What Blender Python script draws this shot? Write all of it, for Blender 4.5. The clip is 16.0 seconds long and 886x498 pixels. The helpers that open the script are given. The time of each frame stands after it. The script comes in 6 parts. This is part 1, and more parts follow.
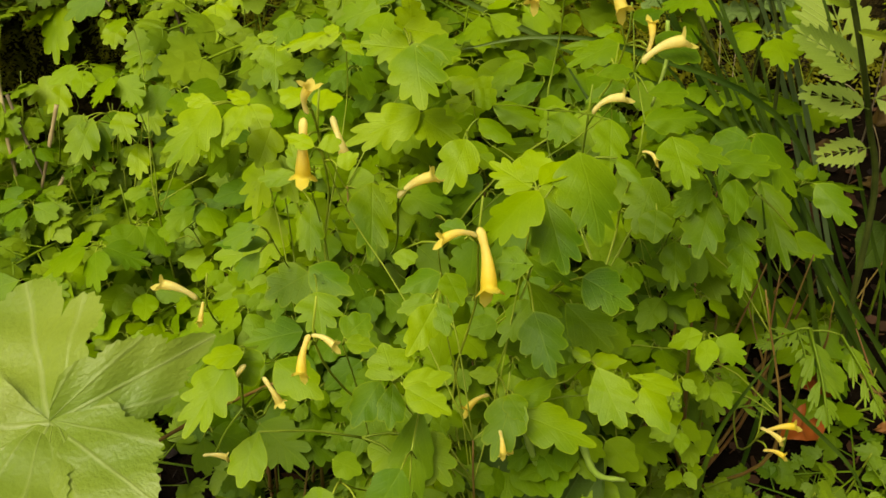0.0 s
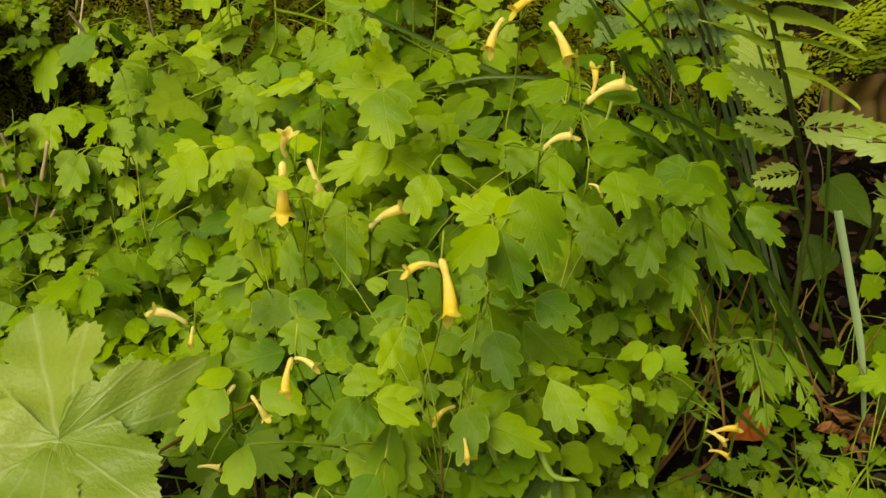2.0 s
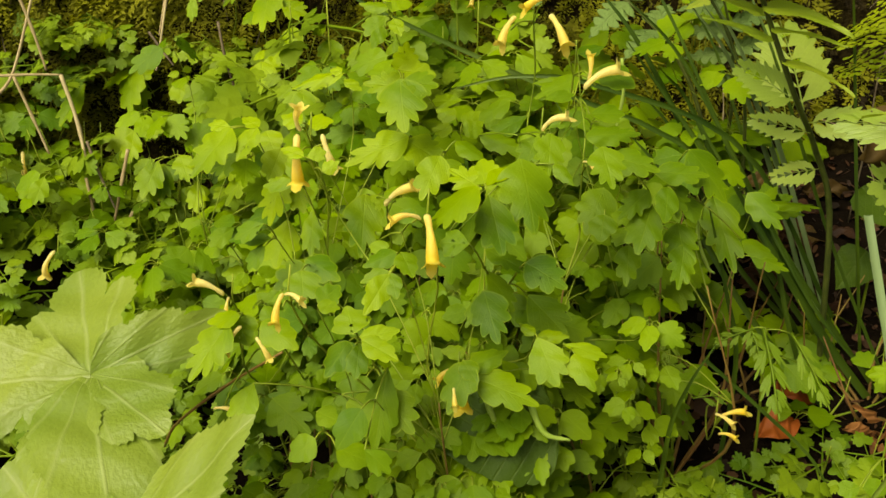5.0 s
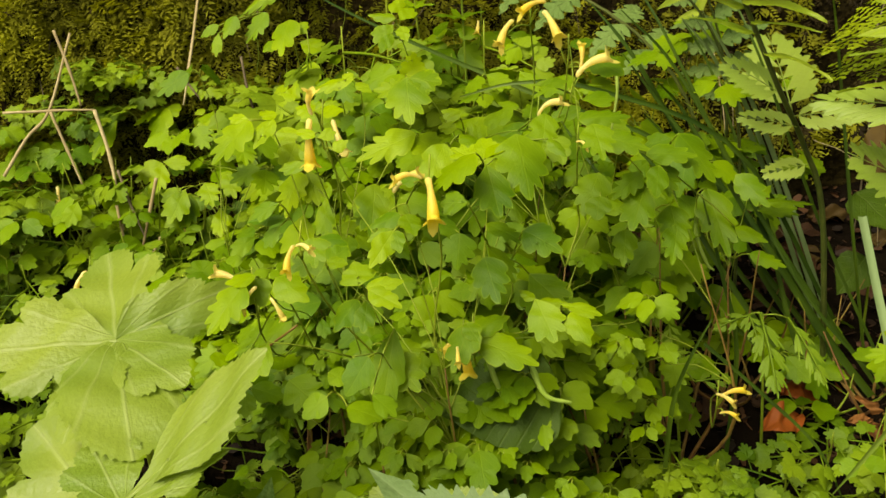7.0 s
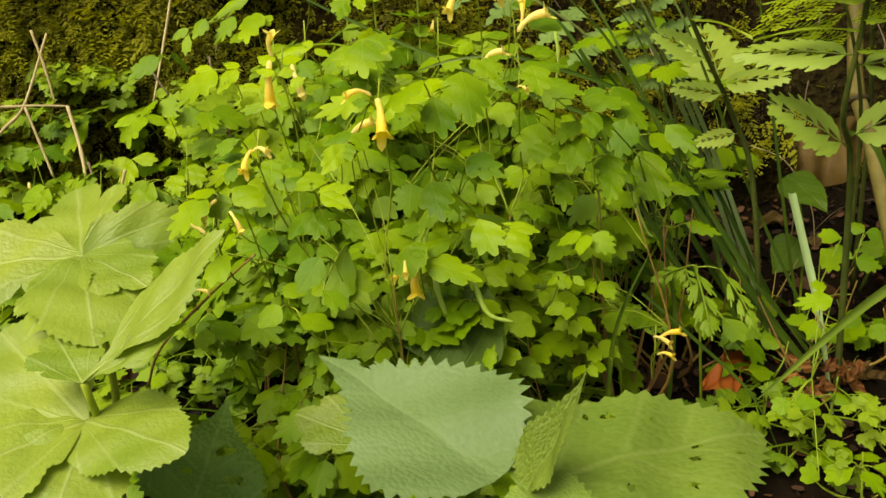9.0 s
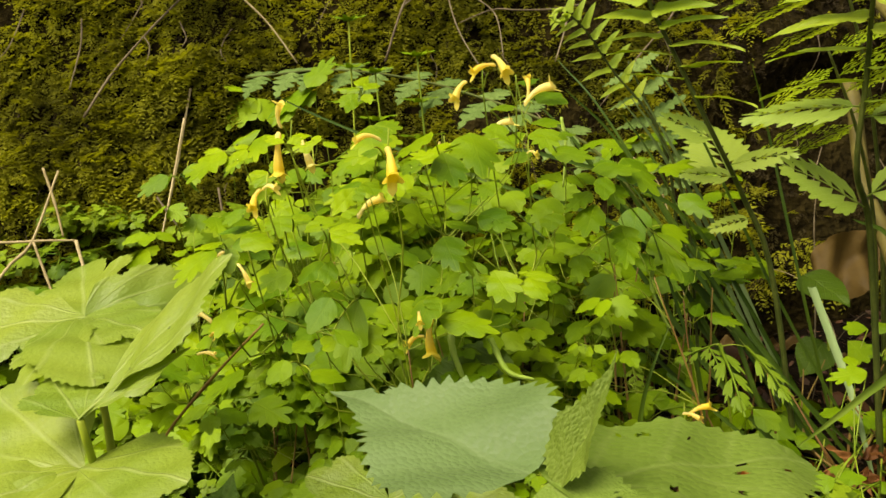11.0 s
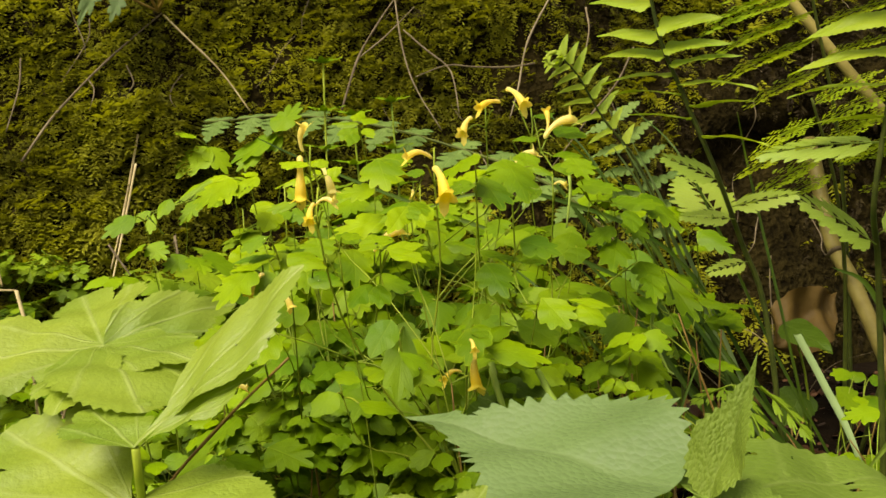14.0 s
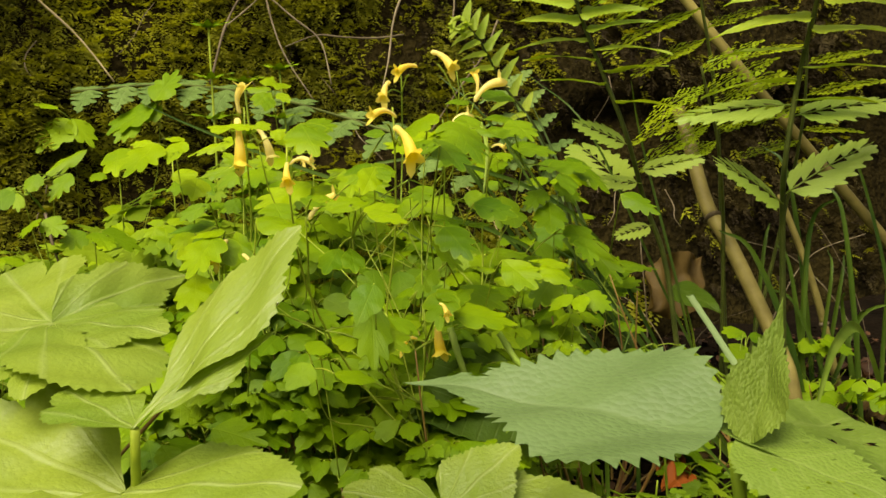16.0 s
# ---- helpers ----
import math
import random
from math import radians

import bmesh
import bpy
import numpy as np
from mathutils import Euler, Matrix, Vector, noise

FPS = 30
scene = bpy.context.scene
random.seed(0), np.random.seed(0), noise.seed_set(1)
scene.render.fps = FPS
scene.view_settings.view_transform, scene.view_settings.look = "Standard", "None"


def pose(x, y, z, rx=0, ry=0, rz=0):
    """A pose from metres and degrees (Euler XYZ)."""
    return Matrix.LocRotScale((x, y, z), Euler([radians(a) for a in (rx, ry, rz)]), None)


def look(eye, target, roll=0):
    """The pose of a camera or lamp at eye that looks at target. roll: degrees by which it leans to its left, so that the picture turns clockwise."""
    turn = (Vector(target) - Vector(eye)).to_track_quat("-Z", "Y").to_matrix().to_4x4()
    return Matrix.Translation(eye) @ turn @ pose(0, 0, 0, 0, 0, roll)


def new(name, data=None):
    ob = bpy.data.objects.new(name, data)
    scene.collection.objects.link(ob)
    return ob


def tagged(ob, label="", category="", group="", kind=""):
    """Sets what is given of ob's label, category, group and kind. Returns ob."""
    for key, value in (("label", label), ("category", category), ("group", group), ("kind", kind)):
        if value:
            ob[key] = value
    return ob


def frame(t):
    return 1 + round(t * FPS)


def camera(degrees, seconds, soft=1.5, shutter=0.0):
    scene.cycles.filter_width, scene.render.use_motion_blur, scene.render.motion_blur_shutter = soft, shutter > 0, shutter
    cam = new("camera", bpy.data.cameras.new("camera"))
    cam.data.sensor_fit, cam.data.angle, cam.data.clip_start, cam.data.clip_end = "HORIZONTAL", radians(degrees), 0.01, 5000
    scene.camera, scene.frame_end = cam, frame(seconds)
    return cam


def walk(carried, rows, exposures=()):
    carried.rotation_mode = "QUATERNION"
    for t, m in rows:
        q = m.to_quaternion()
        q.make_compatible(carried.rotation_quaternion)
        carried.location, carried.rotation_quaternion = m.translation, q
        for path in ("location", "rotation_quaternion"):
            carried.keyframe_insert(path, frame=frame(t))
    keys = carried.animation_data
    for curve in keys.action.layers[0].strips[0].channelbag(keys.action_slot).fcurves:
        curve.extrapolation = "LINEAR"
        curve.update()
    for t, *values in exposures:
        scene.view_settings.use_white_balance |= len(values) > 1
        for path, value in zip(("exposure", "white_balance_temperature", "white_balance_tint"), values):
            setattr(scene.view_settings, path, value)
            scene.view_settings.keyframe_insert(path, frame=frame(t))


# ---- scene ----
cam = camera(44.133, 16.0, 1.55)
PATH = [
    (0, (0.00121, 0.00193, 0.35672), (-0.03942, 0.82612, -0.20814), 4.31),
    (0.5, (-0.00176, -0.00281, 0.36794), (-0.03787, 0.82065, -0.19828), 4.58),
    (1, (0.00012, -0.00952, 0.37649), (-0.03137, 0.81538, -0.18791), 4.59),
    (1.5, (-0.00052, -0.01811, 0.38317), (-0.02513, 0.80767, -0.18029), 4.37),
    (2, (0.00553, -0.02521, 0.38311), (-0.01509, 0.80491, -0.17409), 3.98),
    (2.5, (0.00842, -0.03284, 0.38757), (-0.01080, 0.80767, -0.15388), 4.18),
    (3, (0.01245, -0.04169, 0.38829), (-0.01139, 0.80277, -0.14680), 3.78),
    (3.5, (0.02266, -0.05140, 0.38247), (-0.03118, 0.79596, -0.14582), 2.83),
    (4, (0.03068, -0.05710, 0.37752), (-0.04423, 0.78774, -0.15224), 2.23),
    (4.5, (0.04450, -0.06278, 0.37541), (-0.06675, 0.79034, -0.13432), 1.36),
    (5, (0.05618, -0.06639, 0.37029), (-0.08510, 0.78474, -0.13530), 0.61),
    (5.2, (0.06076, -0.06788, 0.36697), (-0.08534, 0.78174, -0.13978), 0.48),
    (7.3, (0.08098, -0.12031, 0.33373), (-0.09697, 0.77947, -0.06466), -1.14),
    (7.5, (0.08711, -0.12715, 0.33068), (-0.09174, 0.77802, -0.05491), -0.88),
    (8, (0.09349, -0.13941, 0.31888), (-0.08236, 0.76979, -0.05852), -2.00),
    (8.5, (0.09684, -0.15050, 0.30112), (-0.06413, 0.77110, -0.05206), -0.96),
    (9, (0.09196, -0.16201, 0.28205), (-0.06294, 0.76856, -0.04970), -0.45),
    (9.5, (0.08664, -0.16634, 0.26664), (-0.05978, 0.78808, 0.00656), -0.58),
    (9.7, (0.08657, -0.16907, 0.25659), (-0.06152, 0.79371, 0.03051), -0.03),
    (11.8, (0.08925, -0.16516, 0.19092), (-0.08079, 0.81984, 0.16129), -3.16),
    (12, (0.08910, -0.16703, 0.18764), (-0.08434, 0.81781, 0.18688), -2.72),
    (12.5, (0.07948, -0.16920, 0.17881), (-0.11596, 0.81150, 0.18398), -1.79),
    (13, (0.06154, -0.16489, 0.17164), (-0.10265, 0.82146, 0.15948), -1.27),
    (13.5, (0.03655, -0.16151, 0.17571), (-0.05414, 0.83394, 0.14627), -1.05),
    (14, (0.01271, -0.15386, 0.18270), (-0.01643, 0.84491, 0.14248), -1.42),
    (14.5, (-0.00054, -0.14779, 0.18536), (0.02539, 0.85069, 0.13684), -1.84),
    (15, (-0.02013, -0.14329, 0.18561), (0.05049, 0.85288, 0.13405), -1.60),
    (15.5, (-0.03437, -0.14428, 0.18642), (0.08948, 0.84658, 0.13304), -1.26),
    (16, (-0.04992, -0.13821, 0.17608), (0.11336, 0.84655, 0.11617), -2.30),
]
walk(cam, [(t, look(eye, target, roll)) for t, eye, target, roll in PATH],
     exposures=((0.0, 0.61, 7600, 7), (2.0, 0.56, 7600, 7), (5.0, 0.78, 7600, 8), (8.0, 0.94, 7600, 8), (12.0, 1.10, 7500, 13), (16.0, 1.0, 7500, 11)))


# ---- light ----
SUN_HIGH, SUN_ROUND = 54.0, 215.0
world = bpy.data.worlds.new("overcast_sky")
scene.world = world
world.use_nodes = True
wn = world.node_tree
sky = wn.nodes.new("ShaderNodeTexSky")
sky.sky_type = "NISHITA"
sky.sun_disc = False
sky.sun_elevation = radians(SUN_HIGH)
sky.sun_rotation = radians(SUN_ROUND)
sky.dust_density = 4.0
haze = wn.nodes.new("ShaderNodeHueSaturation")
haze.inputs["Saturation"].default_value = 0.15
wn.links.new(sky.outputs[0], haze.inputs["Color"])
wn.links.new(haze.outputs[0], wn.nodes["Background"].inputs[0])
wn.nodes["Background"].inputs[1].default_value = 0.085

sun = new("sun", bpy.data.lights.new("sun", "SUN"))
sun.data.energy = 2.6
sun.data.angle = radians(40)
sun.data.color = (1.0, 0.96, 0.88)
az, el = radians(SUN_ROUND), radians(SUN_HIGH)
sun.matrix_world = look((3 * math.sin(az) * math.cos(el), 3 * math.cos(az) * math.cos(el), 3 * math.sin(el)), (0, 0, 0))

# ---- materials ----


class Nodes:
    """A node material under construction."""

    def __init__(self, name):
        self.m = bpy.data.materials.new(name)
        self.m.use_nodes = True
        self.t = self.m.node_tree
        self.p = self.t.nodes["Principled BSDF"]
        self.o = self.t.nodes["Material Output"]

    def put(self, socket, value):
        if isinstance(value, bpy.types.NodeSocket):
            self.t.links.new(value, socket)
        elif isinstance(value, tuple) and len(value) == 3 and socket.type == "RGBA":
            socket.default_value = (*value, 1)
        else:
            socket.default_value = value

    def math(self, op, a, b=0.0, c=0.0):
        n = self.t.nodes.new("ShaderNodeMath")
        n.operation = op
        for i, v in enumerate((a, b, c)):
            self.put(n.inputs[i], v)
        return n.outputs[0]

    def mix(self, f, a, b, blend="MIX"):
        n = self.t.nodes.new("ShaderNodeMix")
        n.data_type, n.blend_type = "RGBA", blend
        self.put(n.inputs[0], f)
        self.put(n.inputs[6], a)
        self.put(n.inputs[7], b)
        return n.outputs[2]

    def ramp(self, f, lo, hi, a=0.0, b=1.0):
        n = self.t.nodes.new("ShaderNodeMapRange")
        n.clamp = True
        for i, v in enumerate((f, lo, hi, a, b)):
            self.put(n.inputs[i], v)
        return n.outputs[0]

    def noise(self, scale, detail=2.0, space="Object", rough=0.5):
        n = self.t.nodes.new("ShaderNodeTexNoise")
        n.inputs["Scale"].default_value = scale
        n.inputs["Detail"].default_value = detail
        n.inputs["Roughness"].default_value = rough
        self.t.links.new(self.coord(space), n.inputs["Vector"])
        return n.outputs["Fac"]

    def coord(self, space="Object"):
        if space == "World":
            return self.t.nodes.new("ShaderNodeNewGeometry").outputs["Position"]
        return self.t.nodes.new("ShaderNodeTexCoord").outputs[space]

    def xyz(self, space="Object"):
        n = self.t.nodes.new("ShaderNodeSeparateXYZ")
        self.t.links.new(self.coord(space), n.inputs[0])
        return n.outputs

    def chance(self):
        return self.t.nodes.new("ShaderNodeObjectInfo").outputs["Random"]

    def island(self):
        return self.t.nodes.new("ShaderNodeNewGeometry").outputs["Random Per Island"]

    def bump(self, height, strength, distance):
        n = self.t.nodes.new("ShaderNodeBump")
        n.inputs["Strength"].default_value = strength
        n.inputs["Distance"].default_value = distance
        self.t.links.new(height, n.inputs["Height"])
        self.t.links.new(n.outputs[0], self.p.inputs["Normal"])
        return n.outputs[0]

    def finish(self, colour, rough=0.5, through_light=0.0, specular=0.5, glow_tint=(1.0, 1.0, 0.45), normal=None):
        """Sets colour and gloss; through_light: the share of light that passes through a thin leaf."""
        self.put(self.p.inputs["Base Color"], colour)
        self.put(self.p.inputs["Roughness"], rough)
        self.p.inputs["Specular IOR Level"].default_value = specular
        if through_light:
            tr = self.t.nodes.new("ShaderNodeBsdfTranslucent")
            self.put(tr.inputs[0], self.mix(1.0, colour, glow_tint, "MULTIPLY"))
            if normal is not None:
                self.t.links.new(normal, tr.inputs["Normal"])
            mx = self.t.nodes.new("ShaderNodeMixShader")
            mx.inputs[0].default_value = through_light
            self.t.links.new(self.p.outputs[0], mx.inputs[1])
            self.t.links.new(tr.outputs[0], mx.inputs[2])
            self.t.links.new(mx.outputs[0], self.o.inputs["Surface"])
        return self.m


def leaf_material(name, young, old, vein, veins=7.0, slant=0.9, vein_mix=0.25, rough=0.42, relief=0.4, through_light=0.38, edge=None, fan=0.0, quilt=0.0, gloss=0.16):
    """A thin leaf: young and old colours mixed leaf by leaf and blotch by blotch, with a midrib and slanting side veins."""
    k = Nodes(name)
    x, y, _ = k.xyz()
    ax = k.math("ABSOLUTE", x)
    blotch = k.noise(3.1, 3.0)
    grain = k.noise(38.0, 2.0)
    patch = k.ramp(k.noise(19.0, 1.0, "World"), 0.36, 0.66)
    f = k.math("ADD", k.math("MULTIPLY", k.chance(), 0.30), k.math("ADD", k.math("MULTIPLY", blotch, 0.16), k.math("MULTIPLY", patch, 0.60)))
    c = k.mix(k.ramp(f, 0.20, 0.92), young, old)
    c = k.mix(k.ramp(grain, 0.35, 0.75, 0.0, 0.12), c, tuple(0.6 * v for v in old))
    run = k.math("FRACT", k.math("MULTIPLY", k.math("SUBTRACT", y, k.math("MULTIPLY", ax, slant)), veins))
    if fan:
        run = k.math("FRACT", k.math("ADD", k.math("MULTIPLY", k.math("ARCTAN2", x, k.math("ADD", y, 0.06)), fan), 0.5))
    side = k.math("ABSOLUTE", k.math("SUBTRACT", run, 0.5))
    side = k.ramp(side, 0.0, 0.10, 1.0, 0.0)
    rib = k.ramp(ax, 0.004, 0.022, 1.0, 0.0)
    lines = k.math("MAXIMUM", rib, k.math("MULTIPLY", side, 0.6))
    c = k.mix(k.math("MULTIPLY", lines, vein_mix), c, vein)
    if edge:
        rim = k.t.nodes.new("ShaderNodeAttribute")
        rim.attribute_name = "rim"
        c = k.mix(k.ramp(rim.outputs["Fac"], 0.55, 1.0, 0.0, 0.45), c, edge)
    h = k.math("ADD", k.math("MULTIPLY", lines, 0.5 if fan else -0.6), k.math("MULTIPLY", k.noise(22.0, 2.0), 0.7))
    if quilt:
        cells = k.t.nodes.new("ShaderNodeTexVoronoi")
        cells.inputs["Scale"].default_value = quilt
        k.t.links.new(k.coord(), cells.inputs["Vector"])
        h = k.math("SUBTRACT", h, k.math("MULTIPLY", cells.outputs["Distance"], 1.6))
        c = k.mix(k.ramp(cells.outputs["Distance"], 0.35, 0.75, 0.0, 0.1), c, vein)
    normal = k.bump(h, relief, 0.0012)
    return k.finish(c, k.ramp(grain, 0.2, 0.8, rough - 0.08, rough + 0.14), through_light, gloss, normal=normal)


def plain_material(name, a, b, scale=60.0, rough=0.6, relief=0.3, depth=0.001, specular=0.15, space="World", through_light=0.0):
    """Two colours mottled at two scales, with fine relief."""
    k = Nodes(name)
    big, fine = k.noise(scale * 0.2, 3.0, space), k.noise(scale, 4.0, space)
    f = k.math("ADD", k.math("MULTIPLY", big, 0.55), k.math("MULTIPLY", fine, 0.45))
    f = k.math("ADD", f, k.math("MULTIPLY", k.math("SUBTRACT", k.chance(), 0.5), 0.25))
    c = k.mix(k.ramp(f, 0.32, 0.68), a, b)
    n = k.bump(fine, relief, depth)
    return k.finish(c, rough, through_light, specular, normal=n)


CORYDALIS = leaf_material("corydalis_leaf", (0.255, 0.365, 0.002), (0.07, 0.155, 0.001), (0.28, 0.38, 0.02), 5.0, 1.1, 0.14, 0.45, 0.14, 0.25, edge=(0.26, 0.345, 0.005), gloss=0.17)
# Darker copy of CORYDALIS: puts the dimmer right side of the clump into colour.
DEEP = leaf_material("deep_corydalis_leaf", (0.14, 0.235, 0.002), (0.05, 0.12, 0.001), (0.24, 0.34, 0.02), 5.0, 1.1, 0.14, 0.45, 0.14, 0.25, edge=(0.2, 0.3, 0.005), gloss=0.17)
# Darker leaf copy: shade inside and behind the clump is put into its colour.
SHADE_LEAF = leaf_material("shaded_corydalis_leaf", (0.17, 0.27, 0.002), (0.065, 0.145, 0.001), (0.25, 0.35, 0.015), 5.0, 1.1, 0.14, 0.5, 0.14, 0.18)
HONEWORT = leaf_material("honewort_leaf", (0.25, 0.325, 0.035), (0.15, 0.235, 0.02), (0.40, 0.46, 0.17), 4.0, 1.5, 0.36, 0.42, 0.5, 0.32, fan=2.2, gloss=0.35)
NETTLE = leaf_material("false_nettle_leaf", (0.13, 0.205, 0.062), (0.095, 0.16, 0.043), (0.17, 0.24, 0.09), 4.0, 0.75, 0.35, 0.5, 0.20, 0.28, quilt=42.0, gloss=0.3)
# Yellower green, lightened too: sun the second leaf lacks is put into colour.
NETTLE_FRESH = leaf_material("fresh_nettle_leaf", (0.17, 0.255, 0.035), (0.13, 0.21, 0.025), (0.25, 0.33, 0.08), 4.0, 0.75, 0.4, 0.55, 0.24, 0.3, quilt=34.0)
# Darker nettle copy; the shade on the low eaten leaf is in its colour.
NETTLE_SHADE = leaf_material("shaded_nettle_leaf", (0.085, 0.16, 0.022), (0.06, 0.125, 0.015), (0.13, 0.2, 0.04), 5.0, 0.75, 0.4, 0.55, 0.35, 0.28, quilt=26.0)
NETTLE_YOUNG = leaf_material("young_nettle_leaf", (0.14, 0.205, 0.022), (0.095, 0.155, 0.016), (0.2, 0.265, 0.05), 7.0, 0.85, 0.35, 0.55, 0.38, 0.30, quilt=28.0)
FERN = leaf_material("fern_pinna", (0.38, 0.48, 0.03), (0.27, 0.40, 0.02), (0.32, 0.42, 0.05), 12.0, 0.9, 0.2, 0.42, 0.3, 0.5, gloss=0.35)
FERN_LIGHT = leaf_material("light_fern_pinna", (0.33, 0.41, 0.01), (0.20, 0.31, 0.008), (0.32, 0.40, 0.04), 12.0, 0.9, 0.2, 0.5, 0.4, 0.5)
GRASS = leaf_material("sedge_blade", (0.075, 0.13, 0.010), (0.028, 0.065, 0.005), (0.14, 0.2, 0.04), 0.0, 0.0, 0.35, 0.45, 0.3, 0.25, gloss=0.2)
PALE_BLADE = leaf_material("pale_sedge_blade", (0.22, 0.31, 0.12), (0.16, 0.24, 0.08), (0.28, 0.35, 0.17), 0.0, 0.0, 0.35, 0.5, 0.3, 0.2)
FRESH_BLADE = leaf_material("fresh_grass_blade", (0.17, 0.25, 0.03), (0.10, 0.17, 0.015), (0.24, 0.30, 0.08), 0.0, 0.0, 0.35, 0.45, 0.3, 0.3)
GREY_LEAF = leaf_material("grey_green_leaf", (0.17, 0.26, 0.06), (0.10, 0.175, 0.035), (0.2, 0.27, 0.09), 7.0, 0.9, 0.3, 0.55, 0.6, 0.28)
PALE_FERN = leaf_material("pale_fern_lobe", (0.34, 0.45, 0.06), (0.25, 0.37, 0.04), (0.36, 0.44, 0.14), 12.0, 0.9, 0.2, 0.40, 0.3, 0.45, gloss=0.4)
VIOLET_LEAF = leaf_material("violet_leaf", (0.065, 0.12, 0.006), (0.035, 0.075, 0.004), (0.14, 0.2, 0.03), 6.0, 0.9, 0.25, 0.5, 0.4, 0.3)
CUT_LEAF = leaf_material("cut_leaf", (0.17, 0.26, 0.01), (0.09, 0.165, 0.006), (0.2, 0.28, 0.03), 6.0, 0.9, 0.2, 0.5, 0.2, 0.28)
STEM_GREEN = plain_material("green_stem", (0.13, 0.20, 0.010), (0.25, 0.31, 0.020), 200.0, 0.55, specular=0.25)
STEM_RED = plain_material("reddish_stem", (0.15, 0.07, 0.02), (0.24, 0.17, 0.03), 150.0, 0.55, specular=0.25)
RACHIS = plain_material("fern_rachis", (0.035, 0.05, 0.01), (0.10, 0.12, 0.02), 160.0, 0.5)
STRAW = plain_material("dry_stalk", (0.26, 0.195, 0.085), (0.48, 0.39, 0.20), 140.0, 0.6)
TWIG = plain_material("bare_twig", (0.075, 0.055, 0.028), (0.24, 0.19, 0.11), 160.0, 0.7)
BAMBOO = plain_material("dead_cane", (0.105, 0.085, 0.020), (0.33, 0.275, 0.075), 70.0, 0.55)
LITTER = plain_material("dead_leaf", (0.022, 0.010, 0.004), (0.075, 0.033, 0.011), 90.0, 0.55, 0.6, 0.002, through_light=0.15)
ORANGE = plain_material("orange_dead_leaf", (0.20, 0.045, 0.008), (0.35, 0.09, 0.014), 90.0, 0.5, 0.5, 0.002, through_light=0.2)
WITHERED = plain_material("withered_leaf", (0.09, 0.033, 0.008), (0.27, 0.115, 0.03), 120.0, 0.6, 0.6, 0.002, through_light=0.2)
TAN = plain_material("tan_dead_leaf", (0.045, 0.026, 0.005), (0.105, 0.066, 0.014), 90.0, 0.6, 0.6, 0.002, through_light=0.1)
# Damp soil set near black; shade under the plants is put into its colour.
SOIL = plain_material("shaded_damp_soil", (0.002, 0.0015, 0.0007), (0.009, 0.006, 0.003), 70.0, 0.95, 1.0, 0.006, 0.03)
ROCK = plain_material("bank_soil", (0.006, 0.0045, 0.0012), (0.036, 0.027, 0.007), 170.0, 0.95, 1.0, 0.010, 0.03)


def moss_material():
    k = Nodes("moss_shoot")
    f = k.math("ADD", k.math("MULTIPLY", k.island(), 0.16), k.math("MULTIPLY", k.noise(14.0, 4.0, "World"), 1.12))
    c = k.mix(k.ramp(f, 0.38, 0.92), (0.066, 0.066, 0.008), (0.37, 0.38, 0.022))
    return k.finish(c, 0.75, 0.5, 0.1)


def petal_material():
    k = Nodes("corydalis_petal")
    _, y, z = k.xyz()
    f = k.math("ADD", y, k.math("MULTIPLY", k.math("SUBTRACT", k.chance(), 0.5), 0.9))
    c = k.mix(k.ramp(f, 0.05, 1.2), (0.94, 0.87, 0.36), (0.93, 0.72, 0.05))
    c = k.mix(k.ramp(y, 0.80, 0.98, 0.0, 0.75), c, (0.84, 0.72, 0.15))
    c = k.mix(k.ramp(k.noise(7.0, 3.0), 0.5, 0.8, 0.0, 0.22), c, (0.80, 0.46, 0.02))
    c = k.mix(k.ramp(k.noise(26.0, 2.0), 0.6, 0.85, 0.0, 0.2), c, (0.84, 0.78, 0.42))
    n = k.bump(k.noise(18.0, 2.0), 0.3, 0.0006)
    return k.finish(c, 0.45, 0.52, 0.3, (1.0, 0.96, 0.7), n)


MOSS = moss_material()
# Brown shoots; shade on the right of the bank is put into their colour.
SHADED_ROOT_MAT = plain_material("root_mat", (0.016, 0.011, 0.004), (0.066, 0.052, 0.012), 120.0, 0.8, 0.4, 0.002, 0.1)
PETAL = petal_material()

# ---- shapes ----


def raw(name, verts, faces, smooth=True):
    me = bpy.data.meshes.new(name)
    me.from_pydata([tuple(v) for v in verts], [], faces)
    if smooth:
        me.polygons.foreach_set("use_smooth", [True] * len(me.polygons))
    me.update()
    return me


def thing(name, at, label, category, group="", kind=""):
    ob = new(name)
    ob.location = at
    ob.empty_display_size = 0.02
    return tagged(ob, label, category, group, kind)


def base_of(ob):
    """Where a thing's base stands; its parts are given in world coordinates."""
    return Vector(ob.location)


def part(name, me, material, parent, label="", m=None):
    """Links a mesh as one part under a thing or a part, at the world pose m (or in world coordinates)."""
    if material is not None and not me.materials:
        me.materials.append(material)
    ob = new(name, me)
    ob.parent = parent
    ob.matrix_basis = (Matrix() if parent.parent else Matrix.Translation(-base_of(parent))) @ (m or Matrix())
    return tagged(ob, label)


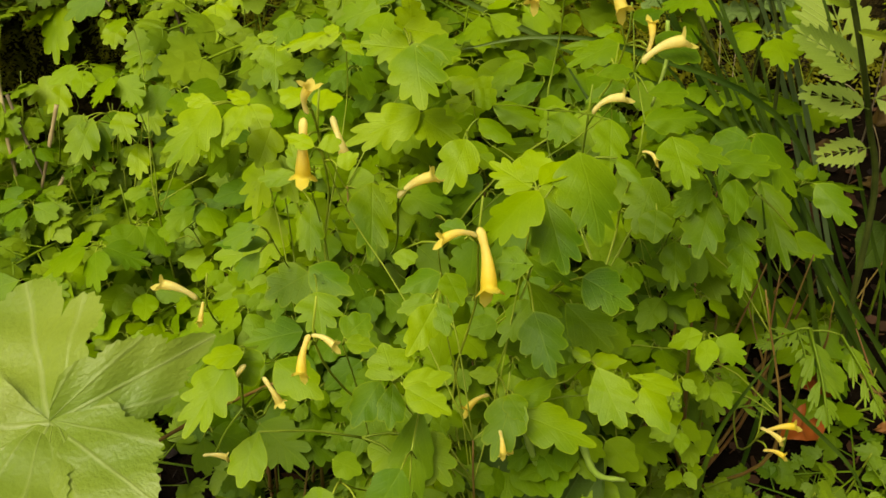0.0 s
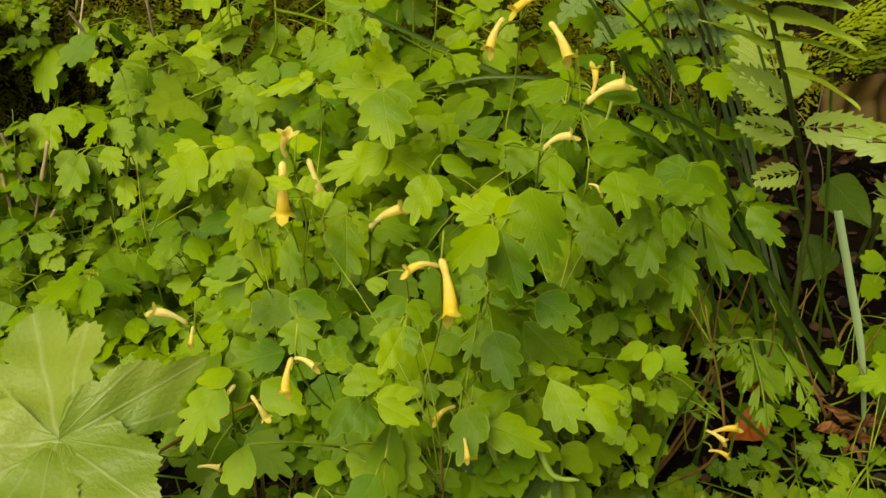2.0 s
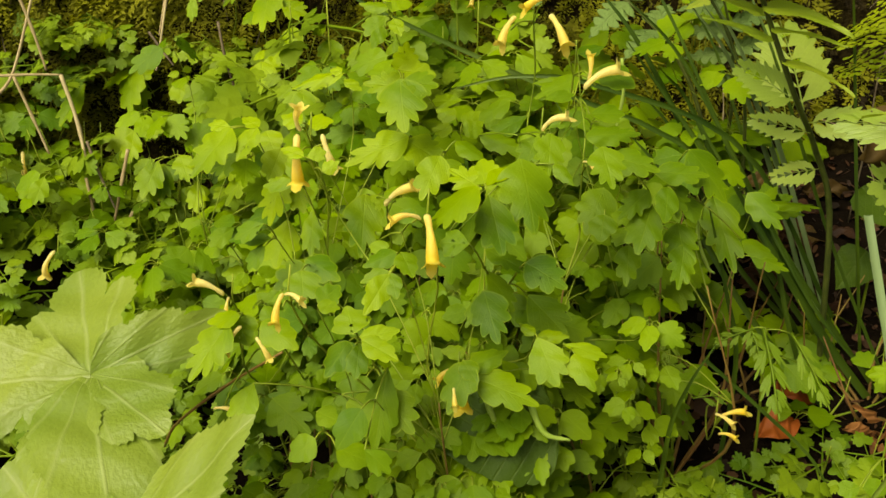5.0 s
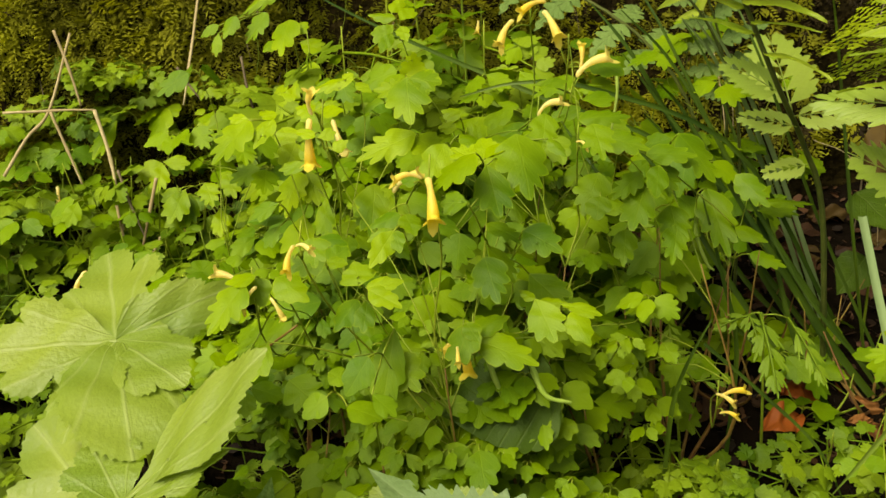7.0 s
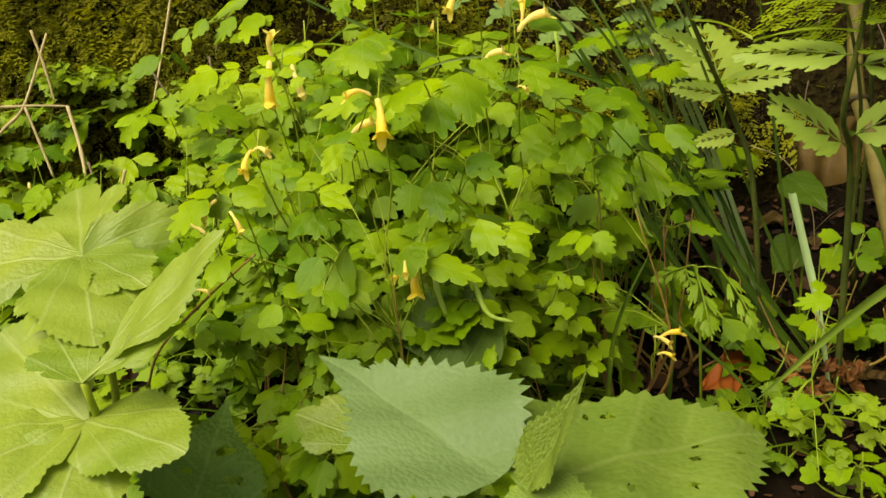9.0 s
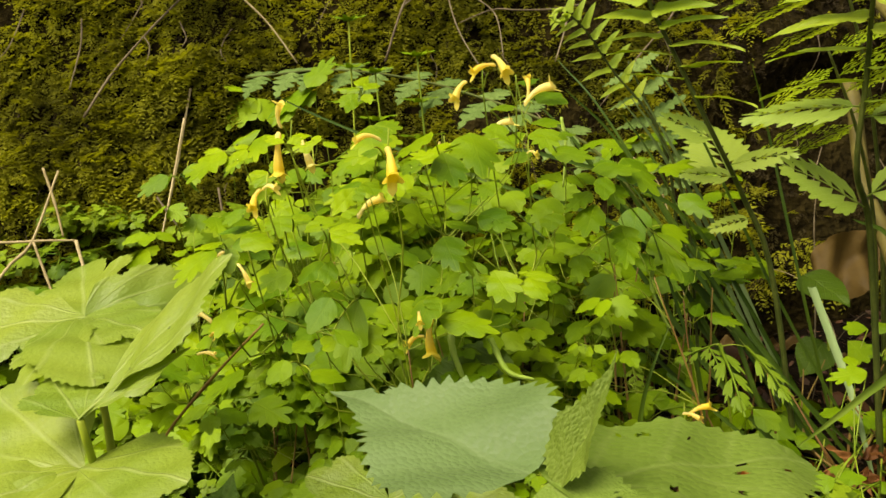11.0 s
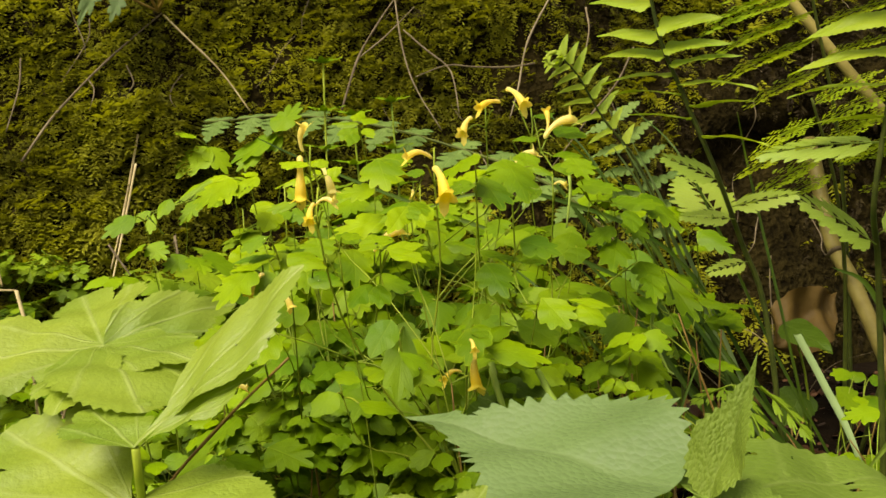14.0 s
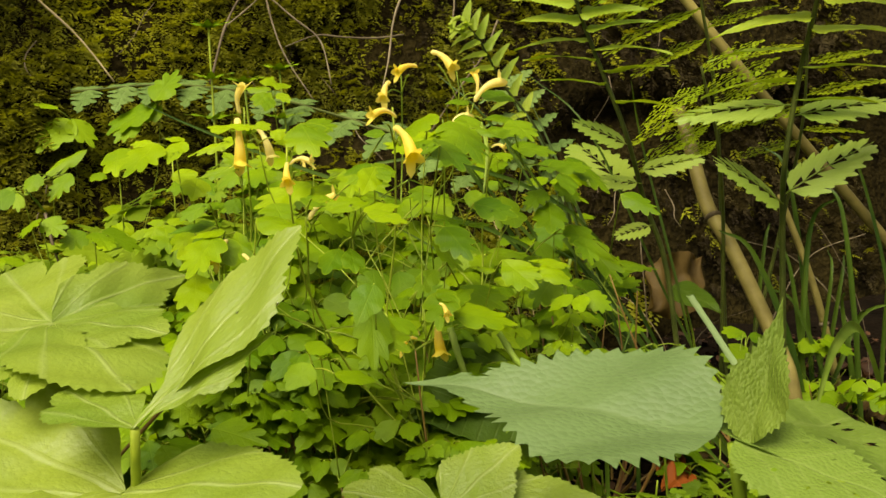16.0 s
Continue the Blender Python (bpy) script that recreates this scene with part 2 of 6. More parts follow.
def smooth_path(points, n):
    """n + 1 points along a Catmull-Rom curve through the points given."""
    p = [Vector(v) for v in points]
    if len(p) == 2:
        return [p[0].lerp(p[1], i / n) for i in range(n + 1)]
    p = [2 * p[0] - p[1], *p, 2 * p[-1] - p[-2]]
    out = []
    for i in range(n + 1):
        u = i / n * (len(p) - 3)
        k = min(int(u), len(p) - 4)
        t = u - k
        a, b, c, d = p[k:k + 4]
        out.append(0.5 * (2 * b + (c - a) * t + (2 * a - 5 * b + 4 * c - d) * t * t + (3 * b - a - 3 * c + d) * t ** 3))
    return out


def tube_data(points, r0, r1, sides=6, n=10, knots=()):
    """Vertices and faces of a tapered round stem along a smooth path; knots: shares of its length that swell."""
    path = smooth_path(points, n)
    verts, faces = [], []
    side = None
    for i, q in enumerate(path):
        ahead = (path[min(i + 1, n)] - path[max(i - 1, 0)]).normalized()
        if side is None:
            side = ahead.orthogonal().normalized()
        side = (side - ahead * side.dot(ahead)).normalized()
        other = ahead.cross(side)
        u = i / n
        r = r0 + (r1 - r0) * u
        for k in knots:
            r *= 1 + 0.35 * math.exp(-((u - k) * n * 0.9) ** 2)
        for j in range(sides):
            a = 2 * math.pi * j / sides
            verts.append(q + r * (math.cos(a) * side + math.sin(a) * other))
    for i in range(n):
        for j in range(sides):
            a, b = i * sides + j, i * sides + (j + 1) % sides
            faces.append((a, b, b + sides, a + sides))
    faces.append(tuple(range(sides))[::-1])
    faces.append(tuple(range(n * sides, (n + 1) * sides)))
    return verts, faces


def joined(pieces):
    verts, faces = [], []
    for v, f in pieces:
        k = len(verts)
        verts += list(v)
        faces += [tuple(i + k for i in q) for q in f]
    return verts, faces


def tube(name, points, r0, r1, sides=6, n=10, knots=()):
    return raw(name, *tube_data(points, r0, r1, sides, n, knots))


def lerp_profile(s, table):
    for (a, u), (b, v) in zip(table, table[1:]):
        if s <= b:
            return u + (v - u) * (s - a) / (b - a)
    return table[-1][1]


def leaf_mesh(name, profile, rows, cols, teeth=0.0, count=9, forward=0.05, double=0.0, fold=0.1, droop=0.12, wave=0.02, seed=0, crenate=0.0):
    """A leaf blade one long along +y and one wide across x. teeth: depth of the edge's teeth; double: of the finer
    teeth between them; crenate: of round notches."""
    rng = random.Random(seed)
    ph = [rng.uniform(0, 6.28) for _ in range(4)]
    verts, faces = [], []
    for i in range(rows + 1):
        s = i / rows
        for j in range(-cols, cols + 1):
            u = j / cols
            h = 0 if u < 0 else 1
            w = 0.5 * lerp_profile(s, profile)
            saw = (s * count + 0.5 * h) % 1.0
            w *= 1 - teeth * saw
            if crenate:
                w *= 1 - crenate * (1 - abs(math.sin(math.pi * (s * count + 0.35 * h)))) ** 1.4
            if double:
                w *= 1 - double * ((s * count * 3.3 + 0.3) % 1.0)
            e = abs(u)
            x = u * w
            y = s + forward * e ** 3 * (1 - saw if teeth else 0.6) * (1 - s)
            z = fold * abs(x) - droop * s * s + wave * math.sin(9 * s + ph[h]) * e + 0.6 * wave * math.sin(15 * s + 4 * u + ph[2]) - 0.22 * x * x
            verts.append((x, y, z))
    step = 2 * cols + 1
    for i in range(rows):
        for j in range(2 * cols):
            a = i * step + j
            faces.append((a, a + 1, a + 1 + step, a + step))
    return raw(name, verts, faces)


def outline_leaf(name, profile, rows, cols, lobes=4, depth=0.06, teeth=0, bite=0.0, bare=0.18, fold=0.1, droop=0.12, wave=0.02, skew=0.0, seed=0, holes=(), sharp=1.5):
    """A leaf blade one long along +y and about one wide: round lobes on each side and at the tip, parted by narrow notches, with
    finer forward-pointing teeth on them; bare: the share of the edge next to the stalk that has none; holes: (x, y, r) eaten through."""
    rng = random.Random(seed)
    ph = [rng.uniform(0, 6.28) for _ in range(4)]
    sides = []
    for h in (-1, 1):
        size = [rng.uniform(0.65, 1.3) for _ in range(lobes + 3)]
        off = rng.uniform(-0.18, 0.18)
        line = []
        for i in range(rows + 1):
            u = 0.5 - 0.5 * math.cos(math.pi * i / rows)
            line.append(Vector((h * 0.5 * lerp_profile(u, profile), u + skew * h * u * (1 - u), 0)))
        run = [0.0]
        for a, c in zip(line, line[1:]):
            run.append(run[-1] + (c - a).length)
        out = []
        for i, p in enumerate(line):
            s = run[i] / run[-1]
            ahead = (line[min(i + 1, rows)] - line[max(i - 1, 0)]).normalized()
            inward = Vector((-h * ahead.y, h * ahead.x, 0))
            on = min(max((s - bare) / 0.12, 0.0), 1.0) * min(1.0, abs(p.x) * 5 if teeth else abs(p.x) * 8 + 0.15)
            phase = (1 - s) * (lobes + 0.5) + off * min(1.0, (1 - s) * 4)
            d = depth * size[int(phase + 0.5)] * (2 * abs(phase - int(phase + 0.5))) ** sharp
            if teeth:
                d += bite * abs(2 * ((s * teeth + 0.3 * h) % 1.0) - 1) ** 0.8
            home = (Vector((0, 0.42, 0)) - p).normalized()
            q = p + home * (d * on * max(0.0, home.dot(inward)))
            out.append(q)
        sides.append(out)
    loop = sides[0] + sides[1][-2:0:-1]
    n = len(loop)
    core = Vector((0, 0.42, 0))
    verts, faces = [core.copy()], []
    for k in range(1, cols + 1):
        e = (k / cols) ** 0.8
        verts += [core.lerp(q, e) for q in loop]
    for q in verts:
        s, h = q.y, 0 if q.x < 0 else 1
        e = min(1.0, abs(q.x) * 2)
        q.z = fold * abs(q.x) - droop * s * s + wave * math.sin(9 * s + ph[h]) * e * e + 0.5 * wave * math.sin(15 * s + 9 * q.x + ph[2]) - 0.22 * q.x * q.x
    for i in range(n):
        m = (i + 1) % n
        faces.append((0, 1 + m, 1 + i))
        for k in range(cols - 1):
            a = 1 + k * n
            faces.append((a + i, a + m, a + n + m, a + n + i))
    if holes:
        def eaten(f):
            c = sum((verts[v] for v in f), Vector()) / len(f)
            return any((c.x - hx) ** 2 + (c.y - hy) ** 2 < r * r for hx, hy, r in holes)
        faces = [f for f in faces if not eaten(f)]
    me = raw(name, verts, faces)
    rim = me.attributes.new("rim", "FLOAT", "POINT")
    rim.data.foreach_set("value", [0.0] * (1 + n * (cols - 1)) + [1.0] * n)
    return me


def leaf_pose(base, tip, width, up=(0, -0.5, 0.87)):
    """Lays a unit leaf from base to tip, so wide, its face turned to up as far as it goes."""
    a, b = Vector(base), Vector(tip)
    y = b - a
    n = Vector(up)
    n = (n - y.normalized() * n.dot(y.normalized())).normalized()
    x = y.normalized().cross(n) * width
    z = n * y.length
    m = Matrix.Identity(4)
    for c, v in enumerate((x, y, z)):
        m[0][c], m[1][c], m[2][c] = v
    m.translation = a
    return m


OVATE = [(0, 0.04), (0.06, 0.34), (0.18, 0.78), (0.34, 1.0), (0.52, 0.96), (0.7, 0.74), (0.85, 0.46), (0.95, 0.22), (1.0, 0.03)]
ROUND = [(0, 0.05), (0.05, 0.42), (0.16, 0.85), (0.36, 1.0), (0.6, 0.98), (0.78, 0.80), (0.9, 0.52), (0.97, 0.26), (1.0, 0.05)]
WEDGE = [(0, 0.04), (0.12, 0.24), (0.3, 0.62), (0.5, 0.95), (0.66, 1.0), (0.8, 0.80), (0.91, 0.48), (0.97, 0.24), (1.0, 0.04)]
HEART = [(0, 0.10), (0.03, 0.5), (0.1, 0.84), (0.22, 1.0), (0.4, 0.98), (0.58, 0.8), (0.74, 0.55), (0.87, 0.28), (0.95, 0.10), (1.0, 0.01)]
LANCE = [(0, 0.25), (0.06, 0.85), (0.14, 1.0), (0.4, 0.85), (0.7, 0.52), (0.9, 0.22), (1.0, 0.02)]


FAN = [(0, 0.03), (0.1, 0.26), (0.25, 0.60), (0.42, 0.90), (0.58, 1.0), (0.72, 0.97), (0.84, 0.80), (0.93, 0.52), (1.0, 0.10)]
EGG = [(0, 0.05), (0.06, 0.40), (0.18, 0.80), (0.34, 1.0), (0.52, 0.98), (0.7, 0.80), (0.85, 0.55), (0.95, 0.30), (1.0, 0.06)]
DRAWN = [(0, 0.10), (0.02, 0.42), (0.07, 0.76), (0.16, 0.97), (0.26, 1.0), (0.40, 0.90), (0.54, 0.68), (0.66, 0.43), (0.76, 0.24), (0.86, 0.12), (0.94, 0.05), (1.0, 0.0)]


CREASE = [(0, 0.06), (0.05, 0.34), (0.14, 0.68), (0.28, 0.94), (0.44, 1.0), (0.6, 0.94), (0.76, 0.74), (0.88, 0.50), (0.96, 0.26), (1.0, 0.06)]


def corydalis_leaflets(rows, cols):
    """Leaflets with round lobes parted by narrow notches, each a little different: four simple ones, then four deeply lobed."""
    kinds = [(CREASE, 2, 0.09, 0.42, 0.06, 0.08), (EGG, 3, 0.10, 0.46, 0.10, 0.12), (OVATE, 3, 0.09, 0.40, -0.05, 0.06), (FAN, 3, 0.11, 0.50, 0.08, 0.12),
             (CREASE, 3, 0.17, 0.36, 0.05, 0.12), (FAN, 4, 0.16, 0.40, 0.10, 0.10), (EGG, 4, 0.15, 0.34, -0.05, 0.16), (CREASE, 4, 0.18, 0.38, 0.08, 0.08)]
    return [outline_leaf("leaflet", p, rows, cols, n, d, 0, 0.0, bare, fold, droop, 0.02, 0.0, 50 + i, sharp=1.35)
            for i, (p, n, d, bare, fold, droop) in enumerate(kinds)]


LEAFLETS = corydalis_leaflets(48, 4)
DEEP_LEAFLETS = corydalis_leaflets(48, 4)
SHADE_LEAFLETS = corydalis_leaflets(30, 2)


def flower_mesh(seed):
    """A spurred tubular flower one long along +y: a blunt curved spur at the back, and a mouth that flares into four pointed lips."""
    rng = random.Random(seed)
    bend = rng.uniform(0.10, 0.19)
    prof = [(0, 0.012), (0.02, 0.045), (0.06, 0.066), (0.14, 0.066), (0.26, 0.056), (0.42, 0.072), (0.58, 0.094), (0.72, 0.112), (0.82, 0.118)]
    n, sides = 16, 16
    verts, faces = [], []
    for i in range(n + 4):
        s = 0.82 * (i / n) ** (1.4 if i < 4 else 1.0) if i <= n else 0.82
        r = lerp_profile(s, prof)
        z = bend * math.sin(s * 3.6) - 0.5 * bend * (1 - s) ** 2
        k = max(0, i - n) / 3
        for j in range(sides):
            a = 2 * math.pi * j / sides
            lip = abs(math.cos(2 * a)) ** 1.5
            tall = 1.0 if abs(math.sin(a)) > 0.7 else 0.55
            flare = r * (1 + k * (0.25 + 1.2 * lip * tall * k))
            ahead = k * (0.03 + 0.13 * lip * (1.5 if math.sin(a) < -0.7 else 0.6))
            verts.append((0.85 * flare * math.cos(a), s + ahead, z + flare * math.sin(a) * (1.15 if math.sin(a) > 0 else 0.95)))
    for i in range(n + 3):
        for j in range(sides):
            a, b = i * sides + j, i * sides + (j + 1) % sides
            faces.append((a, b, b + sides, a + sides))
    faces.append(tuple(range(sides))[::-1])
    return raw("flower", verts, faces)


FLOWERS = [flower_mesh(k) for k in range(4)]

# ---- ground and bank ----


def ground_z(x, y):
    near = math.exp(-(x * x + (y - 0.3) ** 2) / 0.8)
    bumps = 0.018 * noise.noise((x * 9, y * 9, 1.7)) + 0.007 * noise.noise((x * 31, y * 31, 4.1))
    slope = 0.12 * max(min(y - 0.36, 0.4), -6.0)
    return slope + near * bumps + (1 - near) * 0.06 * noise.noise((x, y, 0.3))


def bank_y(x, z):
    """How far off the steep mossy bank stands at the height z."""
    y = 0.66 + 0.30 * math.tanh(x / 0.9) * 0.99 + 0.35 * (z - 0.25)
    y += 0.030 * noise.noise((x * 5, 0.2, z * 5)) + 0.012 * noise.noise((x * 17, 3.1, z * 17)) + 0.004 * noise.noise((x * 60, 8.0, z * 60))
    hollow = min(max((x - 0.12) / 0.09, 0), 1) * min(max((0.17 + 0.08 * min(max((x - 0.12) / 0.1, 0), 1) + 0.02 * noise.noise((x * 20, 0, 2)) - z) / 0.02, 0), 1)
    return y + 0.03 * hollow


def spread(lo, mid_lo, mid_hi, hi, fine, coarse):
    """Steps that are fine between mid_lo and mid_hi and grow wide towards lo and hi."""
    mid = [mid_lo + (mid_hi - mid_lo) * i / fine for i in range(fine + 1)]
    left = [mid_lo - (mid_lo - lo) * (i / coarse) ** 3 for i in range(coarse, 0, -1)]
    right = [mid_hi + (hi - mid_hi) * (i / coarse) ** 3 for i in range(1, coarse + 1)]
    return left + mid + right


def sheet(name, us, vs, at, material, label, category):
    verts = [at(u, v) for v in vs for u in us]
    w = len(us)
    faces = [(j * w + i, j * w + i + 1, (j + 1) * w + i + 1, (j + 1) * w + i) for j in range(len(vs) - 1) for i in range(w - 1)]
    me = raw(name, verts, faces)
    me.materials.append(material)
    return tagged(new(name, me), label, category, kind="structure")


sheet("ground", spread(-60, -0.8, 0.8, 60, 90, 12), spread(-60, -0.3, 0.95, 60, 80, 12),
      lambda u, v: (u, v, ground_z(u, v)), SOIL, "damp soil under the plants, strewn with litter, darkened to near black for shade", "ground")
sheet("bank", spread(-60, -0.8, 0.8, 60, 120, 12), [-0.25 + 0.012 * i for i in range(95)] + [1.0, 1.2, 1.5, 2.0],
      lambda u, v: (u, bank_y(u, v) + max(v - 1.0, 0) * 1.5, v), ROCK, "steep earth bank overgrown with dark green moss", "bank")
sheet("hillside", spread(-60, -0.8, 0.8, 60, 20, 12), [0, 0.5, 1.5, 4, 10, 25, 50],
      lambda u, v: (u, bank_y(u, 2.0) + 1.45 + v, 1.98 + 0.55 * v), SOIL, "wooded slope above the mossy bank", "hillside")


def moss():
    """Feathery hanging shoots over the bank, in two sheets that nobody could count: living green, and dead brown that
    paints in shade.
    """
    rng = np.random.default_rng(5)
    spots = {False: [], True: []}
    for _ in range(36000):
        x, z = rng.uniform(-0.60, 0.50), rng.uniform(0.07, 0.56)
        d = noise.noise((x * 9, 1.0, z * 7)) + 0.7 * noise.noise((x * 26, 5.0, z * 19))
        d += 0.5 * math.exp(-((x + 0.33) / 0.08) ** 2 - ((z - 0.19) / 0.06) ** 2) - 0.8 * math.exp(-((x + 0.38) / 0.06) ** 2 - ((z - 0.35) / 0.07) ** 2)
        if x > 0.12 and z < 0.26 and rng.random() < 0.6 or x > 0.2 and rng.random() < 0.35 or d < -1.0 or (d < -0.4 and rng.random() < 0.5):
            continue
        # The brown share grows to the right, to colour in the shade there.
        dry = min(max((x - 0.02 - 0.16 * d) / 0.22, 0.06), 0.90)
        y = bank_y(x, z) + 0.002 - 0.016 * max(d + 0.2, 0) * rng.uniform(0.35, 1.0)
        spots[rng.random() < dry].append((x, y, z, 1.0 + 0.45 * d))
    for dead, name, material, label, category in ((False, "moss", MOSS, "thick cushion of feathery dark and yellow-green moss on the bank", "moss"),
                                                  (True, "root_mat", SHADED_ROOT_MAT, "brown mat of dead moss and fine roots, darkened for the shade on the bank", "root mat")):
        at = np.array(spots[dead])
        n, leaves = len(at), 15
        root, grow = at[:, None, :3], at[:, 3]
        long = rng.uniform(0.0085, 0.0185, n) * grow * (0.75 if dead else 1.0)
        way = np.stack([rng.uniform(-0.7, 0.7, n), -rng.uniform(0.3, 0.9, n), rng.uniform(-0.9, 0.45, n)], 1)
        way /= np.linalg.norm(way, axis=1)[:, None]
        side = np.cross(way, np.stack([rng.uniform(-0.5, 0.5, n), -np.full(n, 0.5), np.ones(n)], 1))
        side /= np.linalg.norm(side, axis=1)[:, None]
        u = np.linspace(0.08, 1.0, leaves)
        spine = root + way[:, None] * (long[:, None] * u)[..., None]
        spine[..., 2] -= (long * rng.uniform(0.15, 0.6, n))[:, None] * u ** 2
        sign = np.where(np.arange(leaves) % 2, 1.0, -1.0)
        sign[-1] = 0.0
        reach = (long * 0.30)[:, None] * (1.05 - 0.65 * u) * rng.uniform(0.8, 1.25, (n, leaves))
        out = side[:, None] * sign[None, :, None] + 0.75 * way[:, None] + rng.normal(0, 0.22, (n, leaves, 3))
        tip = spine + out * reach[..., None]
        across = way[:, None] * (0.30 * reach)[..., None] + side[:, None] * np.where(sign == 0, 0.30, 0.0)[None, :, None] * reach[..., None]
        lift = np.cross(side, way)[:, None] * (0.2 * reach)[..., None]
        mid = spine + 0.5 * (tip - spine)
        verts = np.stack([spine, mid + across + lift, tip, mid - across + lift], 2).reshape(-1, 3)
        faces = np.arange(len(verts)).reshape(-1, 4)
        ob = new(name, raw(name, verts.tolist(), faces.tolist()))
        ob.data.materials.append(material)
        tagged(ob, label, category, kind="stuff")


moss()

# ---- corydalis: how its parts are built ----

PLANTS, STEMS = {}, {}
NEARER = Vector((0, -0.003, 0.003))
pick = random.Random(11)


def canopy(x, y):
    """Height of the clump's upper leaves."""
    h = 0.185 - 5.0 * (y - 0.33) ** 2 - 4.0 * (x - 0.03) ** 2
    return max(h, 0.03)


def corydalis(x, y):
    """The plant that grows at x, y, begun at its first call."""
    if (x, y) not in PLANTS:
        foot = Vector((x, y, ground_z(x, y) - 0.004))
        plant = thing("corydalis_plant", foot, "yellow-flowered corydalis with lobed lime-green leaves, wet from rain", "wild plant", "corydalis plants on the bank")
        PLANTS[x, y] = plant
        STEMS[plant] = []
        for i in range(7):
            a = i * 0.9 + pick.uniform(-0.3, 0.3)
            out = pick.uniform(0.015, 0.055)
            top = foot + Vector((out * math.cos(a), 0.02 + out * math.sin(a), min(pick.uniform(0.08, 0.15), max(canopy(x, y + 0.02) - 0.018, 0.05))))
            mid = foot.lerp(top, 0.5) + Vector((0.5 * out * math.cos(a + 1), 0.5 * out * math.sin(a + 1), -0.008))
            part("stem", tube("stem", [foot, mid, top], 0.0010, 0.0003, 6, 10, (0.5,)), STEM_RED, plant, "reddish brown stem")
            STEMS[plant] += smooth_path([foot, mid, top], 8)[2:]
    return PLANTS[x, y]


def crown(plant, node):
    """The place on the plant's stems from which the stalk to node starts: the nearest that lies lower."""
    lower = [q for q in STEMS[plant] if q.z < node.z - 0.006] or STEMS[plant]
    return pick.choice(sorted(lower, key=lambda q: (q - node).length)[:4])


UPPER = []


def corydalis_leaf(plant, leaflets, material=None, meshes=None, up=(0, -0.5, 0.87)):
    """One compound leaf: a forked stalk that dips back into the clump, and its leaflets, each given by base, tip and width."""
    ends = [Vector(b) for b, _, _ in leaflets]
    tips = [Vector(t) for _, t, _ in leaflets]
    low = sum(ends, Vector()) / len(ends)
    out = sum(tips, Vector()) / len(tips) - low
    start = crown(plant, low)
    node = low - out * 0.2 + Vector((0, 0.004, -0.004))
    dip = node + Vector((0, 0.014, -0.016)) + (start - node) * 0.12
    pieces = [tube_data([start, start.lerp(dip, 0.55) + Vector((0, 0.004, 0.002)), dip, node], 0.00028, 0.00024, 5, 9)]
    for e in ends:
        pieces.append(tube_data([node, node.lerp(e, 0.5) + Vector((0, 0.001, 0.0006)), e], 0.0004, 0.0003, 4, 4))
    stalk = part("leaf", raw("leaf", *joined(pieces)), STEM_GREEN, plant)
    # Upper leaves of plants right of x 0.02 take the darker copy.
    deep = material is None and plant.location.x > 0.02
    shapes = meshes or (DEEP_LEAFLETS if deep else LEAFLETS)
    turn = Vector((pick.uniform(-0.22, 0.22), pick.uniform(-0.15, 0.15), 0))
    for b, t, w in leaflets:
        b, t = Vector(b), Vector(t)
        long = (t - b).length
        me = pick.choice(shapes[4:] if long > 0.0165 or w > 0.8 * long and long > 0.012 else shapes[:4])
        tilt = Vector(up) + turn + Vector((pick.uniform(-0.2, 0.2), pick.uniform(-0.18, 0.18), 0))
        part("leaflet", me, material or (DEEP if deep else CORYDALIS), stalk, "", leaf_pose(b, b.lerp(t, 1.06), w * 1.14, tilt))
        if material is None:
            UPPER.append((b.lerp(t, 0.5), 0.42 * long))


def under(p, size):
    """Whether a leaf at p hides no upper leaf along two directions towards the camera; fits the fill to its view."""
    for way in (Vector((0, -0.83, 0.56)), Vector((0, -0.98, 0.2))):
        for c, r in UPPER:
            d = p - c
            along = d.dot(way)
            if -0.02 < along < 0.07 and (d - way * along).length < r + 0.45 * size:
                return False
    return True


def corydalis_flowers(x, y, flowers):
    """A flowering stalk with its flowers, each from the spur's end to the mouth."""
    plant = corydalis(x, y)
    spots = [Vector(a) for a, _ in flowers]
    low = sum(spots, Vector()) / len(spots) + Vector((0, 0.004, -0.006))
    start = crown(plant, low)
    top = low + Vector((0, 0.002, 0.014))
    dip = low + Vector((0, 0.016, -0.022)) + (start - low) * 0.1
    pieces = [tube_data([start, start.lerp(dip, 0.5) + Vector((pick.uniform(-0.008, 0.008), 0.01, 0)), dip, low, top], 0.00045, 0.00035, 5, 12)]
    for a, b in flowers:
        hold = Vector(a).lerp(Vector(b), 0.3)
        pieces.append(tube_data([low, low.lerp(hold, 0.6) + Vector((0, 0, 0.002)), hold], 0.0004, 0.0004, 4, 5))
    stalk = part("flower_stalk", raw("flower_stalk", *joined(pieces)), STEM_GREEN, plant)
    for a, b in flowers:
        long = (Vector(b) - Vector(a)).length
        part("flower", pick.choice(FLOWERS), PETAL, stalk, "yellow spurred tubular flower", leaf_pose(Vector(a) + NEARER, Vector(b) + NEARER, long * 1.12, (pick.uniform(-0.3, 0.3), -0.3, 1)))

# ---- corydalis clump, leaf by leaf ----

plant = corydalis(-0.075, 0.400)
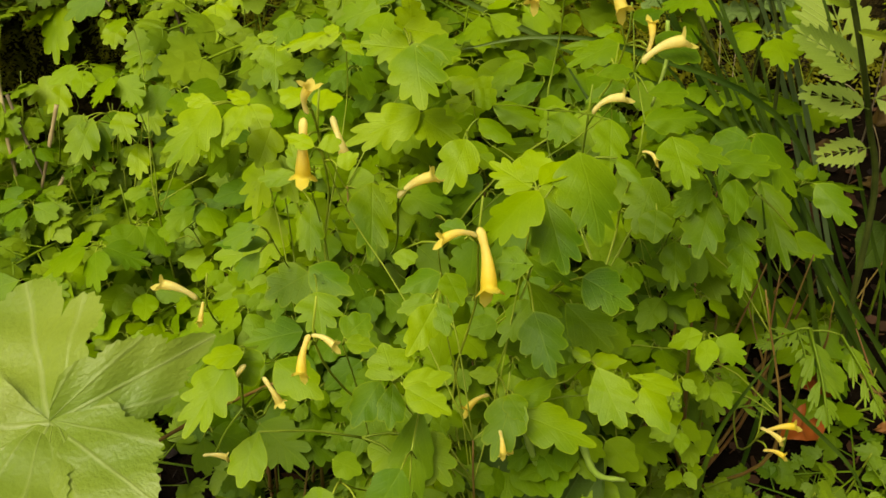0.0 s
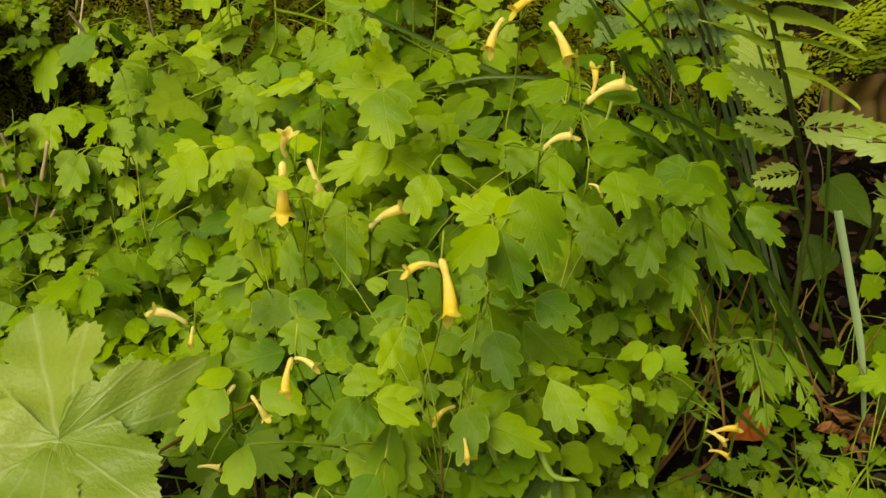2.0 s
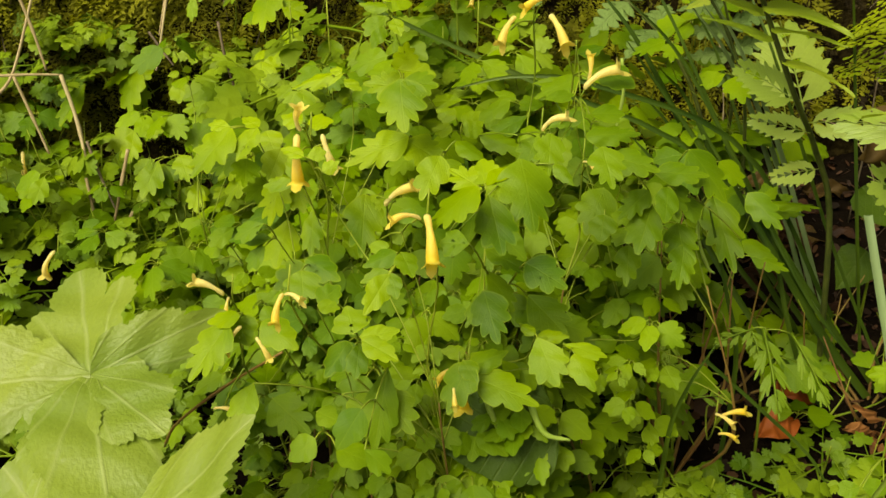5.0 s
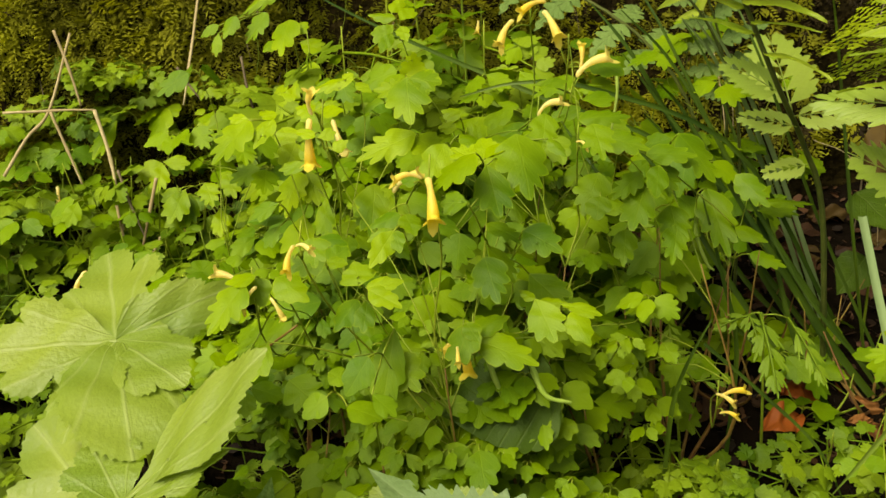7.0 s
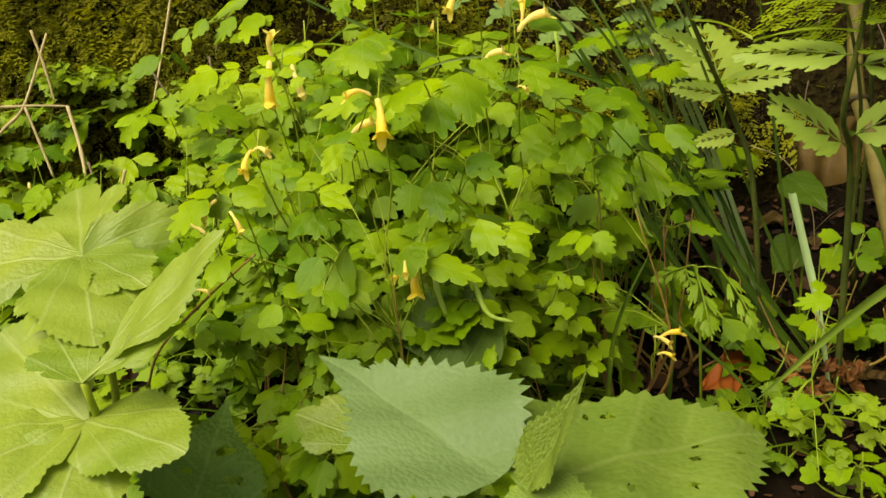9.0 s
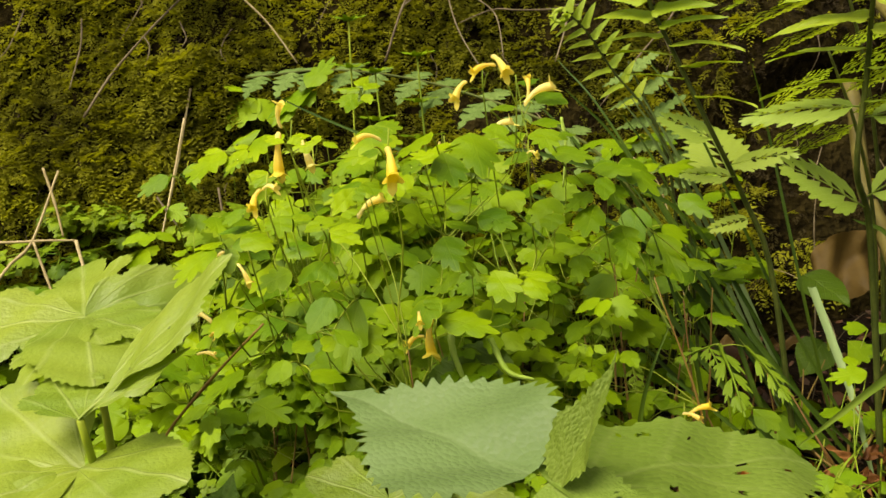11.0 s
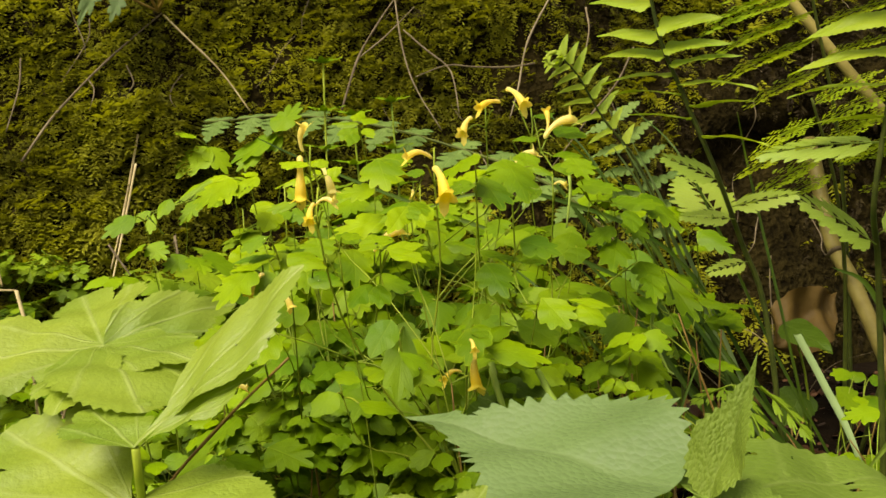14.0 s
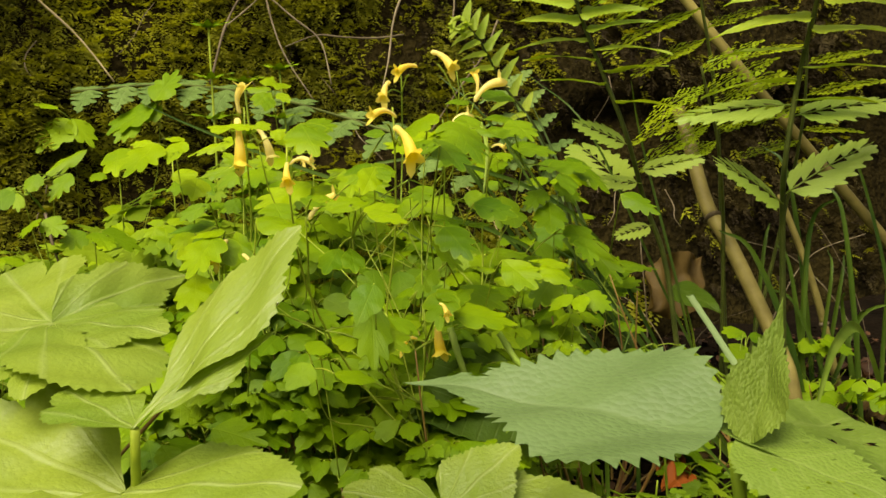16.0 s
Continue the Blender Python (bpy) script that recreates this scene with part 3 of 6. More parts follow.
corydalis_leaf(plant, [
    ((-0.0983, 0.4301, 0.1607), (-0.0947, 0.4112, 0.1499), 0.0125),
    ((-0.0979, 0.4321, 0.1619), (-0.1062, 0.4331, 0.1624), 0.0057),
    ((-0.0969, 0.4322, 0.1619), (-0.0882, 0.4335, 0.1627), 0.0063),
    ((-0.0981, 0.4287, 0.1599), (-0.1071, 0.4230, 0.1566), 0.0068),
])
plant = corydalis(-0.060, 0.300)
corydalis_leaf(plant, [
    ((-0.0582, 0.3596, 0.1992), (-0.0790, 0.3538, 0.1958), 0.0076),
    ((-0.0571, 0.3568, 0.1976), (-0.0493, 0.3529, 0.1953), 0.0049),
    ((-0.0593, 0.3590, 0.1988), (-0.0642, 0.3614, 0.2002), 0.0054),
])
corydalis_leaf(plant, [
    ((-0.0787, 0.3041, 0.1967), (-0.0835, 0.2918, 0.1896), 0.0084),
    ((-0.0779, 0.3044, 0.1968), (-0.0856, 0.3082, 0.1991), 0.0056),
    ((-0.0885, 0.3028, 0.1960), (-0.0986, 0.2841, 0.1852), 0.0148),
    ((-0.0892, 0.3034, 0.1963), (-0.0982, 0.3043, 0.1968), 0.0052),
])
corydalis_leaf(plant, [
    ((-0.0742, 0.3173, 0.1818), (-0.0758, 0.3052, 0.1749), 0.0109),
    ((-0.0824, 0.3245, 0.1860), (-0.0761, 0.3154, 0.1807), 0.0097),
])
corydalis_leaf(plant, [
    ((-0.0600, 0.3022, 0.2009), (-0.0684, 0.3049, 0.2024), 0.0080),
    ((-0.0577, 0.3024, 0.2010), (-0.0488, 0.3046, 0.2022), 0.0080),
])
corydalis_leaf(plant, [
    ((-0.0796, 0.3320, 0.1628), (-0.0799, 0.3116, 0.1511), 0.0151),
    ((-0.0747, 0.3324, 0.1630), (-0.0667, 0.3182, 0.1549), 0.0112),
    ((-0.0777, 0.3304, 0.1419), (-0.0785, 0.3114, 0.1310), 0.0169),
    ((-0.0597, 0.3094, 0.1599), (-0.0567, 0.2923, 0.1501), 0.0088),
])
corydalis_leaf(plant, [
    ((-0.0399, 0.3174, 0.1645), (-0.0365, 0.2944, 0.1513), 0.0155),
    ((-0.0392, 0.3139, 0.1625), (-0.0309, 0.3145, 0.1629), 0.0075),
    ((-0.0300, 0.3099, 0.1677), (-0.0248, 0.3155, 0.1710), 0.0051),
])
corydalis_leaf(plant, [
    ((-0.0647, 0.2215, 0.1620), (-0.0726, 0.2041, 0.1520), 0.0133),
    ((-0.0644, 0.2292, 0.1608), (-0.0592, 0.2241, 0.1528), 0.0101),
    ((-0.0614, 0.2242, 0.1635), (-0.0717, 0.2222, 0.1624), 0.0077),
])
corydalis_leaf(plant, [
    ((-0.0574, 0.2843, 0.1846), (-0.0702, 0.2831, 0.1832), 0.0056),
    ((-0.0583, 0.2853, 0.1858), (-0.0622, 0.2907, 0.1919), 0.0051),
])
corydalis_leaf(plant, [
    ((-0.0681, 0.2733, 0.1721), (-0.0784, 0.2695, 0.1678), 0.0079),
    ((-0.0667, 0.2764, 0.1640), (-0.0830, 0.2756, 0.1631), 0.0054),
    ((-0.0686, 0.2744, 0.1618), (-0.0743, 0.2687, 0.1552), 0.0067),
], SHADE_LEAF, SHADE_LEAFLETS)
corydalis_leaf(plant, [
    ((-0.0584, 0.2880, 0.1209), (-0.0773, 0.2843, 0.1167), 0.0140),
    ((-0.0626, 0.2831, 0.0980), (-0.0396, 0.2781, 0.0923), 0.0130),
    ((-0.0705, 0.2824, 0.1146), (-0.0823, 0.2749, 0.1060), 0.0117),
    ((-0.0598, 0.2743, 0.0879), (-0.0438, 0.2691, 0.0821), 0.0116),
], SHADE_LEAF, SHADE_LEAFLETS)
plant = corydalis(-0.015, 0.345)
corydalis_leaf(plant, [
    ((-0.0349, 0.3725, 0.1960), (-0.0372, 0.3897, 0.2059), 0.0111),
    ((-0.0375, 0.3740, 0.1969), (-0.0219, 0.3737, 0.1967), 0.0115),
    ((-0.0347, 0.3721, 0.1899), (-0.0524, 0.3730, 0.1904), 0.0135),
    ((-0.0307, 0.3445, 0.2047), (-0.0256, 0.3251, 0.1935), 0.0194),
    ((-0.0295, 0.3434, 0.2041), (-0.0155, 0.3435, 0.2041), 0.0122),
])
corydalis_leaf(plant, [
    ((-0.0276, 0.3464, 0.1781), (-0.0507, 0.3332, 0.1705), 0.0146),
    ((-0.0286, 0.3479, 0.1759), (-0.0126, 0.3402, 0.1715), 0.0156),
])
corydalis_leaf(plant, [
    ((-0.0097, 0.3600, 0.1823), (-0.0186, 0.3635, 0.1843), 0.0078),
    ((-0.0110, 0.3877, 0.1679), (-0.0040, 0.3943, 0.1717), 0.0069),
    ((-0.0092, 0.3821, 0.1647), (-0.0020, 0.3889, 0.1686), 0.0084),
    ((-0.0102, 0.3539, 0.1788), (-0.0187, 0.3550, 0.1794), 0.0069),
])
corydalis_leaf(plant, [
    ((-0.0424, 0.3731, 0.2208), (-0.0494, 0.3647, 0.2160), 0.0094),
    ((-0.0398, 0.3757, 0.2223), (-0.0354, 0.3836, 0.2268), 0.0081),
    ((-0.0422, 0.3768, 0.2229), (-0.0550, 0.3788, 0.2241), 0.0058),
    ((-0.0450, 0.3802, 0.2249), (-0.0408, 0.3894, 0.2302), 0.0067),
    ((-0.0424, 0.3682, 0.2180), (-0.0452, 0.3585, 0.2124), 0.0058),
    ((-0.0389, 0.3722, 0.2203), (-0.0346, 0.3653, 0.2163), 0.0058),
])
corydalis_leaf(plant, [
    ((-0.0093, 0.3198, 0.1835), (-0.0139, 0.3034, 0.1741), 0.0128),
    ((-0.0064, 0.3404, 0.1809), (0.0066, 0.3335, 0.1769), 0.0087),
    ((-0.0109, 0.3312, 0.1756), (0.0007, 0.3246, 0.1718), 0.0087),
])
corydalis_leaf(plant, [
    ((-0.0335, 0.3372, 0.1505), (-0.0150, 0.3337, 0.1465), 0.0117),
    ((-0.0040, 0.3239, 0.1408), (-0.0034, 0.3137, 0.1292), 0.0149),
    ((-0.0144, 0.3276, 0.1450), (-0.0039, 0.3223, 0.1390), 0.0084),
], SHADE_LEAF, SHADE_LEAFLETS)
plant = corydalis(0.025, 0.300)
corydalis_leaf(plant, [
    ((0.0406, 0.3424, 0.2214), (0.0501, 0.3465, 0.2238), 0.0074),
    ((0.0490, 0.3428, 0.2162), (0.0630, 0.3364, 0.2125), 0.0121),
    ((0.0475, 0.3271, 0.2029), (0.0602, 0.3293, 0.2041), 0.0091),
    ((0.0468, 0.3176, 0.1974), (0.0665, 0.3224, 0.2002), 0.0093),
])
corydalis_leaf(plant, [
    ((-0.0024, 0.3845, 0.1640), (0.0201, 0.3803, 0.1615), 0.0102),
    ((0.0248, 0.3629, 0.1755), (0.0220, 0.3506, 0.1684), 0.0123),
    ((0.0346, 0.3041, 0.2037), (0.0353, 0.2883, 0.1946), 0.0108),
])
corydalis_leaf(plant, [
    ((0.0251, 0.2873, 0.2005), (0.0339, 0.2647, 0.1875), 0.0193),
    ((0.0160, 0.2715, 0.1932), (0.0236, 0.2533, 0.1827), 0.0142),
    ((0.0370, 0.2913, 0.1977), (0.0446, 0.2845, 0.1938), 0.0050),
])
corydalis_leaf(plant, [
    ((0.0554, 0.3321, 0.1693), (0.0505, 0.3151, 0.1595), 0.0150),
    ((0.0568, 0.3211, 0.1630), (0.0560, 0.3110, 0.1572), 0.0107),
])
corydalis_leaf(plant, [
    ((0.0536, 0.3021, 0.2009), (0.0588, 0.2881, 0.1929), 0.0128),
    ((0.0570, 0.3168, 0.1905), (0.0750, 0.3140, 0.1889), 0.0114),
    ((0.0747, 0.3250, 0.1814), (0.0945, 0.3266, 0.1823), 0.0096),
    ((0.0734, 0.3288, 0.1714), (0.0628, 0.3171, 0.1647), 0.0099),
])
corydalis_leaf(plant, [
    ((0.0136, 0.2427, 0.1895), (0.0041, 0.2428, 0.1895), 0.0098),
    ((0.0141, 0.2835, 0.1639), (0.0313, 0.2775, 0.1604), 0.0083),
    ((0.0146, 0.2839, 0.1544), (0.0264, 0.2771, 0.1435), 0.0096),
    ((0.0171, 0.2907, 0.1423), (0.0083, 0.2772, 0.1346), 0.0095),
    ((0.0167, 0.2610, 0.1601), (0.0236, 0.2456, 0.1513), 0.0135),
])
corydalis_leaf(plant, [
    ((0.0069, 0.2917, 0.1303), (-0.0026, 0.2888, 0.1286), 0.0089),
    ((0.0312, 0.2880, 0.1588), (0.0405, 0.2897, 0.1598), 0.0057),
    ((0.0303, 0.2701, 0.1680), (0.0452, 0.2637, 0.1643), 0.0135),
    ((0.0294, 0.3022, 0.1336), (0.0453, 0.2903, 0.1267), 0.0162),
])
plant = corydalis(0.055, 0.360)
corydalis_leaf(plant, [
    ((0.0170, 0.4062, 0.1657), (0.0014, 0.3960, 0.1599), 0.0105),
    ((0.0077, 0.4133, 0.1698), (-0.0063, 0.4024, 0.1635), 0.0100),
    ((0.0203, 0.4124, 0.1663), (0.0147, 0.4199, 0.1707), 0.0116),
    ((0.0102, 0.4171, 0.1691), (0.0001, 0.4208, 0.1712), 0.0067),
])
corydalis_leaf(plant, [
    ((0.0358, 0.3819, 0.1942), (0.0213, 0.3807, 0.1935), 0.0047),
    ((0.0411, 0.3770, 0.1978), (0.0238, 0.3685, 0.1929), 0.0114),
    ((0.0301, 0.3220, 0.2097), (0.0408, 0.3256, 0.2118), 0.0057),
    ((0.0448, 0.3618, 0.1883), (0.0314, 0.3560, 0.1849), 0.0081),
])
corydalis_leaf(plant, [
    ((0.0814, 0.3471, 0.1309), (0.0701, 0.3379, 0.1205), 0.0134),
    ((0.0536, 0.3583, 0.1436), (0.0748, 0.3567, 0.1418), 0.0072),
    ((0.0783, 0.3653, 0.1467), (0.0875, 0.3546, 0.1346), 0.0106),
], SHADE_LEAF, SHADE_LEAFLETS)
plant = corydalis(0.100, 0.355)
corydalis_leaf(plant, [
    ((0.0800, 0.3197, 0.1784), (0.0799, 0.3065, 0.1708), 0.0087),
    ((0.1035, 0.3771, 0.1466), (0.1135, 0.3477, 0.1297), 0.0166),
    ((0.1163, 0.3587, 0.1361), (0.1301, 0.3532, 0.1329), 0.0085),
])
corydalis_leaf(plant, [
    ((0.1129, 0.3409, 0.1679), (0.1258, 0.3292, 0.1611), 0.0106),
    ((0.1337, 0.4117, 0.1279), (0.1566, 0.4142, 0.1293), 0.0053),
    ((0.1324, 0.4130, 0.1286), (0.1315, 0.4219, 0.1337), 0.0069),
])
corydalis_leaf(plant, [
    ((0.0752, 0.3275, 0.1659), (0.0710, 0.3093, 0.1555), 0.0141),
    ((0.0864, 0.3334, 0.1554), (0.0906, 0.3163, 0.1455), 0.0131),
    ((0.0897, 0.3255, 0.1502), (0.0884, 0.3089, 0.1407), 0.0109),
    ((0.0680, 0.3345, 0.1425), (0.0682, 0.3193, 0.1338), 0.0102),
])
corydalis_leaf(plant, [
    ((0.0851, 0.3381, 0.1839), (0.0743, 0.3362, 0.1818), 0.0105),
    ((0.0878, 0.3396, 0.1857), (0.1041, 0.3281, 0.1727), 0.0158),
    ((0.0817, 0.3303, 0.1751), (0.0857, 0.3215, 0.1652), 0.0125),
])
corydalis_leaf(plant, [
    ((0.0950, 0.3995, 0.1577), (0.0913, 0.3847, 0.1409), 0.0157),
    ((0.1079, 0.4142, 0.1468), (0.1205, 0.4079, 0.1396), 0.0128),
    ((0.0903, 0.3978, 0.1349), (0.1030, 0.3916, 0.1279), 0.0102),
], SHADE_LEAF, SHADE_LEAFLETS)
plant = corydalis(-0.020, 0.250)
corydalis_leaf(plant, [
    ((0.0134, 0.2610, 0.2018), (-0.0007, 0.2473, 0.1940), 0.0155),
    ((0.0122, 0.2825, 0.1895), (-0.0002, 0.2892, 0.1934), 0.0117),
    ((0.0129, 0.2835, 0.1912), (0.0102, 0.2931, 0.1967), 0.0116),
    ((0.0144, 0.2778, 0.1935), (0.0209, 0.2863, 0.1984), 0.0094),
    ((0.0145, 0.2769, 0.1930), (0.0243, 0.2749, 0.1919), 0.0098),
])
corydalis_leaf(plant, [
    ((-0.0568, 0.2918, 0.1427), (-0.0693, 0.2834, 0.1379), 0.0150),
    ((-0.0536, 0.2763, 0.1569), (-0.0394, 0.2701, 0.1533), 0.0107),
    ((-0.0452, 0.2444, 0.1715), (-0.0419, 0.2339, 0.1654), 0.0125),
])
corydalis_leaf(plant, [
    ((-0.0344, 0.2273, 0.1703), (-0.0290, 0.2338, 0.1740), 0.0088),
    ((-0.0332, 0.2224, 0.1727), (-0.0262, 0.2227, 0.1728), 0.0051),
])
corydalis_leaf(plant, [
    ((-0.0108, 0.2424, 0.1839), (-0.0209, 0.2371, 0.1808), 0.0074),
    ((-0.0094, 0.2425, 0.1839), (-0.0040, 0.2356, 0.1800), 0.0074),
    ((-0.0121, 0.2356, 0.1800), (-0.0206, 0.2320, 0.1779), 0.0052),
    ((-0.0110, 0.2306, 0.1822), (-0.0161, 0.2184, 0.1752), 0.0078),
    ((-0.0105, 0.2311, 0.1825), (-0.0072, 0.2237, 0.1783), 0.0054),
])
corydalis_leaf(plant, [
    ((-0.0232, 0.2706, 0.1715), (-0.0228, 0.2649, 0.1682), 0.0069),
    ((-0.0051, 0.2482, 0.1945), (-0.0121, 0.2493, 0.1951), 0.0056),
])
corydalis_leaf(plant, [
    ((-0.0194, 0.2146, 0.1686), (-0.0236, 0.2227, 0.1733), 0.0120),
    ((-0.0171, 0.2138, 0.1681), (-0.0054, 0.2173, 0.1701), 0.0058),
    ((-0.0161, 0.2129, 0.1676), (-0.0043, 0.2088, 0.1653), 0.0075),
    ((-0.0209, 0.2279, 0.1557), (-0.0201, 0.2173, 0.1496), 0.0074),
    ((-0.0245, 0.2281, 0.1558), (-0.0302, 0.2166, 0.1492), 0.0098),
])
corydalis_leaf(plant, [
    ((-0.0152, 0.2370, 0.1278), (-0.0031, 0.2263, 0.1216), 0.0143),
    ((-0.0181, 0.2304, 0.1240), (-0.0274, 0.2330, 0.1255), 0.0116),
    ((-0.0568, 0.2193, 0.1401), (-0.0596, 0.2065, 0.1328), 0.0103),
])
corydalis_leaf(plant, [
    ((-0.0655, 0.3046, 0.0597), (-0.0704, 0.2924, 0.0527), 0.0085),
    ((-0.0546, 0.2983, 0.0684), (-0.0473, 0.2894, 0.0633), 0.0116),
    ((-0.0512, 0.2182, 0.1674), (-0.0379, 0.2112, 0.1634), 0.0105),
])
corydalis_leaf(plant, [
    ((0.0359, 0.2626, 0.1423), (0.0299, 0.2661, 0.1443), 0.0043),
    ((0.0363, 0.2675, 0.1382), (0.0475, 0.2688, 0.1390), 0.0056),
    ((0.0372, 0.2542, 0.1470), (0.0455, 0.2402, 0.1390), 0.0135),
])
corydalis_leaf(plant, [
    ((0.0469, 0.2528, 0.1463), (0.0615, 0.2511, 0.1452), 0.0056),
    ((0.0508, 0.2504, 0.1448), (0.0587, 0.2394, 0.1385), 0.0094),
])
corydalis_leaf(plant, [
    ((0.0134, 0.2511, 0.1330), (0.0260, 0.2581, 0.1370), 0.0086),
    ((0.0135, 0.2489, 0.1375), (0.0089, 0.2324, 0.1280), 0.0124),
    ((0.0116, 0.2480, 0.1381), (0.0173, 0.2419, 0.1346), 0.0069),
    ((0.0160, 0.2492, 0.1298), (0.0386, 0.2439, 0.1267), 0.0131),
    ((0.0089, 0.2735, 0.1227), (-0.0001, 0.2738, 0.1229), 0.0058),
])
corydalis_leaf(plant, [
    ((-0.0521, 0.2771, 0.1993), (-0.0608, 0.2789, 0.2015), 0.0047),
    ((-0.0509, 0.2770, 0.1993), (-0.0447, 0.2788, 0.2013), 0.0056),
    ((-0.0445, 0.2738, 0.1956), (-0.0392, 0.2766, 0.1988), 0.0052),
])
corydalis_leaf(plant, [
    ((-0.0136, 0.2375, 0.1393), (-0.0148, 0.2190, 0.1183), 0.0124),
    ((-0.0155, 0.2063, 0.1451), (-0.0216, 0.1975, 0.1352), 0.0099),
    ((-0.0126, 0.1978, 0.1355), (-0.0037, 0.1940, 0.1312), 0.0076),
], SHADE_LEAF, SHADE_LEAFLETS)
corydalis_leaf(plant, [
    ((-0.0284, 0.2194, 0.1151), (-0.0153, 0.2175, 0.1129), 0.0107),
    ((-0.0359, 0.2191, 0.1188), (-0.0439, 0.2138, 0.1129), 0.0099),
    ((-0.0374, 0.2274, 0.1241), (-0.0289, 0.2257, 0.1222), 0.0079),
], SHADE_LEAF, SHADE_LEAFLETS)
plant = corydalis(-0.200, 0.500)
corydalis_leaf(plant, [
    ((-0.2131, 0.5375, 0.1160), (-0.2069, 0.5229, 0.1077), 0.0116),
    ((-0.2143, 0.5356, 0.1150), (-0.2186, 0.5335, 0.1138), 0.0064),
    ((-0.2291, 0.4934, 0.0845), (-0.2339, 0.4881, 0.0815), 0.0128),
    ((-0.2338, 0.5195, 0.0849), (-0.2202, 0.5240, 0.0876), 0.0131),
    ((-0.2459, 0.5448, 0.1134), (-0.2321, 0.5201, 0.0992), 0.0149),
    ((-0.2518, 0.5479, 0.1152), (-0.2536, 0.5372, 0.1090), 0.0117),
    ((-0.2453, 0.5484, 0.1155), (-0.2345, 0.5458, 0.1140), 0.0130),
])
corydalis_leaf(plant, [
    ((-0.2011, 0.4775, 0.0868), (-0.2045, 0.4513, 0.0717), 0.0181),
    ((-0.2011, 0.4775, 0.0868), (-0.1957, 0.4580, 0.0756), 0.0133),
    ((-0.2068, 0.4917, 0.0792), (-0.1886, 0.4894, 0.0779), 0.0158),
    ((-0.1836, 0.4822, 0.0734), (-0.1786, 0.4661, 0.0642), 0.0137),
    ((-0.1863, 0.4804, 0.0724), (-0.1882, 0.4693, 0.0660), 0.0081),
])
corydalis_leaf(plant, [
    ((-0.1848, 0.5228, 0.1076), (-0.1938, 0.5136, 0.1023), 0.0142),
    ((-0.1848, 0.5228, 0.1076), (-0.1702, 0.5025, 0.0959), 0.0142),
    ((-0.1836, 0.5246, 0.1086), (-0.1749, 0.5288, 0.1110), 0.0110),
    ((-0.1581, 0.4980, 0.1132), (-0.1436, 0.4947, 0.1076), 0.0089),
])
corydalis_leaf(plant, [
    ((-0.1724, 0.5101, 0.1905), (-0.1781, 0.5008, 0.1799), 0.0105),
    ((-0.1866, 0.5161, 0.1830), (-0.1969, 0.5112, 0.1774), 0.0064),
    ((-0.1814, 0.5024, 0.1818), (-0.1812, 0.4932, 0.1713), 0.0063),
    ((-0.1565, 0.5206, 0.1904), (-0.1667, 0.5082, 0.1762), 0.0128),
    ((-0.1485, 0.5329, 0.2043), (-0.1745, 0.5216, 0.1914), 0.0099),
], SHADE_LEAF, SHADE_LEAFLETS)
corydalis_leaf(plant, [
    ((-0.1623, 0.5717, 0.2252), (-0.1810, 0.5567, 0.2081), 0.0243),
    ((-0.1676, 0.5562, 0.2301), (-0.1819, 0.5619, 0.2365), 0.0091),
    ((-0.1623, 0.5717, 0.2252), (-0.1481, 0.5581, 0.2097), 0.0167),
], SHADE_LEAF, SHADE_LEAFLETS)
plant = corydalis(-0.120, 0.480)
corydalis_leaf(plant, [
    ((-0.1040, 0.4986, 0.1628), (-0.0985, 0.4852, 0.1550), 0.0134),
    ((-0.1296, 0.5192, 0.1613), (-0.1293, 0.4957, 0.1478), 0.0143),
    ((-0.1412, 0.5334, 0.1694), (-0.1254, 0.5290, 0.1669), 0.0137),
])
corydalis_leaf(plant, [
    ((-0.1028, 0.5125, 0.2297), (-0.1314, 0.4992, 0.2145), 0.0215),
    ((-0.1057, 0.5010, 0.2289), (-0.0935, 0.5184, 0.2487), 0.0156),
    ((-0.1024, 0.5102, 0.2270), (-0.1107, 0.5032, 0.2191), 0.0097),
    ((-0.1119, 0.5039, 0.2199), (-0.1273, 0.4934, 0.2079), 0.0118),
], SHADE_LEAF, SHADE_LEAFLETS)
plant = corydalis(0.130, 0.420)
corydalis_leaf(plant, [
    ((0.1330, 0.4233, 0.1177), (0.1510, 0.4256, 0.1203), 0.0089),
    ((0.1372, 0.4270, 0.1218), (0.1465, 0.4293, 0.1245), 0.0054),
], SHADE_LEAF, SHADE_LEAFLETS)
corydalis_leaf(plant, [
    ((0.1163, 0.4128, 0.0964), (0.1006, 0.4112, 0.0955), 0.0092),
    ((0.1295, 0.4109, 0.0992), (0.1469, 0.4072, 0.0971), 0.0091),
    ((0.1238, 0.4149, 0.0977), (0.1269, 0.4249, 0.1034), 0.0074),
], SHADE_LEAF, SHADE_LEAFLETS)
corydalis_leaf(plant, [
    ((0.1370, 0.4329, 0.1163), (0.1533, 0.4306, 0.1150), 0.0074),
    ((0.1318, 0.4128, 0.1299), (0.1369, 0.4195, 0.1338), 0.0053),
], SHADE_LEAF, SHADE_LEAFLETS)
plant = corydalis(0.200, 0.410)
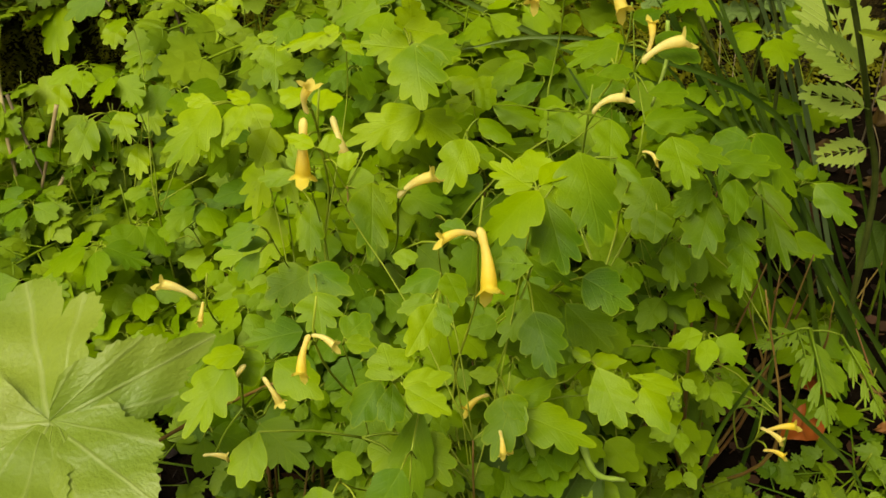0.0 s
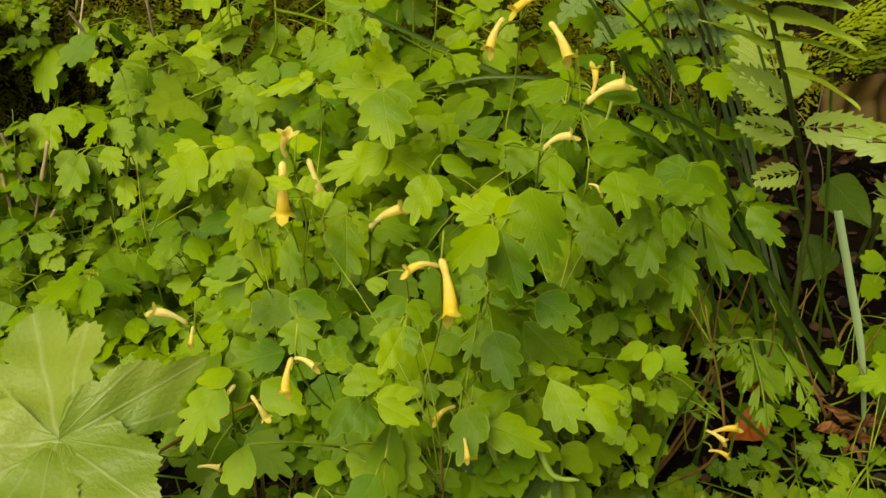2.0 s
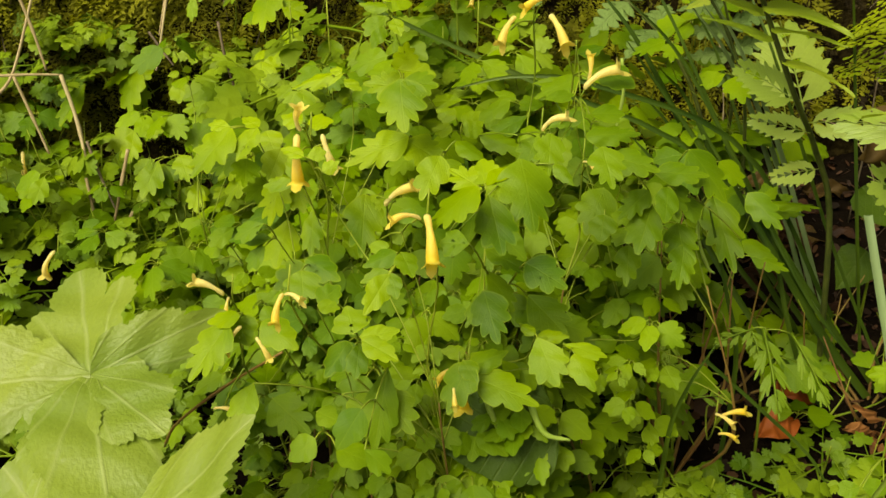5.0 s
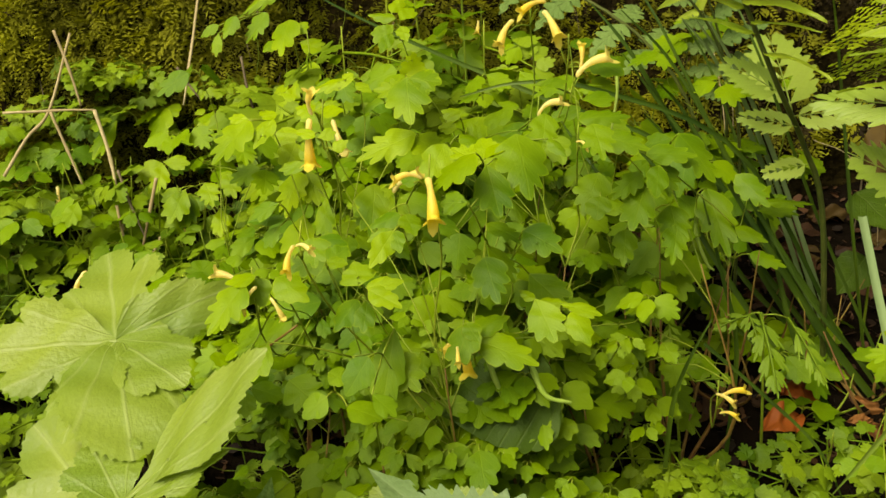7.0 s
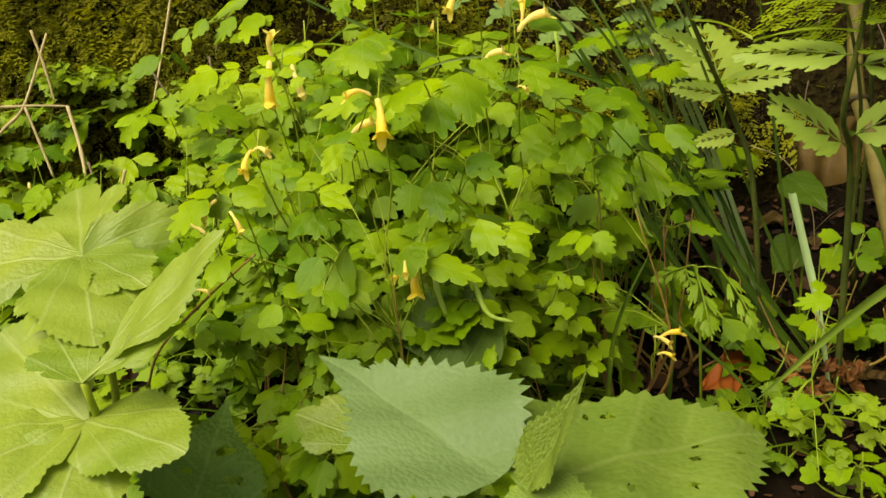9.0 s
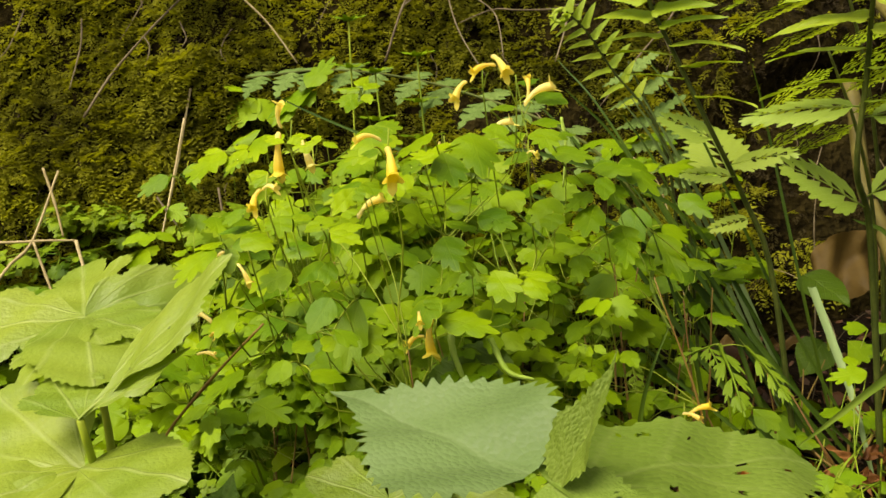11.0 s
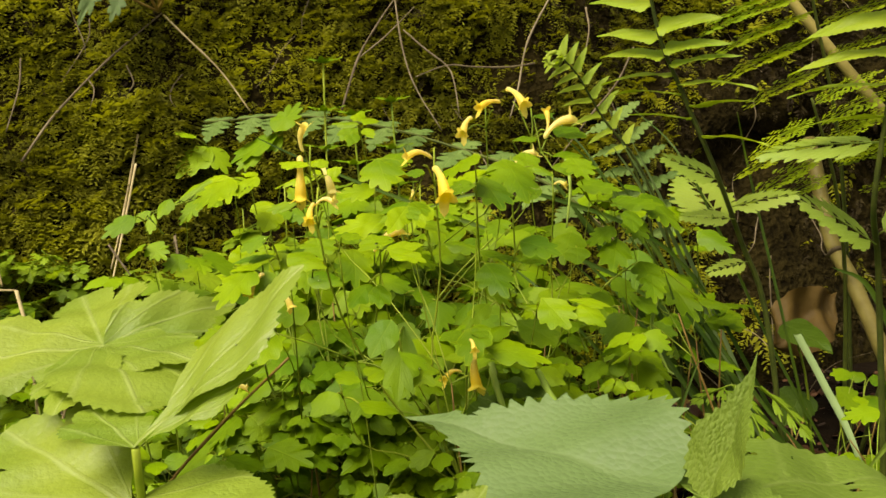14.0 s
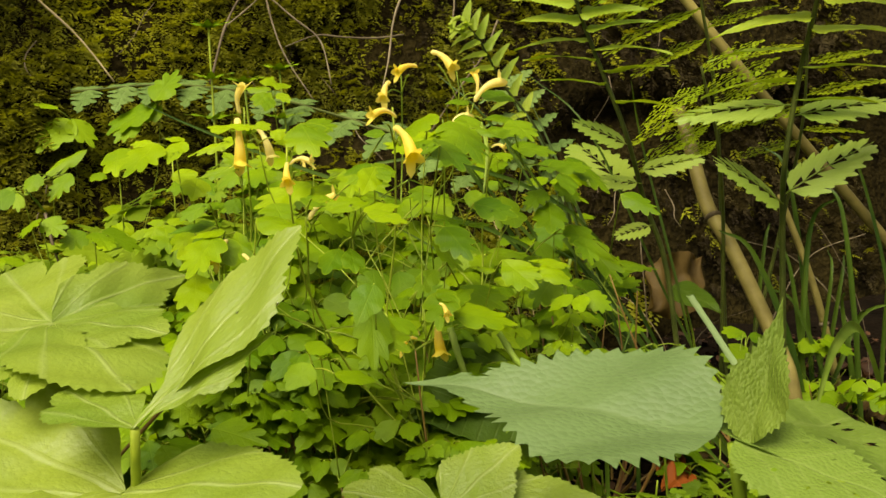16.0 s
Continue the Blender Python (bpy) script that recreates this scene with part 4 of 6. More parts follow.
corydalis_leaf(plant, [
    ((0.2284, 0.4623, 0.0655), (0.2159, 0.4691, 0.0694), 0.0105),
    ((0.2299, 0.4616, 0.0651), (0.2435, 0.4587, 0.0634), 0.0118),
    ((0.2369, 0.4810, 0.0763), (0.2279, 0.4864, 0.0794), 0.0085),
    ((0.2385, 0.4810, 0.0763), (0.2476, 0.4777, 0.0744), 0.0085),
], SHADE_LEAF, SHADE_LEAFLETS)
corydalis_leaf(plant, [
    ((0.1968, 0.3506, 0.0832), (0.1794, 0.3471, 0.0812), 0.0112),
    ((0.1923, 0.3541, 0.0846), (0.1905, 0.3613, 0.0888), 0.0069),
    ((0.1766, 0.3152, 0.0443), (0.1682, 0.3120, 0.0424), 0.0084),
    ((0.1779, 0.3153, 0.0443), (0.1893, 0.3161, 0.0448), 0.0074),
    ((0.1871, 0.2858, 0.0213), (0.1794, 0.2863, 0.0261), 0.0095),
], SHADE_LEAF, SHADE_LEAFLETS)
corydalis_leaf(plant, [
    ((0.1944, 0.4031, 0.0459), (0.1894, 0.4106, 0.0502), 0.0111),
    ((0.1999, 0.4010, 0.0447), (0.2124, 0.3994, 0.0437), 0.0127),
    ((0.2049, 0.4355, 0.0798), (0.2145, 0.4299, 0.0707), 0.0138),
    ((0.2159, 0.4394, 0.0853), (0.2042, 0.4402, 0.0870), 0.0111),
], SHADE_LEAF, SHADE_LEAFLETS)
corydalis_leaf(plant, [
    ((0.1880, 0.3601, 0.0212), (0.1740, 0.3542, 0.0178), 0.0111),
    ((0.1894, 0.3614, 0.0219), (0.1984, 0.3561, 0.0189), 0.0100),
    ((0.2048, 0.3662, 0.0247), (0.2139, 0.3621, 0.0223), 0.0072),
], SHADE_LEAF, SHADE_LEAFLETS)
corydalis_flowers(-0.060, 0.300, [
    ((-0.0566, 0.2870, 0.2012), (-0.0564, 0.2850, 0.1800)),
    ((-0.0494, 0.2950, 0.1985), (-0.0440, 0.2935, 0.1835)),
    ((-0.0562, 0.2885, 0.2025), (-0.0535, 0.2850, 0.2145)),
])
corydalis_flowers(-0.020, 0.250, [
    ((-0.0013, 0.2498, 0.1944), (0.0033, 0.2366, 0.1794)),
    ((-0.0017, 0.2417, 0.1975), (-0.0125, 0.2372, 0.1964)),
])
corydalis_flowers(-0.060, 0.300, [
    ((-0.0309, 0.3137, 0.1614), (-0.0167, 0.3163, 0.1705)),
])
corydalis_flowers(-0.020, 0.250, [
    ((-0.0408, 0.2130, 0.1817), (-0.0411, 0.2043, 0.1736)),
    ((-0.0400, 0.2131, 0.1817), (-0.0324, 0.2092, 0.1811)),
])
corydalis_flowers(0.025, 0.300, [
    ((0.0439, 0.3346, 0.2090), (0.0596, 0.3367, 0.2173)),
    ((0.0462, 0.3359, 0.2113), (0.0456, 0.3393, 0.2221)),
    ((0.0289, 0.3492, 0.2325), (0.0373, 0.3385, 0.2212)),
])
corydalis_flowers(0.025, 0.300, [
    ((0.0295, 0.3220, 0.1956), (0.0415, 0.3227, 0.2018)),
])
corydalis_flowers(-0.015, 0.345, [
    ((0.0267, 0.3809, 0.2296), (0.0145, 0.3737, 0.2243)),
    ((0.0124, 0.3758, 0.2221), (0.0076, 0.3647, 0.2106)),
])
corydalis_flowers(0.025, 0.300, [
    ((0.0468, 0.3135, 0.1879), (0.0520, 0.3090, 0.1862)),
])
corydalis_flowers(-0.120, 0.480, [
    ((-0.0241, 0.5086, 0.1898), (-0.0239, 0.5002, 0.1823)),
])
corydalis_flowers(0.100, 0.355, [
    ((0.1139, 0.3216, 0.0684), (0.1260, 0.3212, 0.0729)),
    ((0.1119, 0.3222, 0.0693), (0.1208, 0.3172, 0.0669)),
    ((0.1138, 0.3177, 0.0623), (0.1225, 0.3143, 0.0623)),
])
corydalis_flowers(-0.060, 0.300, [
    ((-0.0988, 0.3060, 0.1158), (-0.1142, 0.3054, 0.1211)),
    ((-0.0969, 0.3055, 0.1150), (-0.0965, 0.2983, 0.1094)),
])
corydalis_flowers(0.100, 0.355, [
    ((-0.1032, 0.3768, 0.0212), (-0.1097, 0.3696, 0.0157)),
    ((-0.0786, 0.3116, 0.0709), (-0.0723, 0.3062, 0.0679)),
])
corydalis_flowers(-0.020, 0.250, [
    ((0.0063, 0.2727, 0.1155), (-0.0014, 0.2662, 0.1112)),
    ((0.0102, 0.2393, 0.1318), (0.0120, 0.2325, 0.1269)),
])

# ---- sprays along the foot of the bank ----

plant = corydalis(-0.200, 0.500)
corydalis_leaf(plant, [
    ((-0.2520, 0.5550, 0.1510), (-0.2662, 0.5593, 0.1535), 0.0108),
    ((-0.2540, 0.5550, 0.1460), (-0.2413, 0.5575, 0.1474), 0.0126),
    ((-0.2560, 0.5550, 0.1420), (-0.2622, 0.5418, 0.1344), 0.0127),
    ((-0.2550, 0.5550, 0.1400), (-0.2494, 0.5492, 0.1367), 0.0087),
])
corydalis_leaf(plant, [
    ((-0.2370, 0.5220, 0.1290), (-0.2525, 0.5294, 0.1333), 0.0104),
    ((-0.2360, 0.5220, 0.1260), (-0.2487, 0.5103, 0.1193), 0.0139),
    ((-0.2340, 0.5220, 0.1270), (-0.2279, 0.4950, 0.1115), 0.0166),
    ((-0.2300, 0.5220, 0.1280), (-0.2210, 0.5157, 0.1244), 0.0124),
])
corydalis_leaf(plant, [
    ((-0.2060, 0.5280, 0.1200), (-0.2031, 0.5141, 0.1120), 0.0131),
    ((-0.2070, 0.5280, 0.1240), (-0.2134, 0.5261, 0.1229), 0.0052),
    ((-0.2050, 0.5280, 0.1250), (-0.2006, 0.5314, 0.1270), 0.0052),
])
corydalis_leaf(plant, [
    ((-0.1690, 0.4830, 0.1270), (-0.1842, 0.4766, 0.1233), 0.0127),
    ((-0.1690, 0.4830, 0.1290), (-0.1593, 0.4880, 0.1318), 0.0082),
    ((-0.1740, 0.4830, 0.1250), (-0.1769, 0.4712, 0.1182), 0.0112),
    ((-0.1630, 0.4830, 0.1210), (-0.1556, 0.4698, 0.1134), 0.0114),
])
corydalis_leaf(plant, [
    ((-0.2230, 0.4900, 0.1010), (-0.2360, 0.4780, 0.0941), 0.0141),
    ((-0.2230, 0.4900, 0.1010), (-0.2197, 0.4720, 0.0907), 0.0121),
    ((-0.2220, 0.4900, 0.1020), (-0.2063, 0.4908, 0.1025), 0.0101),
])
corydalis_leaf(plant, [
    ((-0.2010, 0.4710, 0.0920), (-0.2041, 0.4509, 0.0804), 0.0163),
    ((-0.2030, 0.4710, 0.0930), (-0.2128, 0.4625, 0.0881), 0.0104),
    ((-0.1870, 0.4710, 0.0970), (-0.1783, 0.4574, 0.0892), 0.0129),
])
corydalis_leaf(plant, [
    ((-0.1720, 0.4700, 0.1040), (-0.1634, 0.4568, 0.0964), 0.0127),
    ((-0.1790, 0.4700, 0.0810), (-0.1741, 0.4540, 0.0718), 0.0110),
    ((-0.1700, 0.4700, 0.1020), (-0.1768, 0.4730, 0.1037), 0.0070),
])
corydalis_leaf(plant, [
    ((-0.1370, 0.4550, 0.1100), (-0.1521, 0.4403, 0.1016), 0.0177),
    ((-0.1360, 0.4550, 0.1070), (-0.1463, 0.4309, 0.0931), 0.0140),
])
corydalis_leaf(plant, [
    ((-0.2740, 0.5300, 0.1400), (-0.2919, 0.5280, 0.1389), 0.0104),
    ((-0.2810, 0.5300, 0.1340), (-0.2732, 0.5249, 0.1311), 0.0112),
    ((-0.2470, 0.5300, 0.1510), (-0.2541, 0.5159, 0.1429), 0.0138),
    ((-0.2450, 0.5300, 0.1490), (-0.2376, 0.5262, 0.1468), 0.0080),
])
corydalis_leaf(plant, [
    ((-0.2550, 0.5000, 0.1240), (-0.2616, 0.4757, 0.1100), 0.0136),
    ((-0.2970, 0.5000, 0.0760), (-0.2756, 0.4959, 0.0736), 0.0151),
    ((-0.2970, 0.5000, 0.0740), (-0.3079, 0.4895, 0.0679), 0.0151),
    ((-0.2940, 0.5000, 0.0700), (-0.2794, 0.4866, 0.0623), 0.0128),
    ((-0.2730, 0.5000, 0.0620), (-0.2594, 0.4940, 0.0585), 0.0112),
])
plant = corydalis(-0.120, 0.480)
corydalis_leaf(plant, [
    ((-0.1220, 0.4600, 0.2010), (-0.1221, 0.4395, 0.1892), 0.0166),
    ((-0.1300, 0.4600, 0.1890), (-0.1358, 0.4532, 0.1851), 0.0087),
    ((-0.1180, 0.4600, 0.1990), (-0.1115, 0.4543, 0.1957), 0.0097),
])
corydalis_leaf(plant, [
    ((-0.1320, 0.5150, 0.1610), (-0.1268, 0.4934, 0.1486), 0.0147),
    ((-0.1400, 0.5150, 0.1480), (-0.1405, 0.4964, 0.1373), 0.0110),
    ((-0.1450, 0.5150, 0.1470), (-0.1519, 0.5097, 0.1439), 0.0065),
])
corydalis_leaf(plant, [
    ((-0.1410, 0.4930, 0.1490), (-0.1380, 0.4753, 0.1388), 0.0157),
    ((-0.1340, 0.4930, 0.1360), (-0.1359, 0.4728, 0.1244), 0.0132),
    ((-0.1320, 0.4930, 0.1290), (-0.1221, 0.4774, 0.1200), 0.0095),
])
corydalis_leaf(plant, [
    ((-0.1010, 0.4490, 0.1480), (-0.0995, 0.4326, 0.1386), 0.0121),
    ((-0.1060, 0.4490, 0.1470), (-0.1122, 0.4450, 0.1447), 0.0081),
    ((-0.1010, 0.4490, 0.1500), (-0.0953, 0.4403, 0.1450), 0.0075),
    ((-0.1000, 0.4490, 0.1540), (-0.1097, 0.4500, 0.1546), 0.0063),
])
corydalis_leaf(plant, [
    ((-0.0990, 0.4900, 0.1660), (-0.0965, 0.4766, 0.1583), 0.0140),
    ((-0.0840, 0.4900, 0.1650), (-0.0828, 0.4787, 0.1585), 0.0091),
    ((-0.1020, 0.4900, 0.1740), (-0.1080, 0.4849, 0.1711), 0.0091),
])
corydalis_flowers(-0.200, 0.500, [((-0.2900, 0.4800, 0.0840), (-0.2900, 0.4770, 0.0670))])
corydalis_flowers(-0.200, 0.500, [((-0.2360, 0.4040, 0.0650), (-0.2410, 0.4010, 0.0480))])

# ---- lower leaves that fill the clump ----


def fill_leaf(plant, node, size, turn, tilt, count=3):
    """A smaller compound leaf at node, spread to all sides, kept only where it hides no upper leaf from the camera."""
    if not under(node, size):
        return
    rows = []
    for i in range(count):
        a = turn + (i - (count - 1) / 2) * 1.25
        way = Vector((math.cos(a), math.sin(a), -0.35 + tilt)).normalized()
        b = node + way * size * 0.25
        s = size * pick.uniform(0.75, 1.1)
        rows.append((b, b + way * s, s * pick.uniform(0.6, 0.85)))
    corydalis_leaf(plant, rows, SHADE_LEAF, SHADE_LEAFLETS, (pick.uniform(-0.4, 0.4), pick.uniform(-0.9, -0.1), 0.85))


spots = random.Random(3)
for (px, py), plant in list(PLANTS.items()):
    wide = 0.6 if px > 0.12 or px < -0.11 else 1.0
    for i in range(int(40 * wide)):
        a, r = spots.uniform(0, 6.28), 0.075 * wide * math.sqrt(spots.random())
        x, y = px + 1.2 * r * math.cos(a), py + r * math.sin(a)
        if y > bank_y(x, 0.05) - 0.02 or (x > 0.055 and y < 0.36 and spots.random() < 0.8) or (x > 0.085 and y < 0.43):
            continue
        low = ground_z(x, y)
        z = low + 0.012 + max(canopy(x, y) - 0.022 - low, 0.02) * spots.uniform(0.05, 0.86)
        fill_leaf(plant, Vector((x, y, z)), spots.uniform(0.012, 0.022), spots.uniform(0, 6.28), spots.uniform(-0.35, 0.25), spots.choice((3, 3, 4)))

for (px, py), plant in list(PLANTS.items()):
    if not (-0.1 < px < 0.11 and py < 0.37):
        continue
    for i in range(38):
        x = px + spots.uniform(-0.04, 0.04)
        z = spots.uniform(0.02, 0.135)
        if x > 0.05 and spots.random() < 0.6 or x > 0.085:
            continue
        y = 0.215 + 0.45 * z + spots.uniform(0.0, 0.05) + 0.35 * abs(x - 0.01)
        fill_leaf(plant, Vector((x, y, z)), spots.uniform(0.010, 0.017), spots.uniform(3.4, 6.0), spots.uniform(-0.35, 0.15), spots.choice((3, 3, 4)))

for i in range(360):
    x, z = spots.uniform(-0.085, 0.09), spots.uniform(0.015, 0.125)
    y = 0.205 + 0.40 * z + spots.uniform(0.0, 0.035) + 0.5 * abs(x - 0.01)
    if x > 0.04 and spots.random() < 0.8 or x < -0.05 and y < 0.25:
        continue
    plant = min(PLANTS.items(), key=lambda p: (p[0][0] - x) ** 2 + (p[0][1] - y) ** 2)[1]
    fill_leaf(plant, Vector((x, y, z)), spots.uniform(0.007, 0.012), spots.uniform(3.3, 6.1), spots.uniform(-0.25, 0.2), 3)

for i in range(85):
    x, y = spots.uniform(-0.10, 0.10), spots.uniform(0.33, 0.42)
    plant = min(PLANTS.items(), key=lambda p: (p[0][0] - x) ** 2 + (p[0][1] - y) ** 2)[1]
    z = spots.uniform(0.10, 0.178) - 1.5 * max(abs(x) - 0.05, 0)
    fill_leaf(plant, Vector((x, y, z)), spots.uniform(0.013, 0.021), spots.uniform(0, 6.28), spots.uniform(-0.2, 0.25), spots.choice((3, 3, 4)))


# ---- leafy cover along the foot of the bank ----


def cover_plant(x, y, label, tall, many):
    foot = Vector((x, y, ground_z(x, y)))
    plant = thing("ground_cover_plant", foot, label, "wild plant", "leafy cover at the foot of the bank")
    STEMS[plant] = []
    for i in range(4):
        a = i * 1.57 + spots.uniform(-0.4, 0.4)
        top = foot + Vector((0.028 * math.cos(a), 0.02 * math.sin(a) - 0.008, tall * spots.uniform(0.4, 0.7)))
        mid = foot.lerp(top, 0.5) + Vector((0.006 * math.cos(a), 0, 0))
        part("stem", tube("stem", [foot, mid, top], 0.0007, 0.0003, 5, 8), STEM_GREEN, plant)
        STEMS[plant] += smooth_path([foot, mid, top], 6)[2:]
    for k in range(many):
        a, r = spots.uniform(0, 6.28), 0.045 * math.sqrt(spots.random())
        node = foot + Vector((r * math.cos(a), 0.7 * r * math.sin(a) - 0.006, tall * spots.uniform(0.3, 1.05)))
        if node.y > bank_y(node.x, node.z) - 0.006:
            node.y = bank_y(node.x, node.z) - 0.008
        fill_leaf(plant, node, spots.uniform(0.012, 0.020), spots.uniform(0, 6.28), spots.uniform(-0.2, 0.3), spots.choice((3, 3, 5)))


for i in range(40):
    x = spots.uniform(-0.36, -0.09)
    back = bank_y(x, 0.08)
    y = back - 0.02 - 0.16 * spots.random() ** 1.2
    cover_plant(x, y, "low sprawling corydalis with small yellow-green lobed leaves", 0.045 + 0.45 * max(y - 0.40, 0) + (0.05 if x < -0.2 else 0.02) * spots.random(), 9)
for i in range(16):
    x = -0.12 + 0.016 * i + spots.uniform(-0.01, 0.01)
    y = spots.uniform(0.45, 0.54)
    cover_plant(x, y, "leafy corydalis growing close under the mossy bank", spots.uniform(0.09, 0.19) if x < 0.02 else spots.uniform(0.11, 0.18), 12)
for i in range(7):
    x, y = -0.15 + 0.026 * i + spots.uniform(-0.01, 0.01), spots.uniform(0.41, 0.48)
    cover_plant(x, y, "tall leafy corydalis behind the flowering clump", spots.uniform(0.13, 0.19), 14)
for i in range(5):
    x, y = spots.uniform(0.03, 0.12), spots.uniform(0.26, 0.38)
    cover_plant(x, y, "small corydalis seedling with fresh green leaves", spots.uniform(0.02, 0.045), 6)
for i in range(4):
    x, y = 0.16 + 0.028 * i, spots.uniform(0.21, 0.33)
    cover_plant(x, y, "small corydalis seedling with fresh green leaves", spots.uniform(0.02, 0.04), 4)
for i in range(5):
    x, y = spots.uniform(0.22, 0.36), spots.uniform(0.40, 0.56)
    cover_plant(x, y, "small shaded corydalis under the ferns", spots.uniform(0.03, 0.07), 5)
for i in range(4):
    x, y = 0.180 + 0.034 * i, spots.uniform(0.26, 0.42)
    cover_plant(x, y, "small corydalis seedling with fresh green leaves", spots.uniform(0.03, 0.06), 4)

# ---- small seedlings with divided leaves ----

# Darker seedling leaf: the dim light near the soil is put into its colour.
DIM_LOW_LEAF = leaf_material("seedling_leaf", (0.10, 0.175, 0.003), (0.035, 0.09, 0.002), (0.2, 0.3, 0.02), 0.0, 0.0, 0.0, 0.5, 0.14, 0.25)
BANK_LEAF = leaf_material("bank_seedling_leaf", (0.19, 0.28, 0.010), (0.065, 0.135, 0.003), (0.2, 0.3, 0.02), 0.0, 0.0, 0.0, 0.5, 0.14, 0.25)


def divided_leaf(seed, groups):
    """A leaf one long along +y, divided into stalked groups of three lobed leaflets on each side and at the tip."""
    rng = random.Random(seed)
    pieces = [tube_data([(0, 0, 0), (0, 0.4, 0.05), (0, 0.8, 0.0)], 0.014, 0.009, 4, 6)]
    rows = [(0.72, 0.0, 1.0)]
    for g in range(groups):
        rows.append((0.28 + 0.42 * g / groups, 1.0 if g % 2 else -1.0, 0.9 - 0.12 * g))
    for s, side, big in rows:
        home = Vector((0, s, 0.04))
        aim = side * rng.uniform(50, 68)
        out = home + Vector((math.sin(math.radians(aim)), math.cos(math.radians(aim)), rng.uniform(-0.1, 0.15))) * (0.22 * big if side else 0.04)
        pieces.append(tube_data([home, home.lerp(out, 0.5), out], 0.009, 0.007, 4, 3))
        for turn, size in ((0, 0.30), (-62, 0.23), (62, 0.23)):
            me = rng.choice(SHADE_LEAFLETS)
            m = Matrix.Translation(out) @ pose(0, 0, 0, rng.uniform(-25, 12), rng.uniform(-22, 22), -(aim + turn) + rng.uniform(-10, 10)) @ Matrix.Diagonal((size * big * 0.86, size * big, size * big, 1))
            pieces.append(([m @ v.co for v in me.vertices], [tuple(p.vertices) for p in me.polygons]))
    return raw("leaf", *joined(pieces))


DIVIDED = [divided_leaf(k, 2 + k % 3) for k in range(5)]


def seedling(x, y, z, tall, many, size, material, label):
    """A tuft of divided leaves on thin stalks that rise from x, y, z."""
    foot = Vector((x, y, z))
    plant = thing("corydalis_seedling", foot, label, "seedling", "corydalis seedlings")
    leaves = []
    lean = foot + Vector((spots.uniform(-0.01, 0.01), -0.006, tall))
    line = smooth_path([foot, foot.lerp(lean, 0.5) + Vector((0.002, 0.003, 0)), lean], 12)
    for i in range(many):
        a = 6.28 * i / many + spots.uniform(-0.5, 0.5)
        way = Vector((math.cos(a), 0.8 * math.sin(a) - 0.25, spots.uniform(-0.35, 0.15))).normalized()
        base = Vector(line[min(len(line) - 1, 4 + 8 * i // many)])
        tip = base + way * size * spots.uniform(0.8, 1.2)
        if tip.y > bank_y(tip.x, tip.z) - 0.006:
            tip.y = bank_y(tip.x, tip.z) - 0.010
        leaves.append((base, tip))
    part("stem", tube("stem", [line[0], line[6], line[-1]], 0.0007, 0.0004, 5, 8), STEM_GREEN, plant)
    for base, tip in leaves:
        part("leaf", spots.choice(DIVIDED), material, plant, "", leaf_pose(base, tip, (tip - base).length, (spots.uniform(-0.3, 0.3), -0.55, 0.8)))


spots = random.Random(29)
for i in range(13):
    x = -0.335 + 0.0165 * i + spots.uniform(-0.008, 0.008)
    y = min(spots.uniform(0.40, 0.49), bank_y(x, 0.08) - 0.03)
    seedling(x, y, ground_z(x, y), spots.uniform(0.05, 0.10), 6, spots.uniform(0.035, 0.05), BANK_LEAF, "corydalis seedling with divided fresh green leaves below the moss")
for i in range(9):
    x = spots.uniform(-0.31, -0.17)
    z = spots.uniform(0.10, 0.145)
    seedling(x, bank_y(x, z) - 0.012, z, 0.016, 4, spots.uniform(0.028, 0.042), BANK_LEAF, "small corydalis seedling rooted in the moss of the bank")
for i in range(6):
    x, y = -0.125 + 0.021 * i + spots.uniform(-0.006, 0.006), spots.uniform(0.47, 0.515)
    seedling(x, y, ground_z(x, y), spots.uniform(0.16, 0.20), 8, spots.uniform(0.05, 0.065), BANK_LEAF, "tall corydalis with divided fresh green leaves below the moss")
for i in range(10):
    x, y = spots.uniform(-0.30, -0.13), spots.uniform(0.27, 0.39)
    seedling(x, y, ground_z(x, y), spots.uniform(0.03, 0.06), 6, spots.uniform(0.035, 0.05), DIM_LOW_LEAF, "low corydalis seedling with divided green leaves on dark soil")
for i in range(10):
    x, y = 0.05 + 0.008 * i + spots.uniform(-0.008, 0.008), spots.uniform(0.25, 0.35)
    seedling(x, y, ground_z(x, y), spots.uniform(0.02, 0.05), 6, spots.uniform(0.026, 0.040), DIM_LOW_LEAF, "low corydalis seedling with divided green leaves on dark soil")
for i in range(6):
    x, y = 0.115 + 0.018 * i + spots.uniform(-0.006, 0.006), spots.uniform(0.30, 0.375)
    seedling(x, y, ground_z(x, y), spots.uniform(0.015, 0.04), 5, spots.uniform(0.024, 0.036), DIM_LOW_LEAF, "low corydalis seedling with divided green leaves on dark soil")

# ---- honewort with broad pale leaves ----

LOBATE = [(0, 0.03), (0.08, 0.20), (0.2, 0.52), (0.36, 0.86), (0.52, 1.0), (0.66, 0.98), (0.8, 0.82), (0.9, 0.58), (1.0, 0.10)]
STALKED = [(0, 0.05), (0.10, 0.08), (0.20, 0.20), (0.32, 0.58), (0.46, 0.92), (0.58, 1.0), (0.72, 0.86), (0.85, 0.58), (0.94, 0.30), (1.0, 0.02)]


